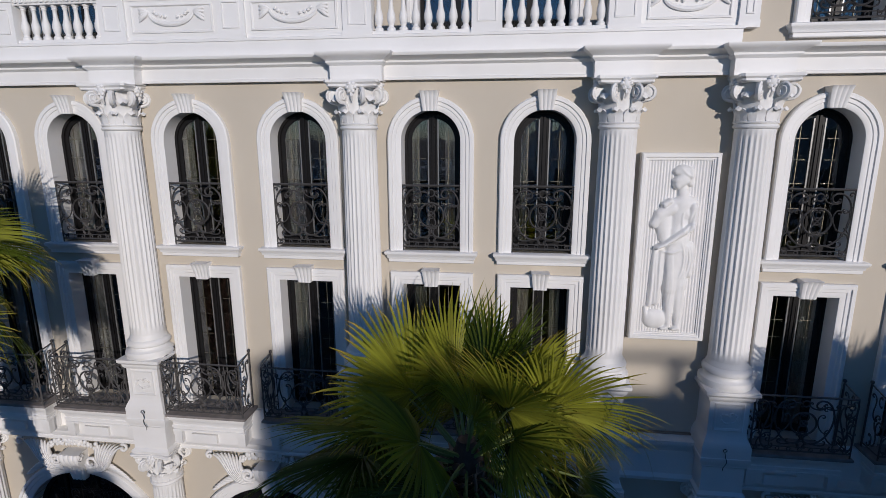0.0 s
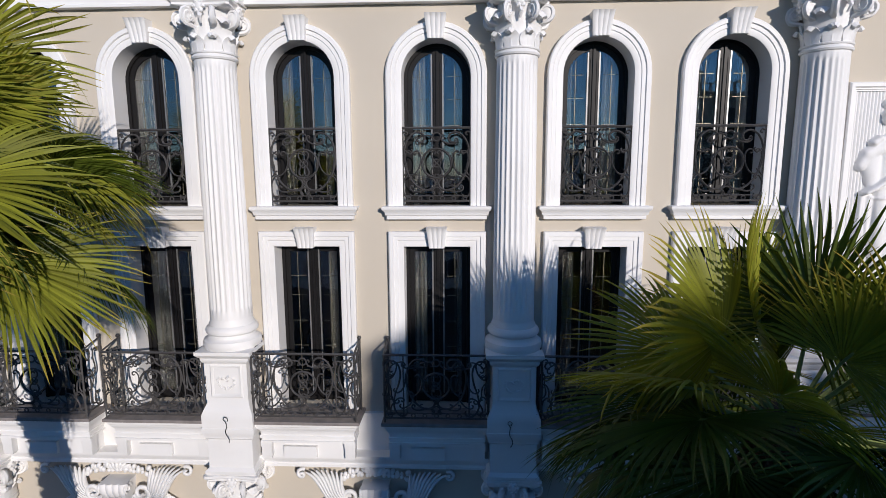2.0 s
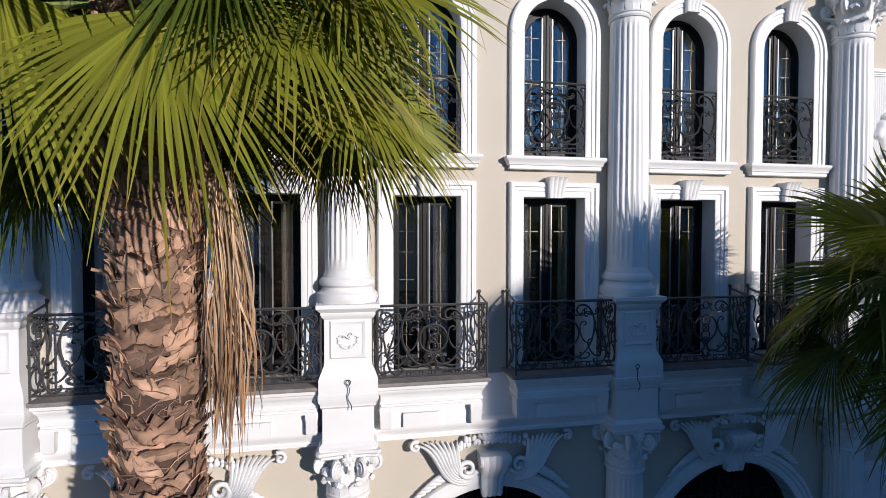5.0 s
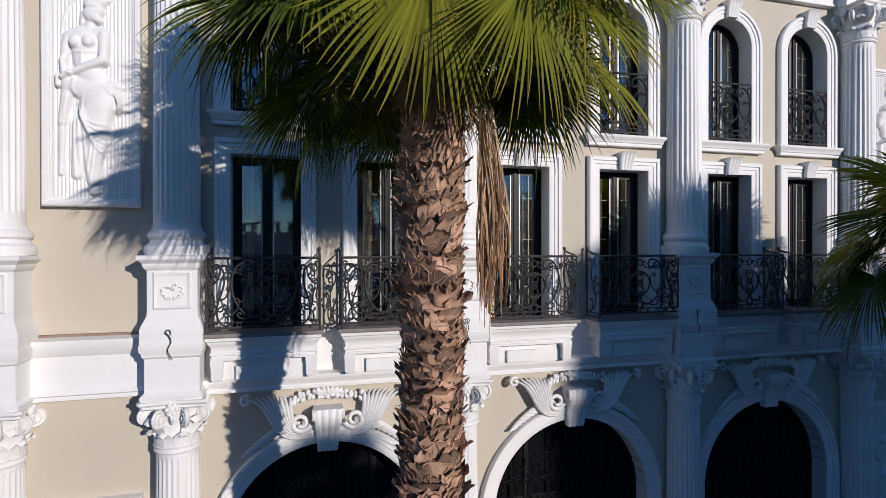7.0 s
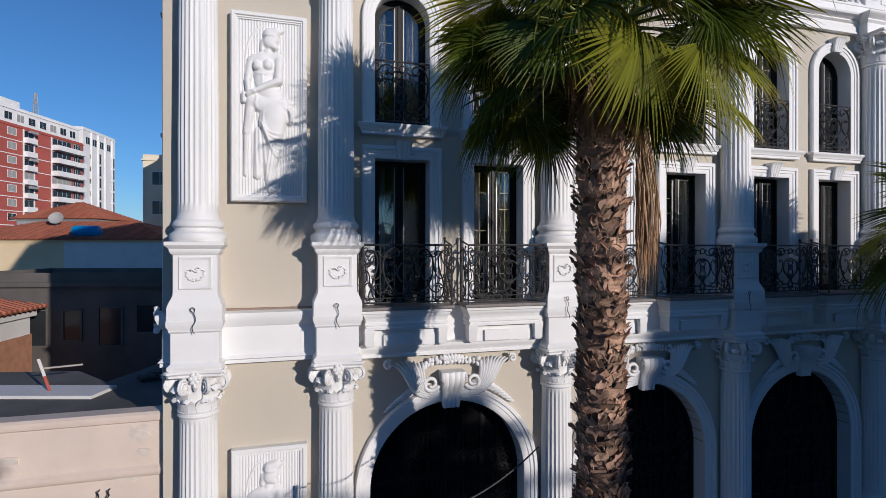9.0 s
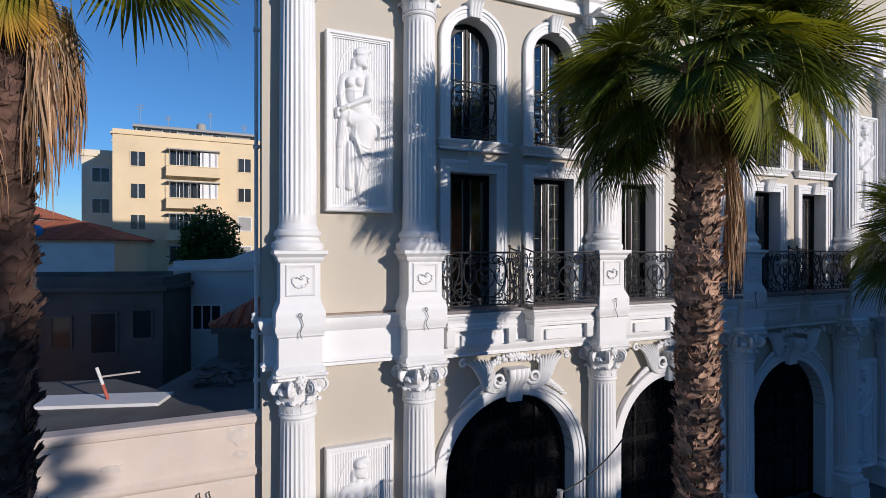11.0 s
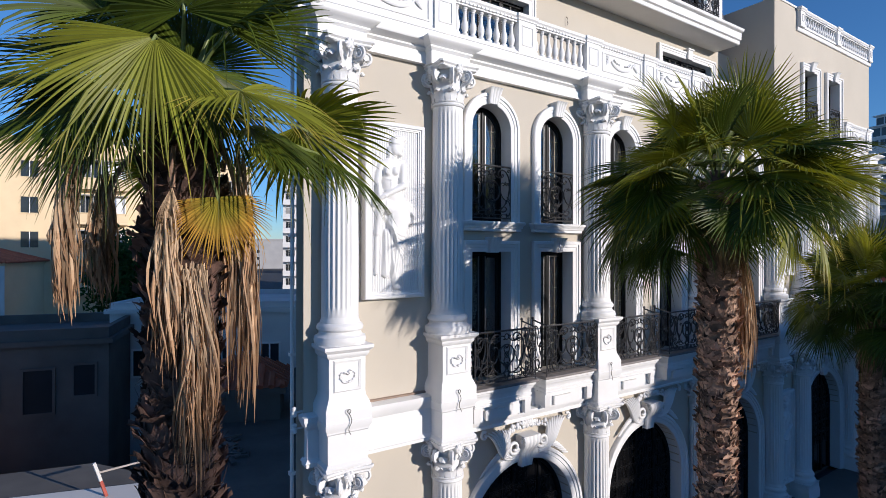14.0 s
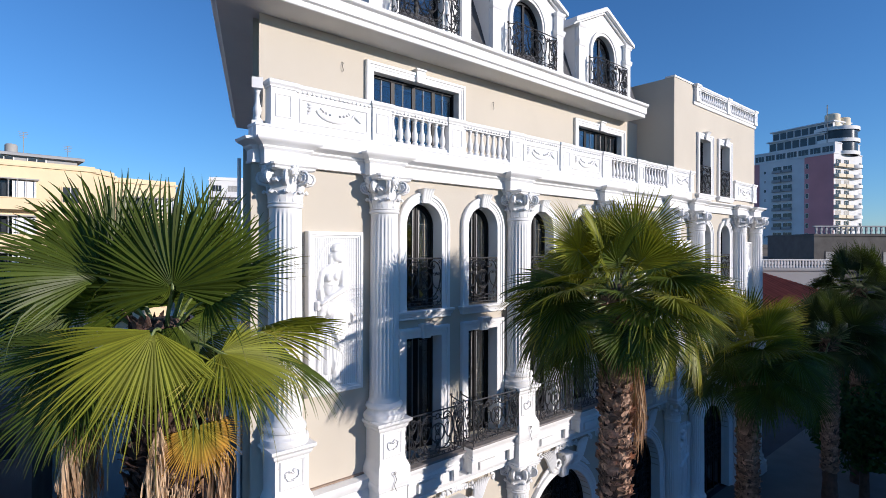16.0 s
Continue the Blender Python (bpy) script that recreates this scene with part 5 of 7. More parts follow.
# ---- attic storey, eaves, roof, dormers ----
ATTIC = 11.0
bm = bmesh.new()
wall_cell(bm, -13.58, -6.5, 12.85, 15.95, ATTIC, ATTIC + 0.35, (-9.2, 1.46, 12.9, 15.27, False))
wall_cell(bm, -6.5, 2.4, 12.85, 15.95, ATTIC, ATTIC + 0.35, (-0.4, 1.46, 12.9, 15.27, False))
bm.faces.new([bm.verts.new(p) for p in ((-13.58, ATTIC, 12.85), (-13.44, ATTIC + 0.35, 12.85), (-13.44, ATTIC + 0.35, 15.95), (-13.58, ATTIC, 15.95))])
setting("wall_attic", bm, BEIGE, "beige rendered attic wall set back behind the balustrade", "wall", smooth=0)
slanted_wall("wall_attic_west", (-13.58 + SKEW.x * 0.378, ATTIC + SKEW.y * 0.378, 0), (-13.58 + SKEW.x * 12, ATTIC + SKEW.y * 12, 0), 12.85, 15.95, -0.3, BEIGE, "beige rendered side wall of the attic storey")


def attic_window(x, name):
    w, z0, zt = 1.454, 12.9, 15.265
    win = thing(name, "wide black four-leaf attic window with white surround", "window", "", "structure", pose(x, 0, 0))
    d = ATTIC - WALL
    b_ = bmesh.new()
    sweep_edge(b_, opening_path(w, z0, zt, False), [(o, y + d if y < WALL + 0.29 else ATTIC + 0.2) for o, y in SUR])
    part("surround", b_, WHITE, win)
    b_ = bmesh.new()
    stack(b_, -0.12, 0.12, ATTIC - 0.13, ATTIC + 0.01, [(0, zt - 0.02), (0.01, zt + 0.1), (0.02, zt + 0.28), (0.05, zt + 0.3), (0.05, zt + 0.34)])
    part("keystone", b_, WHITE, win)
    y = ATTIC + 0.2
    b_ = bmesh.new()
    sweep_edge(b_, opening_path(w - 0.004, z0, zt - 0.004, False), [(0, y - 0.03), (0, y + 0.05), (-0.07, y + 0.05), (-0.07, y - 0.03)])
    for k in (-1, 0, 1):
        box(b_, k * 0.7 - 0.06, k * 0.7 + 0.06, y - 0.01, y + 0.04, z0, zt - 0.07)
    part("window_frame", b_, FRAME, win)
    for k in range(4):
        b_ = bmesh.new()
        a = -1.37 + 0.7 * k
        box(b_, a, a + 0.62, y + 0.012, y + 0.018, z0 + 0.02, zt - 0.05)
        part("pane", b_, GLASS, win, smooth=0)
        b_ = bmesh.new()
        box(b_, a + 0.3, a + 0.32, y, y + 0.01, z0, zt - 0.08)
        part("glazing_bar", b_, SHUTTER, win, smooth=0)


attic_window(-9.2, "window_11")
attic_window(-0.4, "window_12")
b_ = bmesh.new()
box(b_, -12.1, 2.3, ATTIC + 2.5, ATTIC + 2.6, 12.9, 15.9)
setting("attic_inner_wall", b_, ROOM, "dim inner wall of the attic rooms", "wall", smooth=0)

# wide eaves: a plan outline that follows the slanted side
def outline(out):
    n = Vector((-SKEW.y, SKEW.x, 0))
    c = Vector((-13.58, ATTIC, 0)) + n * out
    t = (ATTIC - out - c.y) / SKEW.y
    a = c + SKEW * t
    e = c + SKEW * 12
    return [(a.x, a.y), (1.38, ATTIC - out), (1.38, e.y), (e.x, e.y)]


bm = bmesh.new()
rings(bm, [[(x, y, z) for x, y in outline(o)] for o, z in ((0.0, 15.9), (0.84, 15.9), (0.86, 15.92), (0.86, 16.02), (0.92, 16.05), (0.93, 16.27), (1.0, 16.3), (1.02, 16.32), (1.03, 16.39), (0.9, 16.4))])
setting("eaves", bm, WHITE, "wide white boxed eaves with stepped gutter edge", "eaves", smooth=20)
bm = bmesh.new()
rings(bm, [[(x, y, z) for x, y in outline(o)] for o, z in ((0.55, 16.38), (0.2, 17.4), (-0.25, 18.6), (-1.2, 18.9))])
roof = setting("roof", bm, SLATE, "steep dark slate mansard roof", "roof", smooth=0)


def make_dormer():
    d = thing("dormer", "white gabled roof dormer with arched opening and moulded frame", "dormer", "roof dormers")
    f = 10.45
    w, z0, ze, za = 1.7, 16.39, 18.48, 19.28
    b1 = bmesh.new()
    # front wall with an arched hole, under a gable
    cx, hw, b, t = 0, 0.71, 16.4, 18.5
    path = [(x, z) for x, z, _, _ in opening_path(hw, b, t, True)]
    for y in (f, f + 0.25):
        b1.faces.new([b1.verts.new((x, y, z)) for x, z in ((-w, z0), (-hw, z0), (-hw, ze), (-w, ze))])
        b1.faces.new([b1.verts.new((x, y, z)) for x, z in ((hw, z0), (w, z0), (w, ze), (hw, ze))])
        def roofz(x):
            return za - (za - ze) * abs(x) / w
        for (xa, z_a), (xb, z_b) in zip(path[1:-1], path[2:-1]):
            b1.faces.new([b1.verts.new(p) for p in ((xa, y, z_a), (xb, y, z_b), (xb, y, roofz(xb)), (xa, y, roofz(xa)))])
        for s in (-1, 1):
            b1.faces.new([b1.verts.new(p) for p in ((s * hw, y, ze), (s * w, y, ze), (s * hw, y, roofz(hw)))])
    for (xa, z_a), (xb, z_b) in zip(path, path[1:]):
        b1.faces.new([b1.verts.new(p) for p in ((xa, f, z_a), (xb, f, z_b), (xb, f + 0.25, z_b), (xa, f + 0.25, z_a))])
    part("front", b1, WHITE, d, smooth=0)
    for s in (-1, 1):
        b1 = bmesh.new()
        box(b1, min(s * w, s * (w - 0.12)), max(s * w, s * (w - 0.12)), f + 0.003, f + 1.6, z0, ze + 0.02)
        part("cheek", b1, WHITE, d, smooth=0)
        b1 = bmesh.new()
        stack(b1, s * 1.5 - 0.17, s * 1.5 + 0.17, f - 0.14, f + 0.02, [(0.02, z0), (0.02, z0 + 0.2), (0, z0 + 0.22), (0, 17.75), (0.03, 17.78), (0.05, 17.86), (0.05, 17.93), (0.0, 17.95), (0.0, ze - 0.1), (0.04, ze - 0.05), (0.06, ze + 0.02)])
        part("pilaster", b1, WHITE, d)
        b1 = bmesh.new()
        ln = math.hypot(w + 0.2, za - ze)
        loops = []
        for u in (0.0, 1.0):
            x = s * (w + 0.18) * (1 - u)
            z = ze + 0.02 + (za - ze) * u * (w + 0.18) / w - (za - ze) * 0.18 / w
            loops.append([(x, yy, z + zz) for yy, zz in ((f - 0.2, 0.08), (f - 0.2, 0.2), (f - 0.16, 0.24), (f + 1.9, 0.24), (f + 1.9, 0.0), (f - 0.08, 0.0), (f - 0.1, 0.06))])
        rings(b1, loops)
        part("gable_roof", b1, WHITE, d)
    b1 = bmesh.new()
    sweep_edge(b1, opening_path(hw - 0.004, 16.42, t - 0.004, True), [(0, f + 0.02), (0, f - 0.05), (0.08, f - 0.05), (0.09, f - 0.08), (0.16, f - 0.08), (0.17, f + 0.01)])
    part("surround", b1, WHITE, d)
    b1 = bmesh.new()
    sweep_edge(b1, opening_path(hw - 0.006, 16.42, t - 0.006, True), [(0, f + 0.15), (0, f + 0.24), (-0.09, f + 0.24), (-0.09, f + 0.15)])
    box(b1, -0.05, 0.05, f + 0.16, f + 0.22, 16.42, t - 0.06)
    part("window_frame", b1, FRAME, d)
    b1 = bmesh.new()
    r = hw - 0.05
    line = [(-r, 16.44), (r, 16.44)] + [(r * math.cos(a), t - hw + r * math.sin(a)) for a in np.linspace(0, math.pi, 16).tolist()]
    rings(b1, [[(x, yy, z) for x, z in line] for yy in (f + 0.19, f + 0.196)])
    part("pane", b1, GLASS, d, smooth=0)
    b1 = bmesh.new()
    box(b1, -w + 0.13, w - 0.13, f + 1.5, f + 1.56, 16.4, 18.3)
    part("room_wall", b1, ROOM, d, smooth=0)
    return d


DORM = make_dormer()
DORMERS = (-9.55, -5.33, -1.1)
DORM.matrix_basis = pose(DORMERS[0], 0, 0)
DGRILLE = thing("dormer_railing", "black wrought-iron bowed railing in a dormer", "railing", "dormer railings")
iron_panel(DGRILLE, 1.96, 1.05, 0.0, 0.0, wide=True)
side_panel(DGRILLE, -0.98, 0.0, 0.3, 0.0, 1.0)
side_panel(DGRILLE, 0.98, 0.0, 0.3, 0.0, 1.0)
DGRILLE.matrix_basis = pose(DORMERS[0], 10.05, 16.405)
for x in DORMERS[1:]:
    copy_thing(DORM, pose(x, 0, 0))
    copy_thing(DGRILLE, pose(x, 10.05, 16.405))

# ---- the wing at the end ----
WING = WALL + 0.02
bm = bmesh.new()
wx = [2.33, 4.0, 6.1, 8.3, RIGHT]
for i, (a, b) in enumerate(zip(wx, wx[1:])):
    hole = {1: (WINS[6], HW, 13.12, 15.45, False), 2: (WINS[7], HW, 13.12, 15.45, False)}.get(i)
    wall_cell(bm, a, b, 12.85, 16.9 if i else 17.55, WING, WING + 0.35, hole)
bm.faces.new([bm.verts.new(p) for p in ((4.0, WING, 16.9), (4.0, WING + 0.35, 16.9), (4.0, WING + 0.35, 17.55), (4.0, WING, 17.55))])
bm.faces.new([bm.verts.new(p) for p in ((4.0, WING, 16.9), (RIGHT, WING, 16.9), (RIGHT, WING + 0.35, 16.9), (4.0, WING + 0.35, 16.9))])
bm.faces.new([bm.verts.new(p) for p in ((2.33, WING, 17.55), (4.0, WING, 17.55), (4.0, WING + 0.35, 17.55), (2.33, WING + 0.35, 17.55))])
setting("wall_wing", bm, BEIGE, "beige rendered upper wall of the hotel wing", "wall", smooth=0)
slanted_wall("wall_wing_west", (2.33, WING + 0.003, 0), (2.33, WING + 9, 0), 12.85, 17.55, -0.3, BEIGE, "beige rendered side wall of the wing")
b_ = bmesh.new()
box(b_, 2.63, RIGHT, WING + 0.35, WING + 9, 16.5, 16.7)
setting("wing_roof", b_, CONCRETE, "flat concrete roof of the wing", "roof", smooth=0)
b_ = bmesh.new()
stack(b_, 2.33, 4.0, WING, WING + 0.36, [(0.03, 17.55), (0.03, 17.62), (0.0, 17.63)])
setting("wing_coping", b_, WHITE, "white coping on the wing parapet", "coping")
WIN_WING = make_window("window_9", "tall black wing window with white surround", 13.13, 15.44, False)
WIN_WING.matrix_basis = pose(WINS[6], 0.02, 0)
copy_thing(WIN_WING, pose(WINS[7], 0.02, 0)).name = "window_10"
copy_thing(GRILLE, pose(WINS[6], WALL - 0.03, 13.13))
copy_thing(GRILLE, pose(WINS[7], WALL - 0.03, 13.13))
for a, b in ((4.35, 7.2), (7.55, 10.5)):
    balusters(a, b, 16.9, 17.6)
for x in (4.18, 7.375, 10.67):
    parapet_post(x, 0.34, 16.9, 17.62)
b_ = bmesh.new()
stack(b_, 4.0, RIGHT, WING - 0.02, WING + 0.02, [(0.0, 16.75), (0.03, 16.77), (0.05, 16.84), (0.05, 16.895), (0.0, 16.897)])
setting("trim_wing", b_, WHITE, "white string course under the wing balustrade", "moulding")
parapet_post(8.3, 0.5)
parapet_post(10.5, 0.5)
garland_panel(8.55, 10.25)

# ---- street and palms ----
bm = bmesh.new()
rings(bm, [[(x, y, z) for x, y in ((-900, -900), (900, -900), (900, 900), (-900, 900))] for z in (-0.5, -0.12)])
setting("ground", bm, ASPHALT, "dark worn asphalt street and ground", "ground", smooth=0)
bm = bmesh.new()
box(bm, -40, 60, 3.6, 9.44, -0.2, 0.0)
setting("pavement", bm, PAVING, "grey stone pavement along the hotel", "pavement", smooth=0)
bm = bmesh.new()
for k in range(100):
    box(bm, -40 + k, -40 + k + 0.985, 3.42, 3.597, -0.2, 0.01)
tagged(setting("kerb", bm, KERB, "grey stone kerb", "kerb", smooth=0), kind="structure")

rng = random.Random(11)


def leaf_blade(bm_, hub, axis, up, radius, segs, spread, droop, r_, cup=0.05):
    """A fan leaf: pleated strips, joined near the hub, that part halfway into stiff needles whose tips hang."""
    uvl = bm_.loops.layers.uv.verify()
    axis = axis.normalized()
    side = axis.cross(up).normalized()
    nrm = side.cross(axis).normalized()
    base = r_.uniform(0.5, 0.63)
    warp, ph = r_.uniform(0.02, 0.07), r_.uniform(0, 6.3)
    for i in range(segs):
        v = (i + 0.5) / segs * 2 - 1
        a = v * spread
        d = (axis * math.cos(a) + side * math.sin(a)).normalized()
        w_dir = (side * math.cos(a) - axis * math.sin(a)).normalized()
        L = radius * (1 - 0.3 * abs(v) ** 2.4) * r_.uniform(0.88, 1.06)
        half = math.sin(spread / segs)
        split = base + r_.uniform(-0.05, 0.08)
        tip_w = r_.uniform(-0.05, 0.05)
        fold = 0.7 * (1 if i % 2 else -1)
        dr = droop * r_.uniform(0.2, 1.3) + (r_.uniform(0.15, 0.5) if r_.random() < 0.07 else 0.0)
        lift = warp * math.sin(ph + v * 5.0)
        rows = []
        for u in (0.04, 0.25, 0.45, 0.62, 0.76, 0.89, 1.0):
            p = hub + d * (L * u) + nrm * (L * (0.05 * (1 - (2 * u - 1) ** 2) + lift * u - cup * v * v * u))
            f = max(0.0, u - split) / (1 - split)
            p = p + Vector((0, 0, -1)) * (dr * L * f * f) - d * (0.2 * dr * L * f * f) + w_dir * (tip_w * L * f * f)
            w = L * u * half if u <= split else L * split * half * 0.92 * (1 - f) ** 0.75
            rows.append((p, max(w, 0.0012), u))
        prev = None
        for p, w, u in rows:
            l_, c_, r2 = bm_.verts.new(p - w_dir * w), bm_.verts.new(p + nrm * (w * fold)), bm_.verts.new(p + w_dir * w)
            if prev:
                for q in ((prev[0], prev[1], c_, l_), (prev[1], prev[2], r2, c_)):
                    fc = bm_.faces.new(q)
                    for lp in fc.loops:
                        lp[uvl].uv = (prev[3] if lp.vert in prev[:3] else u, v * 0.5 + 0.5)
            prev = (l_, c_, r2, u)


def blade_object(bm_, name, mat, parent, label=""):
    me = bpy.data.meshes.new(name)
    bm_.to_mesh(me)
    bm_.free()
    me.materials.append(mat)
    ob = new(name, me)
    ob.parent = parent
    if label:
        tagged(ob, label)
    return ob


def straw_bundle(tree, hub, z_low, width, root, r_):
    """A dead frond: a bent stalk and a closed fan of dry strips that hangs in one bundle."""
    out = Vector((hub.x, hub.y, 0)).normalized()
    side = Vector((-out.y, out.x, 0))
    b_ = bmesh.new()
    uvl = b_.loops.layers.uv.verify()
    ln = hub.z - z_low
    for k in range(int(60 + 300 * width)):
        v = r_.uniform(-1, 1)
        d = r_.uniform(-1, 1)
        begin = ln * (r_.uniform(0.0, 0.4) if k % 3 == 0 else r_.uniform(-0.12, 0.06))
        end = ln * r_.uniform(0.5, 1.04) * (1 - 0.15 * abs(v))
        if end - begin < 0.2 * ln:
            end = begin + 0.25 * ln
        wv, ph = r_.uniform(0.0, 0.045), r_.uniform(0, 6.3)
        sw = r_.uniform(0.003, 0.012)
        turn = r_.uniform(-0.9, 0.9)
        kink = r_.uniform(-0.12, 0.12) if r_.random() < 0.25 else 0.0
        prev = None
        for i in range(9):
            u = i / 8
            spread_ = width * 0.5 * (0.42 + 0.58 * min(1.0, u * 1.6) - 0.15 * max(0.0, u - 0.75))
            p = hub + side * (v * spread_ + wv * math.sin(ph + u * 5) + kink * max(0.0, u - 0.6)) + out * (d * spread_ * 0.9 + 0.05 * math.sin(u * 2.4) + wv * math.cos(ph + u * 4)) - Vector((0, 0, begin + (end - begin) * u))
            w_ = sw * (0.7 + 0.6 * u) * (1 - u ** 5 * 0.9)
            t_ = turn + 1.6 * u * (1 if k % 2 else -1)
            e_ = side * (w_ * math.cos(t_)) + out * (w_ * math.sin(t_))
            row = (b_.verts.new(p - e_), b_.verts.new(p + out * w_ * 0.5), b_.verts.new(p + e_))
            if prev:
                for q in ((prev[0], prev[1], row[1], row[0]), (prev[1], prev[2], row[2], row[1])):
                    fc = b_.faces.new(q)
                    for lp in fc.loops:
                        lp[uvl].uv = (u, v * 0.5 + 0.5)
            prev = row
    lf = blade_object(b_, "dry_frond", STRAW, tree, "bundle of dry straw-coloured hanging strips")
    bs = bmesh.new()
    tube(bs, bez(root, root + (hub - root) * 0.6 + Vector((0, 0, 0.1)), hub + Vector((0, 0, 0.14)), hub - Vector((0, 0, ln * 0.3)), 12), 0.026, 6, taper=lambda u: 1.2 - 0.6 * u)
    part("stalk", bs, STRAWSTALK, lf)


def palm(x, y, heart, crown, trunk_r, n_leaves, n_dead, seed, label, deep=0.33, boot=None, dark=None, lean=(0, 0), skirt=1.0, blade=1.0, low=1.3, fans=(), straws=(), clear=0.4):
    """A fan palm: scaly trunk, a round crown of fan leaves on stalks, dry leaves that hang under it."""
    r_ = random.Random(seed)
    tree = thing("palm_tree", label, "palm tree", "street palms", m=pose(x, y, 0))
    top = heart - 0.75 * crown / 2.2
    def axis_at(z):
        u = z / heart
        return Vector((lean[0] * (u - 1) * u, lean[1] * (u - 1) * u, z))
    b_ = bmesh.new()
    n = 20
    loops = []
    zs = np.linspace(-0.05, heart - 0.1, 40).tolist()
    for k, z in enumerate(zs):
        rr = trunk_r * (1.25 - 0.25 * min(1, z / 1.5)) * (1.0 if z < top - 0.5 else 1.0 + 0.12 * (z - top + 0.5)) * (0.93 + 0.07 * (k % 2))
        if z > top + 0.2:
            rr *= max(0.25, 1 - (z - top - 0.2) / (heart - top))
        c = axis_at(z)
        loops.append([(c.x + rr * math.cos(2 * math.pi * i / n) * r_.uniform(0.95, 1.05), c.y + rr * math.sin(2 * math.pi * i / n) * r_.uniform(0.95, 1.05), z) for i in range(n)])
    rings(b_, loops)
    trunk = part("trunk", b_, BARK, tree, "brown fibrous palm trunk", smooth=60)
    # old leaf bases: torn plates, row above row
    b_ = bmesh.new()
    z, k = 1.8, 0
    while z < top + 0.35:
        a = k * 2.39996 + r_.uniform(-0.3, 0.3)
        c = axis_at(z)
        rr = trunk_r * r_.uniform(0.97, 1.03)
        if r_.random() < 0.55:
            # curled fibre
            ang, ln = a, r_.uniform(0.1, 0.32)
            tilt, out = r_.uniform(-1.2, 1.2), r_.uniform(0.02, 0.09)
            line = []
            for u in (0.0, 0.35, 0.7, 1.0):
                q = rr + 0.005 + out * u * u
                an = ang + math.sin(tilt) * ln * u / trunk_r
                line.append((c.x + q * math.cos(an), c.y + q * math.sin(an), z + math.cos(tilt) * ln * (u - 0.5 * u * u * r_.uniform(0.2, 1.6))))
            tube(b_, line, r_.uniform(0.003, 0.008), 3, taper=lambda u: 1.2 - u)
        else:
            # torn plate with two ragged horns
            h, w = r_.uniform(0.08, 0.2), r_.uniform(0.1, 0.28)
            o = r_.uniform(0.04, 0.1) if r_.random() < 0.3 else r_.uniform(0.008, 0.035)
            tw, roll_ = r_.uniform(-0.05, 0.05), r_.uniform(-0.4, 0.4)
            horn = [r_.uniform(0.7, 1.2) for _ in range(7)]
            rows = []
            for j_, u in enumerate((0.0, 0.5, 0.85, 1.0)):
                outer, inner = [], []
                for j in range(7):
                    v = j / 3 - 1
                    e_ = horn[j] if u > 0.8 else 1.0
                    tx = v * w * (0.75, 1.0, 0.92, 0.8)[j_] / 2 + tw * u
                    q = rr + o * (-0.2, 0.3, 0.75, 1.15)[j_] * (0.6 + 0.4 * e_) + 0.025 * v * v * u
                    ang = a + tx / trunk_r
                    zz = z + h * u * e_ + roll_ * tx
                    outer.append((c.x + q * math.cos(ang), c.y + q * math.sin(ang), zz))
                    q -= 0.01
                    inner.append((c.x + q * math.cos(ang), c.y + q * math.sin(ang), zz - 0.006))
                rows.append(outer + inner[::-1])
            rings(b_, rows)
        z += 0.0026 * 0.31 / trunk_r
        k += 1
    ob = part("torn_bark", b_, boot or BOOT, trunk, "torn reddish-brown old leaf bases", smooth=70)
    tagged(ob, kind="stuff")
    hub0 = axis_at(heart - 0.25)
    ga = 2.39996
    kept = [math.atan2(q[0][1] - y, q[0][0] - x) for q in fans]
    for i in range(n_leaves):
        f = (i + 0.5) / n_leaves
        el = math.pi / 2 - math.acos(1 - low * f)          # from straight up to well below level
        az = i * ga + r_.uniform(-0.4, 0.4)
        el += r_.uniform(-0.2, 0.2)
        if f > clear and any(abs((az - q + math.pi) % (2 * math.pi) - math.pi) < 0.5 for q in kept):
            continue
        out_ = Vector((math.cos(az), math.sin(az), 0))
        d = out_ * math.cos(el) + Vector((0, 0, math.sin(el)))
        stalk = crown * (0.43 + 0.11 * math.cos(el)) * r_.uniform(0.72, 1.15)
        L = crown * 0.5 * blade * r_.uniform(0.82, 1.16)
        p0 = hub0 + Vector((0, 0, -0.35 * f)) + out_ * (trunk_r * 0.5 * math.cos(el))
        sag = 0.2 * stalk * max(0.0, math.cos(el)) ** 2
        pts = [p0 + d * (stalk * u) + Vector((0, 0, -sag * u * u)) for u in (0, 0.25, 0.5, 0.75, 1.0)]
        tip_d = (pts[-1] - pts[-2]).normalized()
        bl = bmesh.new()
        hang = (0.08 + 1.15 * f ** 1.3) * r_.uniform(0.55, 1.3)
        ax = (tip_d + Vector((r_.uniform(-0.25, 0.25), r_.uniform(-0.25, 0.25), -hang))).normalized()
        upv = out_ * r_.uniform(0.5, 1.1) + Vector((0, 0, 0.75)) + Vector((-d.y, d.x, 0)) * r_.uniform(-0.7, 0.7)
        if abs(ax.dot(upv.normalized())) > 0.92:
            upv = Vector((math.cos(az + 2), math.sin(az + 2), 0.3))
        leaf_blade(bl, pts[-1], ax, upv, L, r_.randint(54, 64), radians(r_.uniform(100, 150) - 25 * f), 0.02 + 0.14 * f * f + r_.uniform(0, 0.04), r_, r_.uniform(-0.05, 0.3 + 0.35 * f))
        # lower leaves get the shade-coloured copy more often, so the top looks sunlit
        lf = blade_object(bl, "leaf", dark or (SHADEGREEN if r_.random() < deep * (0.45 + 1.1 * f) else GREEN), tree)
        bs = bmesh.new()
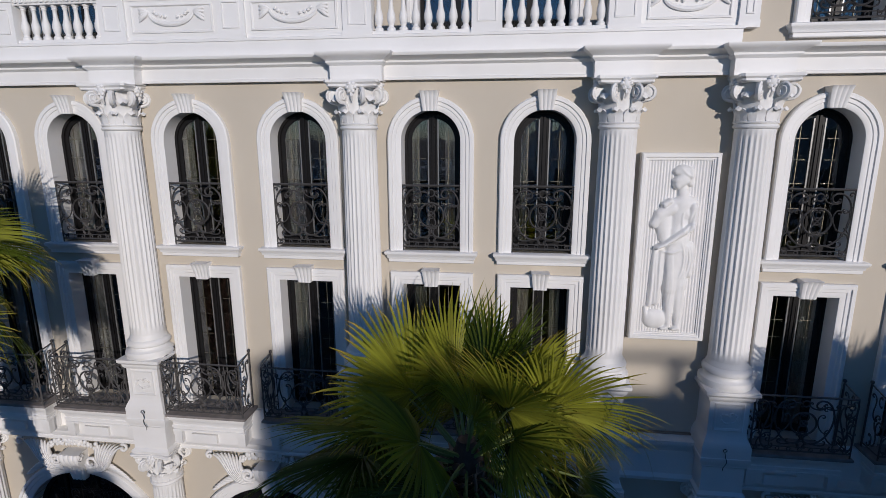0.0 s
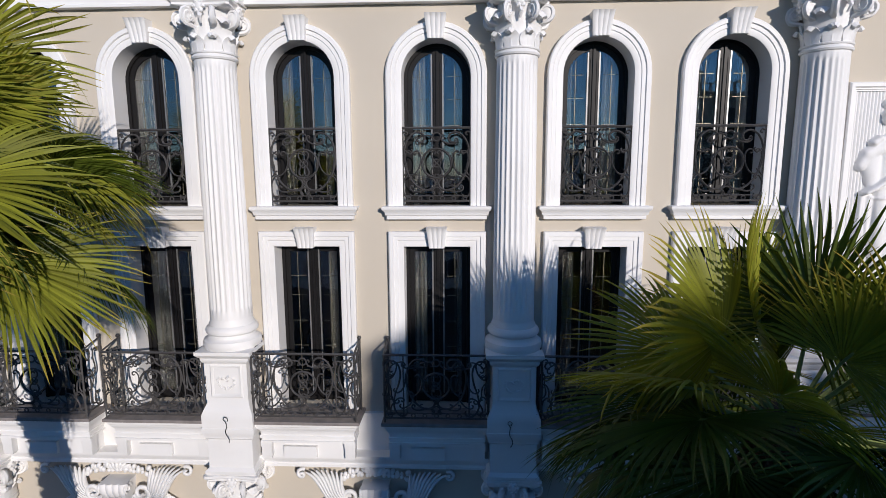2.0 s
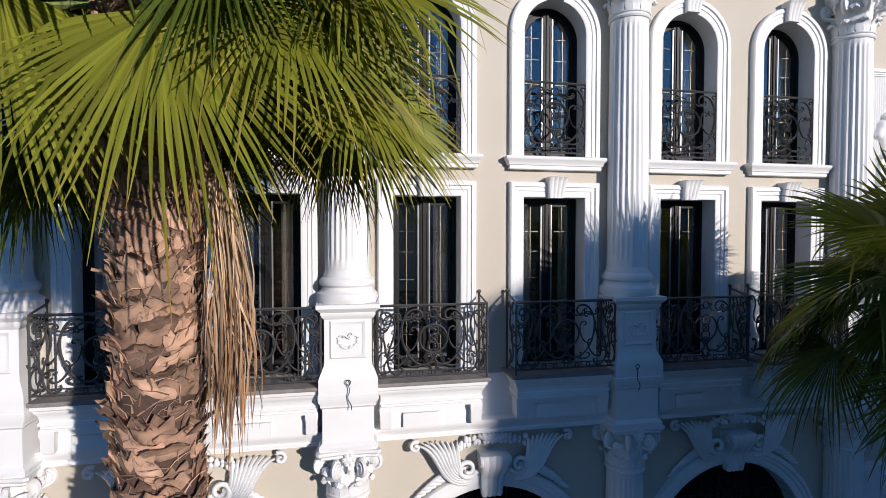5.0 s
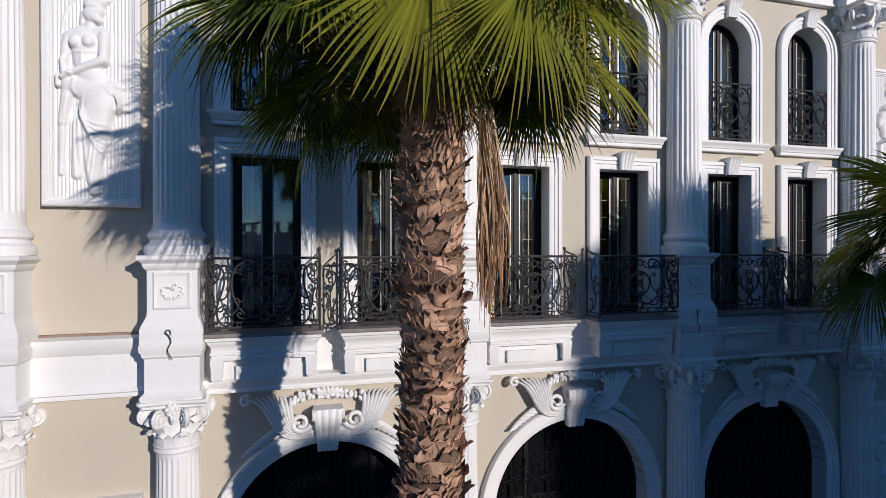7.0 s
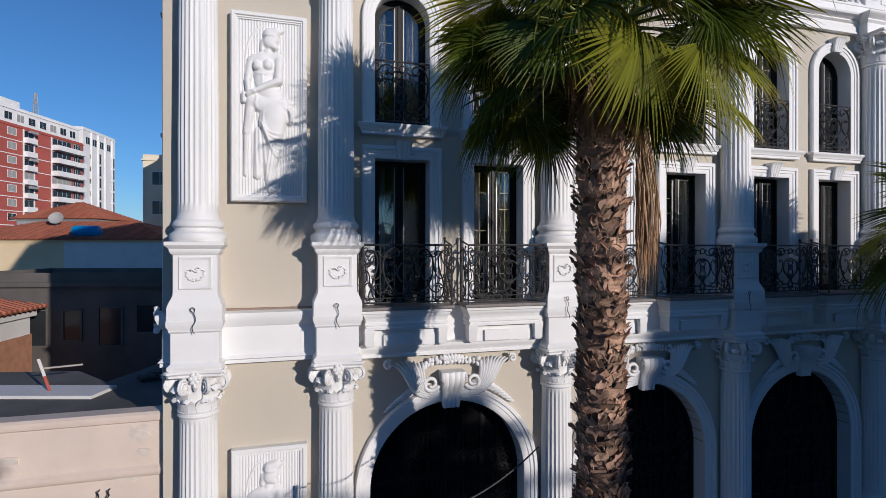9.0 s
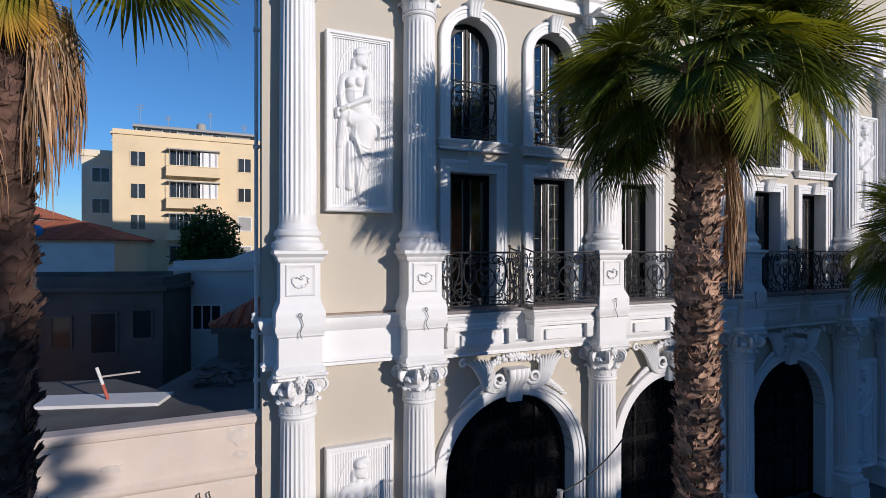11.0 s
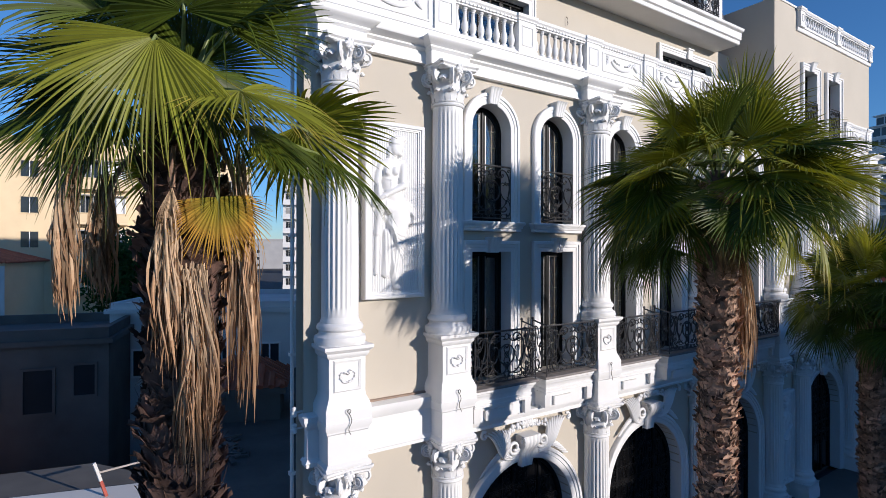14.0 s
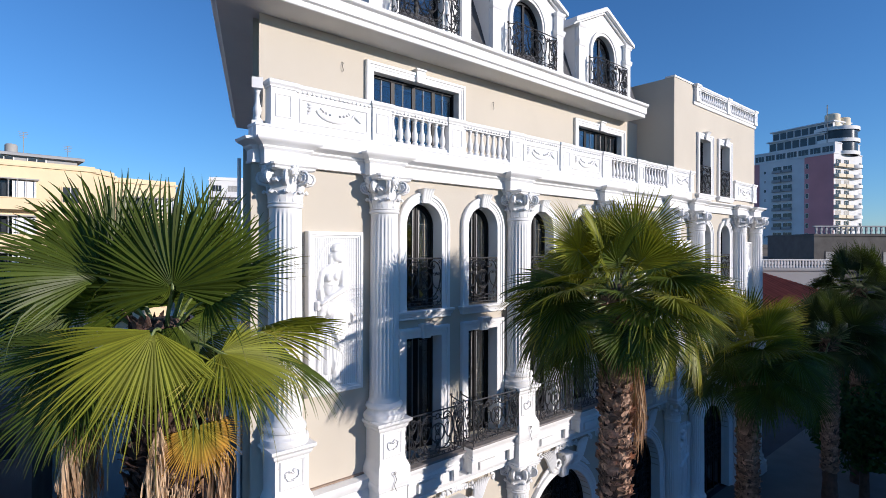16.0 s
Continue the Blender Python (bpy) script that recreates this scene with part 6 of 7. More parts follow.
        tube(bs, pts + [pts[-1] + ax * (L * 0.16)], 0.02, 5, taper=lambda u: 1.25 - 0.75 * u)
        part("stalk", bs, STALK, lf)
    for hub, ax, nrm, L, spread, mat in fans:
        hub, ax, nrm = Vector(hub) - Vector((x, y, 0)), Vector(ax).normalized(), Vector(nrm).normalized()
        p0 = hub0 + Vector((0, 0, -0.15))
        mid = (p0 + hub) / 2 + Vector((0, 0, 0.12))
        bl = bmesh.new()
        leaf_blade(bl, hub, ax, nrm, L, 60, radians(spread), 0.05, r_, 0.08)
        lf = blade_object(bl, "leaf", mat, tree)
        bs = bmesh.new()
        tube(bs, bez(p0, mid, mid, hub, 8) + [hub + ax * (L * 0.15)], 0.02, 5, taper=lambda u: 1.25 - 0.75 * u)
        part("stalk", bs, STALK, lf)
    for i in range(n_dead):
        az = i * ga * 1.7 + r_.uniform(-0.4, 0.4)
        o = Vector((math.cos(az), math.sin(az), 0))
        z = top + r_.uniform(-0.35, 0.4)
        c = axis_at(z)
        p0 = c + o * (trunk_r * 0.9)
        sl = r_.uniform(0.35, 0.75) * skirt
        size = r_.uniform(0.75, 1.25) * skirt
        pts = [p0, p0 + o * (0.2 * sl) + Vector((0, 0, 0.06)), p0 + o * (0.36 * sl) + Vector((0, 0, -0.25 * sl)), p0 + o * (0.3 * sl) + Vector((0, 0, -0.7 * sl))]
        bl = bmesh.new()
        leaf_blade(bl, pts[-1], Vector((o.x * 0.12 + r_.uniform(-0.12, 0.12), o.y * 0.12 + r_.uniform(-0.12, 0.12), -1)), o, size, 30, radians(r_.uniform(13, 26)), 0.15, r_)
        lf = blade_object(bl, "dry_leaf", STRAW, tree, "dry straw-coloured hanging palm leaf")
        bs = bmesh.new()
        tube(bs, pts, 0.022, 5)
        part("stalk", bs, BOOT, lf)
    for sx, sy, zt, zb, wid in straws:
        straw_bundle(tree, Vector((sx - x, sy - y, zt)), zb, wid, axis_at(min(zt + 0.5, heart - 0.3)), r_)
    return tree


palm(-8.55, 5.45, 10.22, 2.3, 0.27, 70, 20, 3, "tall fan palm with scaly brown trunk and dry leaf skirt", deep=0.55, skirt=0.58, low=1.52, blade=0.92, clear=0.62, straws=((-8.07, 5.25, 8.4, 6.5, 0.3),),
     fans=(((-8.86, 4.25, 9.32), (-0.45, -0.1, -0.85), (0.2, -1.0, 0.1), 1.15, 100, GREEN), ((-8.15, 4.2, 9.25), (0.4, -0.05, -0.85), (0.3, -0.95, 0.15), 1.1, 95, GREEN), ((-7.6, 4.6, 9.45), (0.75, -0.2, -0.6), (0.6, -0.75, 0.3), 1.1, 110, GREEN), ((-9.6, 4.6, 9.35), (-0.7, -0.3, -0.65), (-0.4, -0.8, 0.5), 1.0, 100, SHADEGREEN), ((-7.25, 4.9, 9.85), (0.9, -0.25, -0.35), (0.3, -0.8, 0.6), 1.15, 105, GREEN), ((-7.2, 5.25, 9.2), (0.8, -0.05, -0.6), (0.6, -0.65, 0.4), 1.1, 95, GREEN), ((-7.65, 4.35, 10.05), (0.55, -0.65, -0.2), (0.1, -0.6, 0.8), 1.15, 115, GREEN), ((-8.9, 4.1, 9.95), (-0.2, -0.8, -0.4), (0.1, -0.7, 0.7), 1.1, 110, GREEN)))
palm(-16.8, 5.2, 10.25, 1.72, 0.25, 30, 3, 8, "tall fan palm with yellow-tipped leaves and long hanging dry fronds", deep=0.55, skirt=0.5, low=1.3, clear=0.0, boot=BOOTDARK, straws=((-16.93, 4.88, 8.95, 7.8, 0.17), (-16.76, 4.83, 8.5, 6.98, 0.27), (-16.42, 4.95, 9.4, 7.45, 0.18), (-17.5, 5.05, 9.35, 8.25, 0.14), (-17.3, 5.7, 9.3, 8.3, 0.2), (-16.4, 5.7, 9.3, 7.9, 0.22)),
     fans=(((-16.86, 4.68, 10.46), (-0.03, 0.05, 1.0), (-0.55, -0.6, 0.3), 1.05, 118, SHADEGREEN), ((-16.72, 5.3, 10.25), (0.25, 0.1, 1.0), (0.1, -0.9, 0.3), 0.95, 105, SHADEGREEN), ((-17.0, 5.4, 10.2), (-0.35, 0.3, 0.9), (-0.3, -0.9, 0.2), 0.95, 100, SHADEGREEN), ((-16.75, 4.9, 10.1), (0.3, -0.3, -0.7), (0.4, -0.8, 0.4), 0.95, 100, SHADEGREEN), ((-17.06, 4.42, 10.15), (-0.4, -0.15, -0.9), (-0.3, -0.9, 0.2), 0.98, 78, GREEN), ((-17.4, 5.6, 10.25), (-0.7, 0.5, 0.2), (-0.3, -0.6, 0.7), 0.95, 95, SHADEGREEN), ((-17.3, 5.5, 9.8), (-0.6, 0.5, -0.5), (-0.5, -0.6, 0.6), 0.9, 90, SHADEGREEN), ((-17.3, 4.9, 9.9), (-0.5, 0.1, -0.8), (-0.5, -0.8, 0.2), 0.85, 80, SHADEGREEN), ((-16.6, 4.87, 9.18), (0.1, -0.2, -0.9), (0.0, -1.0, 0.2), 0.52, 90, AUTUMN),
           ((-17.3, 5.25, 10.55), (-0.75, 0.45, 0.55), (-0.3, -0.5, 0.8), 1.05, 92, SHADEGREEN), ((-17.15, 5.4, 10.65), (-0.45, 0.35, 0.85), (-0.6, -0.6, 0.4), 1.0, 85, SHADEGREEN), ((-17.5, 5.15, 9.97), (-0.8, 0.4, -0.1), (-0.1, -0.35, 0.9), 0.85, 90, SHADEGREEN), ((-17.45, 4.85, 9.75), (-0.75, 0.1, -0.55), (-0.4, -0.5, 0.75), 0.8, 85, SHADEGREEN),
           ((-16.57, 4.65, 10.36), (0.75, -0.55, 0.4), (-0.1, -0.4, 0.9), 0.95, 95, SHADEGREEN), ((-16.53, 4.48, 9.9), (0.7, -0.5, -0.4), (0.1, -0.5, 0.85), 0.85, 100, GREEN), ((-16.5, 4.95, 10.5), (0.5, -0.25, 0.8), (0.3, -0.7, 0.6), 0.85, 90, SHADEGREEN), ((-16.4, 4.75, 9.72), (0.75, -0.25, -0.6), (0.4, -0.5, 0.7), 0.85, 85, SHADEGREEN)))
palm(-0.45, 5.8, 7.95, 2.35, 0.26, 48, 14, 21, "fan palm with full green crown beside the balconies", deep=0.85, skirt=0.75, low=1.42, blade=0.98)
# crown shade of these two palms is in the leaf colour
palm(7.8, 5.6, 7.55, 2.3, 0.26, 38, 12, 33, "fan palm with shade painted into its dark green crown", dark=SHADELEAF, skirt=0.75)
palm(12.6, 5.6, 9.4, 2.3, 0.26, 40, 12, 47, "tall fan palm farther down the street, shade painted into its dark crown", dark=SHADELEAF, skirt=0.75)
# never in view: both palms are added for the crown shadows they cast
palm(-9.1, -8.6, 8.7, 1.4, 0.25, 20, 8, 61, "unseen fan palm on the far kerb, added for its shadow", deep=0.95, skirt=0.6)
palm(-0.57, -8.6, 8.3, 1.6, 0.25, 34, 8, 67, "unseen fan palm on the far kerb, added for its shadow", deep=0.95, skirt=0.6)

# ---- neighbouring lots and distance ----
def flat_window(parent, m, w, h, shutter=False, bars_=2, frame_mat=None):
    """A recessed-looking window: frame, sill and pane, on a wall that faces local -y."""
    b_ = bmesh.new()
    sweep_edge(b_, [(-w / 2, 0, -1, -1), (-w / 2, h, -1, 1), (w / 2, h, 1, 1), (w / 2, 0, 1, -1), (-w / 2, 0, -1, -1)], [(0, 0.01), (0, -0.05), (0.08, -0.05), (0.08, 0.01)])
    b_.transform(m)
    win = part("window", b_, frame_mat or FARWHITE, parent, smooth=0)
    b_ = bmesh.new()
    box(b_, -w / 2, w / 2, -0.012, 0.01, 0, h)
    b_.transform(m)
    part("pane" if not shutter else "shutter", b_, SHUTTER if shutter else DARKPANE, win, smooth=0)
    b_ = bmesh.new()
    for k in range(1, bars_):
        x = -w / 2 + w * k / bars_
        box(b_, x - 0.03, x + 0.03, -0.03, -0.014, 0, h)
    if bars_ > 1:
        b_.transform(m)
        part("mullion", b_, FARWHITE, win, smooth=0)
    else:
        b_.free()


def far_balcony(parent, m, w, mat, depth=1.2, solid=True):
    b_ = bmesh.new()
    box(b_, -w / 2, w / 2, -depth, 0.02, -0.16, 0.0)
    if solid:
        box(b_, -w / 2, w / 2, -depth, -depth + 0.12, 0.0, 0.95)
        box(b_, -w / 2, -w / 2 + 0.1, -depth + 0.12, 0.0, 0.0, 0.95)
        box(b_, w / 2 - 0.1, w / 2, -depth + 0.12, 0.0, 0.0, 0.95)
    else:
        n = int(w / 0.25)
        for k in range(n + 1):
            x = -w / 2 + w * k / n
            box(b_, x - 0.015, x + 0.015, -depth + 0.03, -depth + 0.06, 0.0, 0.95)
        box(b_, -w / 2, w / 2, -depth + 0.02, -depth + 0.07, 0.95, 1.0)
    b_.transform(m)
    part("balcony", b_, mat, parent, smooth=0)


def block(name, label, origin, yaw, w, d, h, mat, category="building", roof_h=0.5):
    """A building body whose front runs along local x from the origin; local -y is its front."""
    t = thing(name, label, category, m=pose(origin[0], origin[1], origin[2], 0, 0, yaw))
    b_ = bmesh.new()
    box(b_, 0, w, 0, d, 0, h)
    part("wall", b_, mat, t, smooth=0)
    b_ = bmesh.new()
    box(b_, -0.15, w + 0.15, -0.15, d + 0.15, h + 0.002, h + 0.18)
    for q in ((0, w, 0, 0.2), (0, w, d - 0.2, d), (0, 0.2, 0.2, d - 0.2), (w - 0.2, w, 0.2, d - 0.2)):
        box(b_, *q, h + 0.18, h + 0.18 + roof_h)
    part("roof", b_, mat, t, smooth=0)
    return t


# pale wall and flat roof of the low building next door
bm = bmesh.new()
stack(bm, -30, LEFT - 0.004, 9.62, 9.95, [(0, -0.1), (0, 3.2), (0.03, 3.22), (0.06, 3.28), (0.06, 3.34), (0.02, 3.37), (0, 3.4), (0, 4.12), (0.03, 4.14), (0.05, 4.2), (0.05, 4.25), (0.0, 4.29)])
low = tagged(new("garden_wall", finish(bm, "garden_wall", PINK, 30)), "faded pink rendered wall with chipped coping", "wall")
bm = bmesh.new()
rings(bm, [[(x_, y_, z_) for x_, y_ in ((-30, 9.951), (-8.6, 9.951), (-8.6, 22.0), (-13.6, 21.0), (-15.5, 15.4), (-16.3, 13.3), (-17.3, 14.7), (-30, 17.6))] for z_ in (-0.1, 4.02)])
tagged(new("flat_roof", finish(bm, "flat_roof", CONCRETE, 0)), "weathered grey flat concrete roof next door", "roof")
bm = bmesh.new()
box(bm, -6.5, 5.4, -0.42, 0.42, 4.024, 4.09)
bm.transform(pose(-21.2, 13.75, 0, 0, 0, -16.6))
tagged(new("roof_sheet", finish(bm, "roof_sheet", LIMEW, 0)), "pale roofing sheet on the flat roof", "roof sheet")
# timber frame on the roof
post = thing("timber_post", "leaning red and white painted timber post with crossbar", "post", m=pose(-17.1, 12.5, 4.02))
b_ = bmesh.new()
tube(b_, [(0, 0, 0), (-0.11, 0, 0.38)], 0.032, 6)
part("lower_half", b_, REDPAINT, post)
b_ = bmesh.new()
tube(b_, [(-0.11, 0, 0.38), (-0.22, 0, 0.74)], 0.032, 6)
part("upper_half", b_, LIMEW, post)
b_ = bmesh.new()
tube(b_, [(-0.16, 0, 0.54), (0.55, 0.1, 0.56)], 0.02, 6)
part("crossbar", b_, WOOD, post)
# rubble heap of roof debris
rnd = random.Random(4)
bm = bmesh.new()
for k in range(60):
    p = (rnd.uniform(-15.6, -14.4), rnd.uniform(13, 15), 4.04 + rnd.random() * 0.08)
    m = Matrix.Translation(p) @ Matrix.Rotation(rnd.uniform(0, 3), 4, "Z") @ Matrix.Rotation(rnd.uniform(-0.3, 0.3), 4, "X")
    bmesh.ops.create_cube(bm, size=1, matrix=m @ Matrix.Diagonal((rnd.uniform(0.1, 0.5), rnd.uniform(0.05, 0.15), 0.05, 1)))
tagged(new("debris", finish(bm, "debris", CONCRETE, 0)), "scattered dark debris on the flat roof", "debris", kind="stuff")

# old houses behind, mostly in the hotel's shade
def tiled_roof(parent, x0, x1, y0, y1, z, rise, over=0.4, hip=True):
    """Hipped roof of ridged clay tiles."""
    b_ = bmesh.new()
    x0, x1, y0, y1 = x0 - over, x1 + over, y0 - over, y1 + over
    ym, ins = (y0 + y1) / 2, ((y1 - y0) / 2 if hip else 0)
    ins = min(ins, (x1 - x0) / 2 - 0.05)
    v = [Vector(p) for p in ((x0, y0, z), (x1, y0, z), (x1, y1, z), (x0, y1, z), (x0 + ins, ym, z + rise), (x1 - ins, ym, z + rise))]
    vs = [b_.verts.new(p) for p in v]
    for f in ((0, 1, 5, 4), (1, 2, 5), (2, 3, 4, 5), (3, 0, 4), (3, 2, 1, 0)):
        b_.faces.new([vs[i] for i in f])
    rf = part("roof", b_, TILE, parent, "red clay tile roof", smooth=0)
    b_ = bmesh.new()
    def slope(a, b, c, d):
        n = max(2, int((b - a).length / 0.28))
        for k in range(n):
            u = (k + 0.5) / n
            e = a + (b - a) * u
            t_ = min(1.0, (u * (b - a).length) / max(0.01, ins), ((1 - u) * (b - a).length) / max(0.01, ins)) if ins else 1.0
            top = d + (c - d) * u
            foot = (d - a) if u < 0.5 else (c - b)
            run = Vector((0, foot.y, foot.z)) if abs((b - a).x) > abs((b - a).y) else Vector((foot.x, 0, foot.z))
            tube(b_, [e + Vector((0, 0, 0.02)), e + run * t_ + Vector((0, 0, 0.02))], 0.09, 5)
    slope(v[0], v[1], v[5], v[4])
    slope(v[1], v[2], v[5], v[5])
    slope(v[3], v[0], v[4], v[4])
    ob = part("tile_cover", b_, TILE, rf, smooth=60)
    tagged(ob, kind="stuff")


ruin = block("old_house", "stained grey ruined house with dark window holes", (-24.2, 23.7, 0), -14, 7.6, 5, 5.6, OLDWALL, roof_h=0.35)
for x, w, h, z in ((1.3, 0.7, 1.0, 3.9), (2.9, 0.7, 1.3, 3.4), (4.2, 0.6, 1.1, 3.6), (5.6, 0.8, 1.4, 3.4), (6.9, 0.6, 1.0, 3.9)):
    flat_window(ruin, Matrix.Translation((x, 0, z)), w, h, bars_=1, frame_mat=OLDWALL)
white = block("white_house", "plain whitewashed house with small barred windows", (-16.7, 25.5, 0), -27, 12, 7, 6.2, LIMEW, roof_h=0.25)
for x, w, h, z in ((1.5, 1.2, 1.0, 3.7), (4.2, 0.55, 0.65, 4.2), (6.0, 1.1, 1.1, 3.8), (8.5, 1.0, 1.1, 3.8)):
    flat_window(white, Matrix.Translation((x, 0, z)), w, h, bars_=3)
stairhead = thing("stair_parapet", "white sloped stair parapet on a roof", "parapet", m=pose(-14.6, 27.4, 6.4, 0, 0, -27))
b_ = bmesh.new()
rings(b_, [[(0, yy, 0), (3.6, yy, 0), (3.6, yy, 1.35), (3.2, yy, 1.35), (0.2, yy, 0.25), (0, yy, 0.25)] for yy in (0, 0.25)])
part("slope", b_, LIMEW, stairhead, smooth=0)
b_ = bmesh.new()
stack(b_, 3.25, 3.85, -0.12, 0.4, [(0, 0), (0, 1.45), (0.06, 1.47), (0.06, 1.56), (0, 1.57)])
part("pillar", b_, LIMEW, stairhead)
b_ = bmesh.new()
bmesh.ops.create_icosphere(b_, subdivisions=3, radius=0.42, matrix=Matrix.Translation((3.55, 0.14, 1.92)) @ Matrix.Diagonal((1, 1, 0.92, 1)))
part("ball", b_, SHUTTER, stairhead, "dark grey ball finial")
yel = block("yellow_house", "yellow rendered house with hipped red tile roof", (-40.5, 54.2, 0), -16, 18.9, 10.0, 7.6, YELLOW, roof_h=0.01)
tiled_roof(yel, 0, 18.9, 0, 10.0, 7.8, 1.7)
b_ = bmesh.new()
box(b_, 10.6, 18.92, -0.03, 0.0, 0, 7.58)
box(b_, -0.02, 10.6, -0.05, 0.0, 0, 4.6)
part("side_wall", b_, LIMEW, yel, "whitewashed part of the wall", smooth=0)
for x in (1.5, 4.5, 8.0):
    flat_window(yel, Matrix.Translation((x, -0.06, 3.6)), 1.1, 1.3)
hut = block("roof_house", "small rooftop room with hipped red tile roof", (-37.2, 59.8, 0), -16, 7.5, 6.9, 9.7, FARGREY, roof_h=0.01)
tiled_roof(hut, 0, 7.5, 0, 6.9, 9.9, 1.8)
dish = thing("satellite_dish", "weathered grey satellite dish on a roof", "satellite dish", m=pose(-32.4, 55.6, 8.5))
b_ = bmesh.new()
lathe(b_, [(0.02, 0), (0.25, 0.03), (0.45, 0.1), (0.6, 0.2), (0.6, 0.23), (0.45, 0.13), (0.25, 0.06), (0.02, 0.03)], 20)
b_.transform(Matrix.Translation((0, 0, 1.2)) @ Matrix.Rotation(1.1, 4, "X"))
part("reflector", b_, SHUTTER, dish)
b_ = bmesh.new()
tube(b_, [(0, 0.05, 0), (0, 0.05, 1.2)], 0.04, 6)
part("pole", b_, SHUTTER, dish)
btank = thing("water_tank", "bright blue plastic roof water tank", "water tank", m=pose(-28.7, 51.4, 8.02, 0, 0, -16))
b_ = bmesh.new()
tube(b_, [(-1.1, 0, 0.45), (-1.0, 0, 0.45), (1.0, 0, 0.45), (1.1, 0, 0.45)], 0.5, 16, taper=lambda u: 0.75 if u in (0.0, 1.0) else 1.0)
for k in range(5):
    tube(b_, [(-0.8 + k * 0.4 - 0.04, 0, 0.45), (-0.8 + k * 0.4 + 0.04, 0, 0.45)], 0.53, 16)
part("tank_body", b_, BLUETANK, btank, smooth=40)
lowb = block("brick_shed", "low brick shed with red tile edge", (-30, 20.2, 0), -6, 8.4, 3, 4.6, LIMEW, roof_h=0.3)
b_ = bmesh.new()
box(b_, 0.01, 8.46, -0.06, 0.0, 0, 3.95)
box(b_, 8.4, 8.46, 0.0, 3.0, 0, 3.95)
part("brickwork", b_, BRICK, lowb, "bare weathered brickwork", smooth=0)
tiled_roof(lowb, 0, 8.4, 0, 3, 4.9, 0.6)

# apartment buildings
def flats(name, label, origin, yaw, w, d, storeys, mat, cols, balcony_cols=(), solid=True, bal_mat=None, st=3.0, shutters=0.4, seed=1, sides=True):
    t = block(name, label, origin, yaw, w, d, storeys * st + 0.6, mat, "apartment building")
    r_ = random.Random(seed)
    for s in range(storeys):
        for k in range(cols):
            x = (k + 0.5) * w / cols
            z = s * st + 0.3
            if k in balcony_cols:
                far_balcony(t, Matrix.Translation((x, 0, z)), w / cols * 0.94, bal_mat or mat, solid=solid)
                flat_window(t, Matrix.Translation((x, 0, z + 0.1)), w / cols * 0.6, 2.2, r_.random() < 0.25, 3)
            else:
                flat_window(t, Matrix.Translation((x, 0, z + 0.9)), min(1.5, w / cols * 0.5), 1.4, r_.random() < shutters, 2)
        if sides:
            for k in range(max(1, int(d / 4))):
                y = (k + 0.5) * d / max(1, int(d / 4))
                flat_window(t, Matrix.Translation((w, y, s * st + 1.2)) @ Matrix.Rotation(math.pi / 2, 4, "Z"), 1.3, 1.4, r_.random() < shutters, 2)
    return t


def plain_flats(name, label, origin, yaw, w, d, h, mat, openings):
    """Flats with openings given one by one: rows of (x, z, width, height, kind), kind pane, shutter or loggia."""
    t = block(name, label, origin, yaw, w, d, h, mat, "apartment building", roof_h=0.3)
    for x, z, ww, hh, kind in openings:
        m_ = Matrix.Translation((x, 0, z))
        if kind == "loggia":
            b_ = bmesh.new()
            stack(b_, x - ww / 2, x + ww / 2, -0.95, 0.02, [(0, z - 0.35), (0.03, z - 0.33), (0.03, z - 0.2), (0, z - 0.18), (0, z + 0.55), (0.04, z + 0.58), (0.04, z + 0.66)])
            bal = part("balcony", b_, mat, t, smooth=0)
            flat_window(bal, Matrix.Translation((x, 0, z + 0.1)), ww * 0.86, hh, False, 5, frame_mat=SHUTTER)
            b_ = bmesh.new()
            box(b_, x - ww / 2, x + ww / 2, -0.97, 0.0, z + hh + 0.12, z + hh + 0.22)
            for k in range(8):
                xx = x - ww / 2 + (k + 0.5) * ww / 8
                box(b_, xx - 0.025, xx + 0.025, -0.93, -0.89, z + 0.66, z + hh + 0.12)
            part("awning_frame", b_, SHUTTER, bal, smooth=0)
            b_ = bmesh.new()
            box(b_, x + ww * 0.12, x + ww * 0.46, -0.72, -0.66, z + 0.5, z + hh)
            part("white_screen", b_, FARWHITE, bal, "white side screen on the balcony", smooth=0)
        else:
            flat_window(t, m_, ww, hh, kind == "shutter", 1 if kind == "shutter" else 2, frame_mat=FARWHITE if kind == "shutter" else mat)
    return t


yb = plain_flats("apartment_building", "yellow apartment block with few dark windows and hanging laundry", (-23.4, 55.4, 0), 3, 13.0, 12, 17.5, YELLOW,
                 [(11.2, z, 1.15, 1.3, k) for z, k in ((14.7, "pane"), (11.75, "pane"), (8.9, "shutter"), (6.0, "shutter"))] + [(6.6, z, 4.6, 2.0, "loggia") for z in (14.2, 11.2, 8.2, 5.2)] + [(2.0, z, 1.15, 1.3, "pane") for z in (14.7, 11.75, 8.9)])
plain_flats("apartment_building", "yellow corner wing set back at an angle", (-10.42, 56.1, 0), 50, 2.9, 9, 17.4, YELLOW, [(1.6, z, 0.6, 1.2, "pane") for z in (14.6, 11.8, 8.9)])
plain_flats("apartment_building", "yellow apartment block with rounded balconies and white screens", (-8.5, 58.3, 0), 3, 5.4, 12, 17.0, YELLOW, [(2.9, z, 4.7, 1.9, "loggia") for z in (13.6, 10.5, 7.4, 4.3)])
flats("apartment_building", "cream apartment block with deep balconies", (-27.4, 64.1, 0), -2, 3.4, 12, 5, CREAM, 1, (), seed=3, st=3.2)
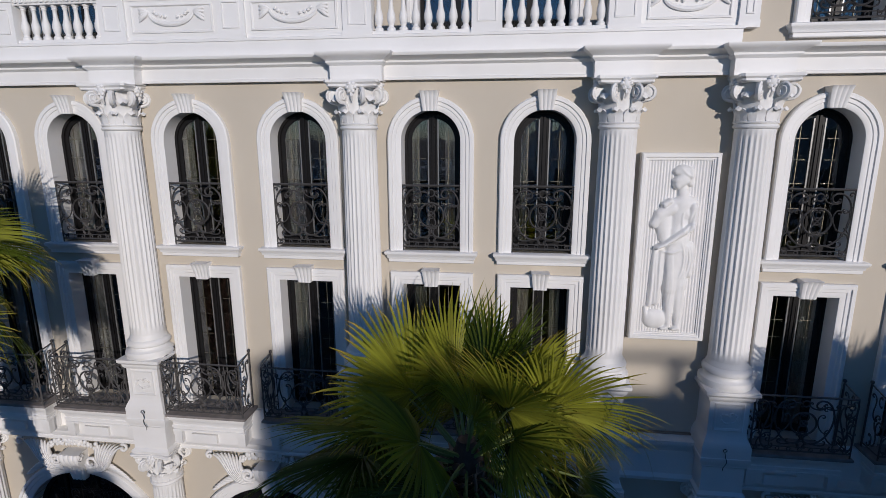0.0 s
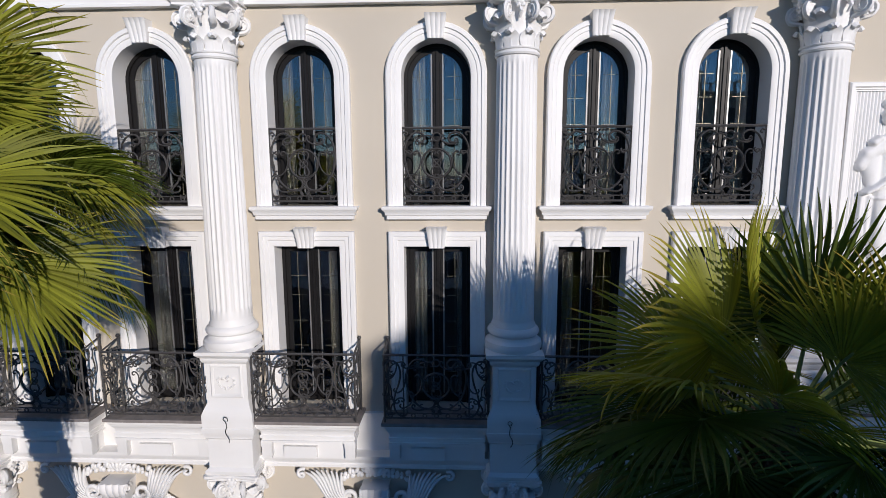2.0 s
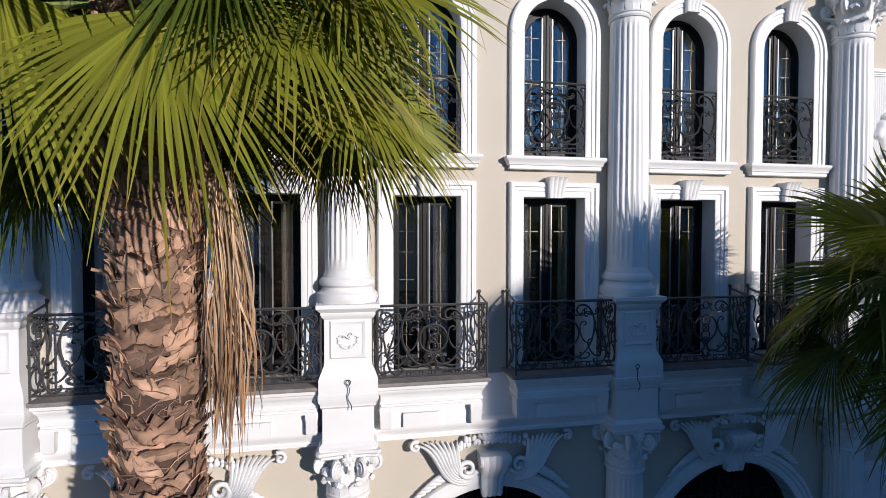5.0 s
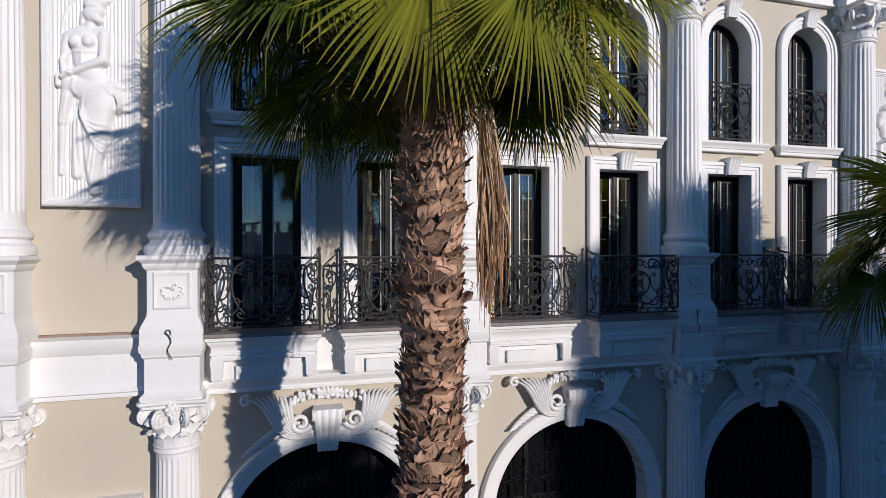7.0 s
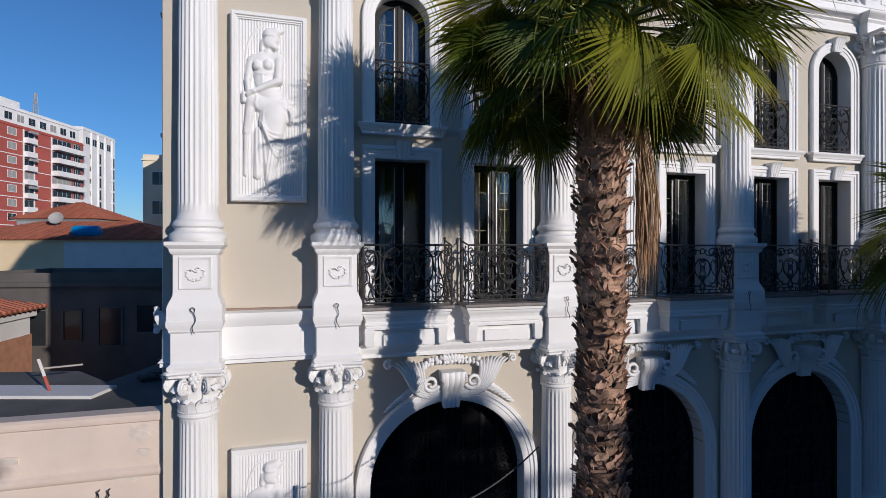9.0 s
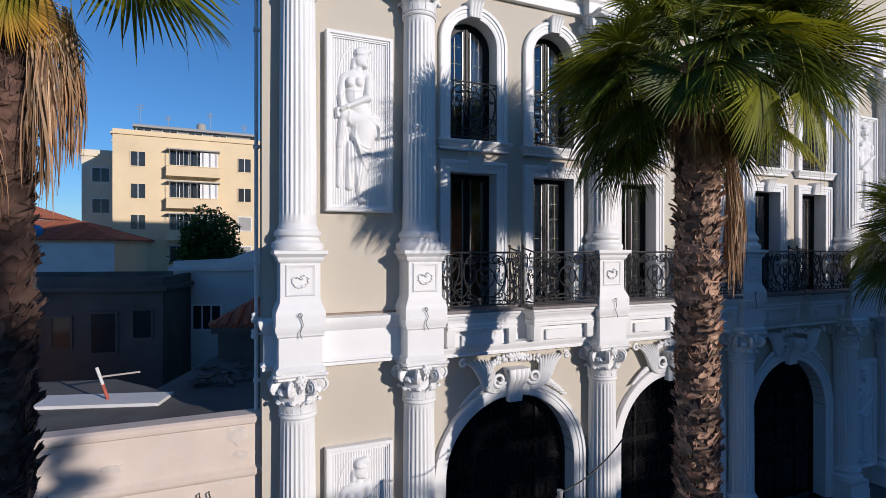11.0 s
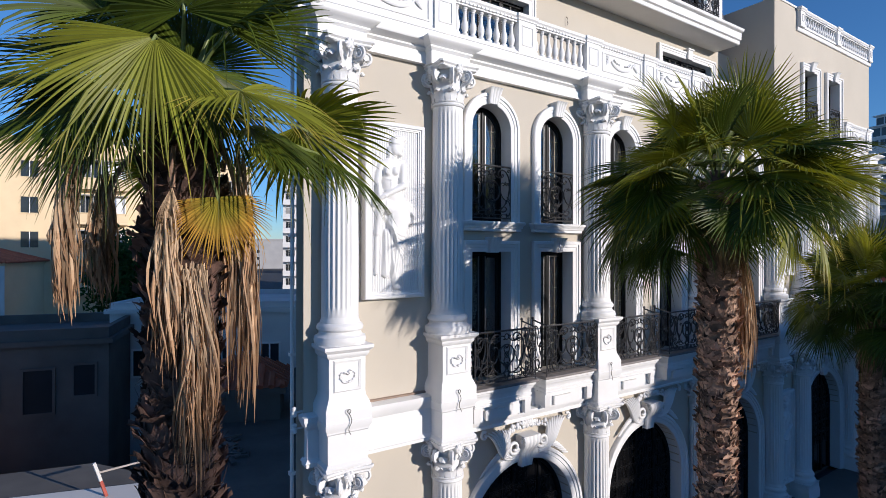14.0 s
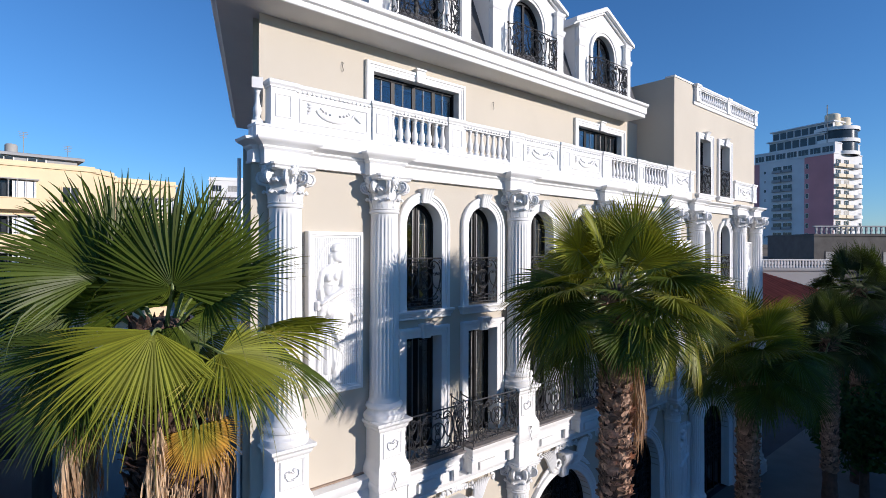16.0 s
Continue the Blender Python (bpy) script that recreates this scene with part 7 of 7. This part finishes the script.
flats("apartment_building", "cream apartment block with glazed balconies", (-24.1, 60.6, 0), -2, 4.2, 12, 5, CREAM, 1, (0,), seed=31, st=3.4)
flats("apartment_building", "white high-rise with stacked balconies", (17, 113, 0), -25, 18, 14, 8, FARWHITE, 6, (0, 1, 3, 5), seed=9, bal_mat=FARWHITE)
red = block("apartment_tower", "brick-red and white apartment tower with stacked balconies", (-73.7, 101, 0), 73.6, 49, 16, 31.9, REDWALL, "apartment building", roof_h=0.4)
rr_ = random.Random(4)
for s_ in range(3, 11):
    z_ = s_ * 2.9 + 0.25
    for u_ in (2.5, 6.0, 14.0, 18.5, 22.5, 27.6):
        flat_window(red, Matrix.Translation((u_, 0, z_ + 0.9)), 2.1, 1.35, rr_.random() < 0.75, 2)
    for u_, w_, sol in ((10.0, 2.6, False), (32.0, 2.7, False), (41.8, 6.4, True), (46.8, 2.6, True)):
        far_balcony(red, Matrix.Translation((u_, 0, z_)), w_, FARWHITE, depth=1.5 if sol else 0.9)
        flat_window(red, Matrix.Translation((u_, 0, z_ + 0.3)), w_ * 0.9, 2.1, rr_.random() < 0.15, 4 if sol else 2, frame_mat=FARGREY)
    if s_ % 2 == 0:
        b_ = bmesh.new()
        box(b_, 31.0, 33.1, -1.3, -0.9, z_ + 1.9, z_ + 2.4)
        part("awning", b_, SHUTTER, red, "grey balcony awning", smooth=0)
b_ = bmesh.new()
for z in range(3, 11):
    box(b_, -0.1, 49.1, -0.08, 0.0, z * 2.9 + 0.05, z * 2.9 + 0.22)
tagged(part("floor_band", b_, FARWHITE, red, smooth=0), kind="stuff")
for a_, b2_ in ((30.4, 30.7), (33.3, 33.6), (38.3, 38.6)):
    b_ = bmesh.new()
    box(b_, a_, b2_, -0.12, 0.0, 0, 31.9)
    part("white_pier", b_, FARWHITE, red, smooth=0)
pent = block("penthouse", "white set-back top storeys of the red tower", (-73.9, 101.6, 32.48), 73.6, 47.5, 12, 2.9, FARWHITE)
for k in range(15):
    flat_window(pent, Matrix.Translation((1.8 + k * 3.1, 0, 0.7)), 1.9, 1.5, k % 3 == 0)
b_ = bmesh.new()
box(b_, 0, 31, 1.2, 11, 3.59, 5.2)
part("upper_storey", b_, FARWHITE, pent, smooth=0)
wt = block("apartment_tower", "blank white apartment tower with dark vertical window strips", (-60.4, 149.5, 0), 80, 15.5, 14, 36.2, FARWHITE, "apartment building", roof_h=0.6)
for x_ in (2.0, 5.2, 8.6, 12.2):
    flat_window(wt, Matrix.Translation((x_, 0, 33.0)), 1.9, 1.7, False, 2)
    b_ = bmesh.new()
    box(b_, x_ + 1.4, x_ + 1.75, -0.3, 0.0, 0, 36.2)
    part("rib", b_, FARWHITE, wt, smooth=0)
for k in range(10):
    for x_ in (7.6, 14.4):
        flat_window(wt, Matrix.Translation((x_, 0, 1.0 + 3.1 * k)), 1.5, 2.5, False, 1, frame_mat=FARGREY)
    flat_window(wt, Matrix.Translation((3.2, 0, 1.6 + 3.1 * k)), 0.9, 1.2, k % 3 == 0, 1)
mast = thing("roof_antenna", "steel lattice antenna mast on a roof", "antenna", m=pose(-65.5, 137, 35.8))
for k in range(3):
    b_ = bmesh.new()
    a = k * 2.1
    tube(b_, [(0.6 * math.cos(a), 0.6 * math.sin(a), 0), (0.25 * math.cos(a), 0.25 * math.sin(a), 5.5)], 0.09, 4)
    for j in range(6):
        b2 = a + 2.1
        z = j * 0.9
        q = 0.6 - 0.06 * j
        tube(b_, [(q * math.cos(a), q * math.sin(a), z), (q * math.cos(b2), q * math.sin(b2), z + 0.9)], 0.05, 4)
    part("leg", b_, SHUTTER, mast)

# rose tower and roofs past the end of the street
FACE = Vector((-0.3, -0.954, 0))            # along the shaded west face, towards its near corner
CORNER = Vector((200.2, 48.3, 0))
r0_ = CORNER - FACE * 30
rose = block("apartment_tower", "grey and rose apartment tower with loggias and rounded balconies", (r0_.x, r0_.y, 0), -107.46, 30, 16, 43.5, TOWERGREY, "apartment building", roof_h=0.2)
for name_, a_, b2_ in (("rose_strip", 0.0, 3.4), ("rose_panel", 20.3, 30.02)):
    b_ = bmesh.new()
    box(b_, a_, b2_, -0.06, 0.0, 0.1, 43.4)
    part(name_, b_, PINKRED, rose, "rose painted wall strip", smooth=0)
for s_ in range(3, 12):
    z_ = s_ * 3.5 + 0.9
    for x_ in (10.4, 14.2):
        flat_window(rose, Matrix.Translation((x_, 0, z_)), 3.2, 2.1, False, 2, frame_mat=FARWHITE)
        b_ = bmesh.new()
        box(b_, x_ - 1.7, x_ + 1.7, -0.8, 0.0, z_ - 0.3, z_ - 0.1)
        box(b_, x_ - 1.7, x_ + 1.7, -0.8, -0.74, z_ - 0.1, z_ + 0.75)
        part("loggia_front", b_, FARGREY, rose, smooth=0)
    flat_window(rose, Matrix.Translation((21.2, -0.07, z_)), 0.9, 1.6, False, 1)
    flat_window(rose, Matrix.Translation((5.6, 0, z_)), 0.8, 1.0, s_ % 2 == 0, 1)
    side_m = Matrix.Translation((30, 0, 0)) @ Matrix.Rotation(math.pi / 2, 4, "Z")
    for x_ in (2.4, 7.0):
        far_balcony(rose, side_m @ Matrix.Translation((x_, 0, z_ - 0.3)), 4.0, CREAM, depth=1.4)
        flat_window(rose, side_m @ Matrix.Translation((x_, 0, z_)), 2.6, 2.2, s_ % 3 == 0, 3, frame_mat=CREAM)
    b_ = bmesh.new()
    lathe(b_, [(2.9, z_ - 0.5), (3.3, z_ - 0.45), (3.3, z_ + 0.6), (3.1, z_ + 0.6), (3.1, z_ - 0.3)], 24)
    b_.transform(side_m @ Matrix.Translation((11.2, 0.9, 0)))
    part("round_balcony", b_, FARWHITE, rose, smooth=30)
    flat_window(rose, side_m @ Matrix.Translation((14.9, 0, z_)), 1.6, 1.6, s_ % 2 == 0, 2)
top = block("penthouse", "stepped glazed grey top storeys of the rose tower", (r0_.x + 0.4, r0_.y - 1.1, 43.72), -107.46, 29, 14, 3.4, TOWERGREY, roof_h=0.3)
for k in range(7):
    flat_window(top, Matrix.Translation((2.1 + k * 4.1, 0, 0.7)), 3.4, 1.9, False, 3, frame_mat=FARGREY)
for z0_, z1_, xa, xb, ya in ((3.9, 7.6, 4.5, 24.5, 2.0), (8.1, 11.4, 5.0, 26.5, 3.2)):
    b_ = bmesh.new()
    stack(b_, xa, xb, ya, 13, [(0, z0_), (0, z1_), (0.7, z1_ + 0.05), (0.7, z1_ + 0.45), (0.5, z1_ + 0.5)])
    tier = part("glazed_tier", b_, TOWERGREY, top, smooth=0)
    n_ = int((xb - xa) / 2.6)
    for k in range(n_):
        flat_window(tier, Matrix.Translation((xa + (k + 0.5) * (xb - xa) / n_, ya, z0_ + 0.5)), (xb - xa) / n_ - 0.5, z1_ - z0_ - 1.0, False, 1, frame_mat=FARGREY)
drum_c = rose.matrix_basis @ Vector((25.5, 9.0, 43.7))
drum = thing("tower_drum", "round cream glazed stair drum on the rose tower", "tower", m=pose(drum_c.x, drum_c.y, 43.5))
b_ = bmesh.new()
for z in (0, 4.4, 8.6):
    lathe(b_, [(6.4, z), (6.8, z), (6.8, z + 1.2), (6.4, z + 1.2)], 28)
part("bands", b_, FARWHITE, drum)
b_ = bmesh.new()
lathe(b_, [(6.2, 0), (6.2, 9.4)], 28)
part("glazing", b_, DARKPANE, drum)
for dx_, dy_, h_ in ((-2.5, 0.5, 14.5), (2.0, -1.5, 13.5)):
    b_ = bmesh.new()
    lathe(b_, [(2.3, 9.38), (2.3, h_), (1.9, h_ + 0.3)], 16, dx_, dy_)
    part("stair_head", b_, CREAM, drum)
b_ = bmesh.new()
tube(b_, [(-7, 1, 3), (-7, 1, 17.5)], 0.15, 5)
for k in range(4):
    tube(b_, [(-8, 1, 13.5 + k), (-6, 1, 13.5 + k)], 0.08, 4)
part("aerial", b_, SHUTTER, drum)
for k, (x, y, w, h, mt, yw) in enumerate(((60, 34, 16, 9, FARGREY, -30), (78, 44, 22, 11, OLDWALL, -35), (40, 30, 9, 7, CREAM, -20), (100, 30, 26, 10, FARGREY, -50), (52, 10, 14, 8, OLDWALL, -60), (120, 70, 30, 14, FARGREY, -30))):
    t = block("town_house", "low %s town house beyond the hotel" % ("grey", "brown stained", "cream", "pale grey", "stained", "grey")[k], (x, y, 0), yw, w, 10, h, mt)
    for j in range(int(w / 3)):
        for s in range(int(h / 3.2)):
            flat_window(t, Matrix.Translation((1.5 + j * 3, 0, s * 3.2 + 1)), 1.2, 1.5, j % 3 == 0)
th = block("tile_roof_house", "cream house with red tile roof down the street", (26, 14, 0), -8, 14, 9, 6.2, CREAM, roof_h=0.01)
tiled_roof(th, 0, 14, 0, 9, 6.4, 2.2)
for k in range(22):
    r2 = random.Random(100 + k)
    a = radians(60 + k * 3.6)
    dist = r2.uniform(170, 260)
    t = block("distant_house", "small pale distant town building", (dist * math.cos(a) - 15, dist * math.sin(a), 0), r2.uniform(-30, 30), r2.uniform(10, 22), 10, r2.uniform(7, 13), r2.choice((CREAM, FARWHITE, FARGREY, LIMEW)))
    for j in range(4):
        for s in range(3):
            flat_window(t, Matrix.Translation((1.6 + j * 2.4, 0, s * 3 + 1)), 1.3, 1.4, False, 1)

# roof of the yellow block: weathered penthouse slab, tank and aerials
b_ = bmesh.new()
stack(b_, 2.0, 11.9, 1.5, 8.5, [(0, 17.68), (0, 18.5), (0.5, 18.52), (0.5, 18.75), (0.35, 18.8)])
ph = part("penthouse", b_, FARGREY, yb, "weathered grey penthouse with overhanging slab", smooth=0)
for x_ in (2.4, 4.6, 6.8, 9.0):
    flat_window(ph, Matrix.Translation((x_, 1.5, 17.75)), 1.2, 0.65, False, 2)
for x_, y_, h_ in ((2.0, 3.0, 2.2), (4.4, 4.0, 1.6), (8.2, 2.6, 2.0), (11.6, 4.0, 2.6)):
    b_ = bmesh.new()
    base_ = 18.78 if x_ < 10.6 else 17.6
    tube(b_, [(x_, y_, base_), (x_, y_, base_ + h_)], 0.03, 4)
    for k in range(4):
        tube(b_, [(x_ - 0.35 + 0.04 * k, y_, base_ + h_ - 0.15 * k), (x_ + 0.35 - 0.04 * k, y_, base_ + h_ - 0.15 * k)], 0.02, 4)
    part("aerial", b_, SHUTTER, yb, "thin steel television aerial")
b_ = bmesh.new()
lathe(b_, [(0.42, 18.76), (0.45, 18.8), (0.45, 19.6), (0.36, 19.7), (0.05, 19.75)], 16)
b_.transform(Matrix.Translation((7.4, 3.0, 0)))
part("roof_tank", b_, SHUTTER, yb, "grey roof water tank")

# pale town house with a balustraded terrace past the end of the hotel
tb = block("terrace_house", "pale town house with balustraded roof terrace", (35.5, 19.4, 0), -41, 10, 6, 8.8, FARGREY, roof_h=0.12)
b_ = bmesh.new()
for k in range(34):
    x_ = 0.15 + k * 0.29
    stack(b_, x_ - 0.07, x_ + 0.07, -0.05, 0.09, [(0, 9.09), (-0.025, 9.25), (0.01, 9.5), (-0.02, 9.75)])
part("balusters", b_, LIMEW, tb, smooth=0)
tagged(tb.children[-1], kind="stuff")
b_ = bmesh.new()
box(b_, -0.05, 10.05, -0.1, 0.14, 9.752, 9.88)
part("handrail", b_, LIMEW, tb, smooth=0)

# stained stone house behind it, its roof terrace closed by a dark balustrade
sh = block("stone_house", "brown stained stone house with a dark roof balustrade", (64.8, 20.3, 0), -41, 24, 10, 12.6, OLDWALL, roof_h=0.1)
for k in range(36):
    b_ = bmesh.new()
    x_ = 0.3 + k * 0.66
    stack(b_, x_ - 0.12, x_ + 0.12, -0.1, 0.12, [(0, 12.89), (-0.05, 13.1), (0.02, 13.4), (-0.04, 13.75)])
    part("baluster", b_, FARGREY, sh, smooth=0)
b_ = bmesh.new()
box(b_, -0.1, 24.1, -0.2, 0.2, 13.752, 13.95)
part("handrail", b_, FARGREY, sh, smooth=0)
for k in range(6):
    flat_window(sh, Matrix.Translation((2.2 + k * 3.8, 0, 8.6)), 1.3, 1.9, k % 2 == 0, 2, frame_mat=OLDWALL)

# street stall with a blue cloth awning in the shade
aw = thing("awning", "blue cloth street awning on thin posts", "awning", m=pose(17.0, 6.3, 0, 0, 0, -20))
b_ = bmesh.new()
rings(b_, [[(x_, -1.2 + 2.4 * k / 8, 3.6 + 1.1 * k / 8 - 0.12 * math.sin(math.pi * k / 8) + dz) for k in range(9)] + [(x_, -1.2 + 2.4 * k / 8, 3.58 + 1.1 * k / 8 - 0.12 * math.sin(math.pi * k / 8) + dz) for k in range(8, -1, -1)] for x_, dz in ((-1.5, 0), (-0.75, -0.06), (0, 0), (0.75, -0.06), (1.5, 0))])
part("cloth", b_, BLUECLOTH, aw)
for x_ in (-1.45, 1.45):
    for y_, h_ in ((-1.15, 3.6), (1.15, 4.65)):
        b_ = bmesh.new()
        tube(b_, [(x_, y_, 0), (x_, y_, h_)], 0.03, 6)
        part("post", b_, SHUTTER, aw)

# across the street: never in view, but it shades the lower facade and shows in the panes
def opposite(x0, x1, h, mat, label, d=12.0, head=()):
    t = thing("opposite_building", label, "apartment building", m=pose(x1, -26, 0, 0, 0, 180))
    b_ = bmesh.new()
    lean_ = Matrix(((1, -SUN_TO.x / -SUN_TO.y, 0, 0), (0, 1, 0, 0), (0, 0, 1, 0), (0, 0, 0, 1)))  # sides sheared along the sun's azimuth to keep the cast shadow edges upright
    box(b_, 0, x1 - x0, 0, d, -0.1, h - 1.0)
    b_.transform(lean_)
    part("wall", b_, mat, t, smooth=0)
    b_ = bmesh.new()
    box(b_, -0.2, x1 - x0 + 0.2, -0.2, d, h - 0.998, h - 0.8)
    for k in range(int((x1 - x0) / 0.9)):
        box(b_, k * 0.9, k * 0.9 + 0.3, 0, 0.2, h - 0.8, h - 0.12)
    box(b_, 0, x1 - x0, -0.02, 0.22, h - 0.12, h)
    b_.transform(lean_)
    part("parapet", b_, mat, t, smooth=0)
    # out-of-view roof block, added to keep a palm crown in shade
    for xa, xb, zt in head:
        b_ = bmesh.new()
        stack(b_, x1 - xb, x1 - xa, 0.3, 3.5, [(0, h - 0.796), (0, zt - 0.15), (0.1, zt - 0.14), (0.1, zt)])
        part("stair_head", b_, mat, t, "unseen roof block added to shade a palm crown", smooth=0)
    for s in range(int(h / 3.2)):
        for k in range(int((x1 - x0) / 3)):
            flat_window(t, Matrix.Translation((1.5 + k * 3, 0, s * 3.1 + 0.9)), 1.4, 1.5, k % 3 == 1)


opposite(-60, -3.29, 9.2, LIMEW, "low whitewashed house across the street", 5.0)
# narrow unseen block, added to keep the near palm's lower trunk in shade
opposite(-3.3, -0.5, 15.9, CREAM, "unseen cream house across the street, sized for its shade", 4.0)
opposite(-0.5, 5.9, 12.4, LIMEW, "low white house across the street")
opposite(5.9, 12.4, 12.2, YELLOW, "yellow apartment house across the street")
opposite(12.4, 19.0, 16.8, CREAM, "tall unseen cream house across the street, sized for its shade", 9.0, head=((14.0, 15.5, 17.6),))
opposite(19.0, 80, 17.3, FARGREY, "tall grey apartment house across the street with railing", 5.0)

# shrubs and street trees
def shrub(name, label, category, x, y, r, zc, rz, count, seed, leaf=0.2):
    bush = thing(name, label, category, m=pose(x, y, 0))
    b_ = bmesh.new()
    lathe(b_, [(0.2, -0.1), (0.16, zc * 0.5), (0.1, zc), (0.04, zc + rz * 0.6)], 8)
    trunk = part("trunk", b_, BARK, bush)
    rb = random.Random(seed)
    for k in range(5):
        a = k * 1.3
        b_ = bmesh.new()
        tube(b_, [(0, 0, zc * 0.55), (r * 0.3 * math.cos(a), r * 0.3 * math.sin(a), zc * 0.8), (r * 0.7 * math.cos(a), r * 0.7 * math.sin(a), zc + rz * rb.uniform(-0.2, 0.5))], 0.07, 5, taper=lambda u: 1 - 0.7 * u)
        part("limb", b_, BARK, trunk)
    b_ = bmesh.new()
    uvl = b_.loops.layers.uv.verify()
    for k in range(count):
        q = Vector((rb.gauss(0, 1), rb.gauss(0, 1), rb.gauss(0, 1))).normalized() * (rb.random() ** 0.4)
        lump = 1 + 0.45 * noise.noise(q * 2.4 + Vector((seed, 0, 0)))
        c = Vector((q.x * r * lump, q.y * r * lump, zc + q.z * rz * lump))
        a = Vector((rb.gauss(0, 1), rb.gauss(0, 1), rb.gauss(0, 1))).normalized() * leaf
        e = a.orthogonal().normalized() * leaf * 0.45
        f = b_.faces.new([b_.verts.new(p) for p in (c - a, c + e, c + a, c - e)])
        for lp, u in zip(f.loops, (0.2, 0.5, 0.8, 0.5)):
            lp[uvl].uv = (u, 0.5)
    tagged(blade_object(b_, "foliage", BUSH, bush), kind="stuff")


shrub("shrub", "dense dark green shrub between the houses", "shrub", -15.3, 45, 2.4, 7.0, 3.2, 5200, 6)
shrub("street_tree", "dark green street tree in the shade", "tree", 12.5, 3.0, 2.2, 4.2, 2.0, 4200, 7, 0.16)
shrub("street_tree", "dark green street tree in the shade", "tree", 17.5, 6.6, 2.6, 4.4, 2.2, 4200, 8, 0.16)
shrub("street_tree", "dark green street tree in the shade", "tree", 22.5, 4.2, 2.6, 4.6, 2.2, 4200, 9, 0.16)
shrub("street_tree", "low dark green street tree beside the palms", "tree", 10.6, 5.0, 1.9, 3.0, 1.7, 4200, 14, 0.14)
shrub("street_tree", "low dark green street tree beside the palms", "tree", 14.8, 7.0, 2.2, 3.2, 1.9, 4200, 15, 0.14)

# overhead cable to a lamp post on the pavement
b_ = bmesh.new()
pts = bez((-8.9, 6.5, 4.2), (-9.4, 6.3, 3.95), (-10.0, 6.1, 3.75), (-10.6, 6.0, 3.72), 14) + bez((-10.6, 6.0, 3.72), (-11.0, 5.9, 3.5), (-11.4, 5.8, 3.2), (-12.0, 5.7, 3.0), 8)[1:]
tube(b_, pts, 0.012, 5)
tagged(new("overhead_cable", finish(b_, "overhead_cable", CABLE, 60)), "thin sagging black cable over the pavement", "cable")
lp = thing("cable_post", "slim grey steel post that carries a cable", "post", m=pose(-10.6, 6.0, 0))
b_ = bmesh.new()
lathe(b_, [(0.06, 0), (0.05, 0.2), (0.04, 3.7), (0.045, 3.72), (0.045, 3.76)], 12)
part("pole", b_, SHUTTER, lp)

# dark tiled lean-to beside the hotel
hut2 = block("lean_to", "small dark lean-to with worn tile roof", (-15.0, 16.2, 4.02), -20, 2.2, 2.0, 0.75, OLDWALL, "shed", roof_h=0.01)
tiled_roof(hut2, 0, 2.2, 0, 2.0, 0.95, 0.75, 0.2)
# downpipe and small white fixtures at the corner
pipe = thing("downpipe", "slim white downpipe at the hotel corner", "pipe", m=pose(LEFT + 0.02, WALL + 0.42, 4.2))
b_ = bmesh.new()
tube(b_, [(-0.08, 0, 0), (-0.08, 0, 8.3)], 0.035, 10)
part("tube", b_, WHITE, pipe)
for k in range(4):
    b_ = bmesh.new()
    stack(b_, -0.13, -0.03, -0.05, 0.06, [(0, 0.6 + 2.1 * k), (0, 0.66 + 2.1 * k)])
    box(b_, -0.05, 0.18, -0.01, 0.01, 0.61 + 2.1 * k, 0.65 + 2.1 * k)
    part("bracket", b_, WHITE, pipe, smooth=0)
for z in (5.62, 5.9):
    b_ = bmesh.new()
    lathe(b_, [(0.02, 0), (0.05, 0.02), (0.055, 0.07), (0.035, 0.1), (0.045, 0.12), (0.045, 0.16), (0.02, 0.18)], 12)
    box(b_, 0.0, 0.2, -0.012, 0.012, 0.07, 0.1)
    o_ = tagged(new("wall_lamp", finish(b_, "wall_lamp", WHITE)), "small white wall fixture at the hotel corner", "wall lamp", "corner fixtures")
    o_.location = (LEFT - 0.12, WALL + 0.12, z)
# loose hooks on the attic wall
for x_ in (-11.55, -6.3):
    b_ = bmesh.new()
    tube(b_, [(0, 0, 0), (0.02, -0.05, -0.04), (-0.02, -0.06, -0.12), (0.03, -0.05, -0.2), (0.0, -0.04, -0.24)], 0.008, 4)
    o_ = tagged(new("loose_wire", finish(b_, "loose_wire", CABLE)), "short loose wire hanging from the attic wall", "wire", "loose wires")
    o_.location = (x_, ATTIC + 0.002, 15.3)
# chipped patches and iron hooks on the pink wall
rp = random.Random(17)
for k in range(9):
    b_ = bmesh.new()
    n_ = 11
    cx_, cz_ = (rp.uniform(-15.0, -14.5), rp.uniform(3.45, 4.1)) if k < 5 else (rp.uniform(-19, -14.6), rp.uniform(2.2, 4.0))
    sx_, sz_ = rp.uniform(0.06, 0.22), rp.uniform(0.05, 0.16)
    lo_ = [(cx_ + sx_ * rp.uniform(0.5, 1.2) * math.cos(2 * math.pi * i / n_), cz_ + sz_ * rp.uniform(0.5, 1.2) * math.sin(2 * math.pi * i / n_)) for i in range(n_)]
    rings(b_, [[(px_, yy, pz_) for px_, pz_ in lo_] for yy in (9.63, 9.614 - 0.0025 * k)])
    ob = part("plaster_patch", b_, PATCH, low, "chipped white plaster patch", smooth=0)
for x_ in (-15.35, -15.2):
    b_ = bmesh.new()
    tube(b_, [(0, 0.05, 0), (0, -0.06, 0.0), (0.02, -0.07, -0.06), (-0.02, -0.06, -0.12), (0.02, -0.06, -0.18)], 0.012, 5)
    o_ = tagged(new("wall_hook", finish(b_, "wall_hook", CABLE)), "bent black iron hook in the pink wall", "hook", "wall hooks")
    o_.location = (x_, 9.57, 3.05)
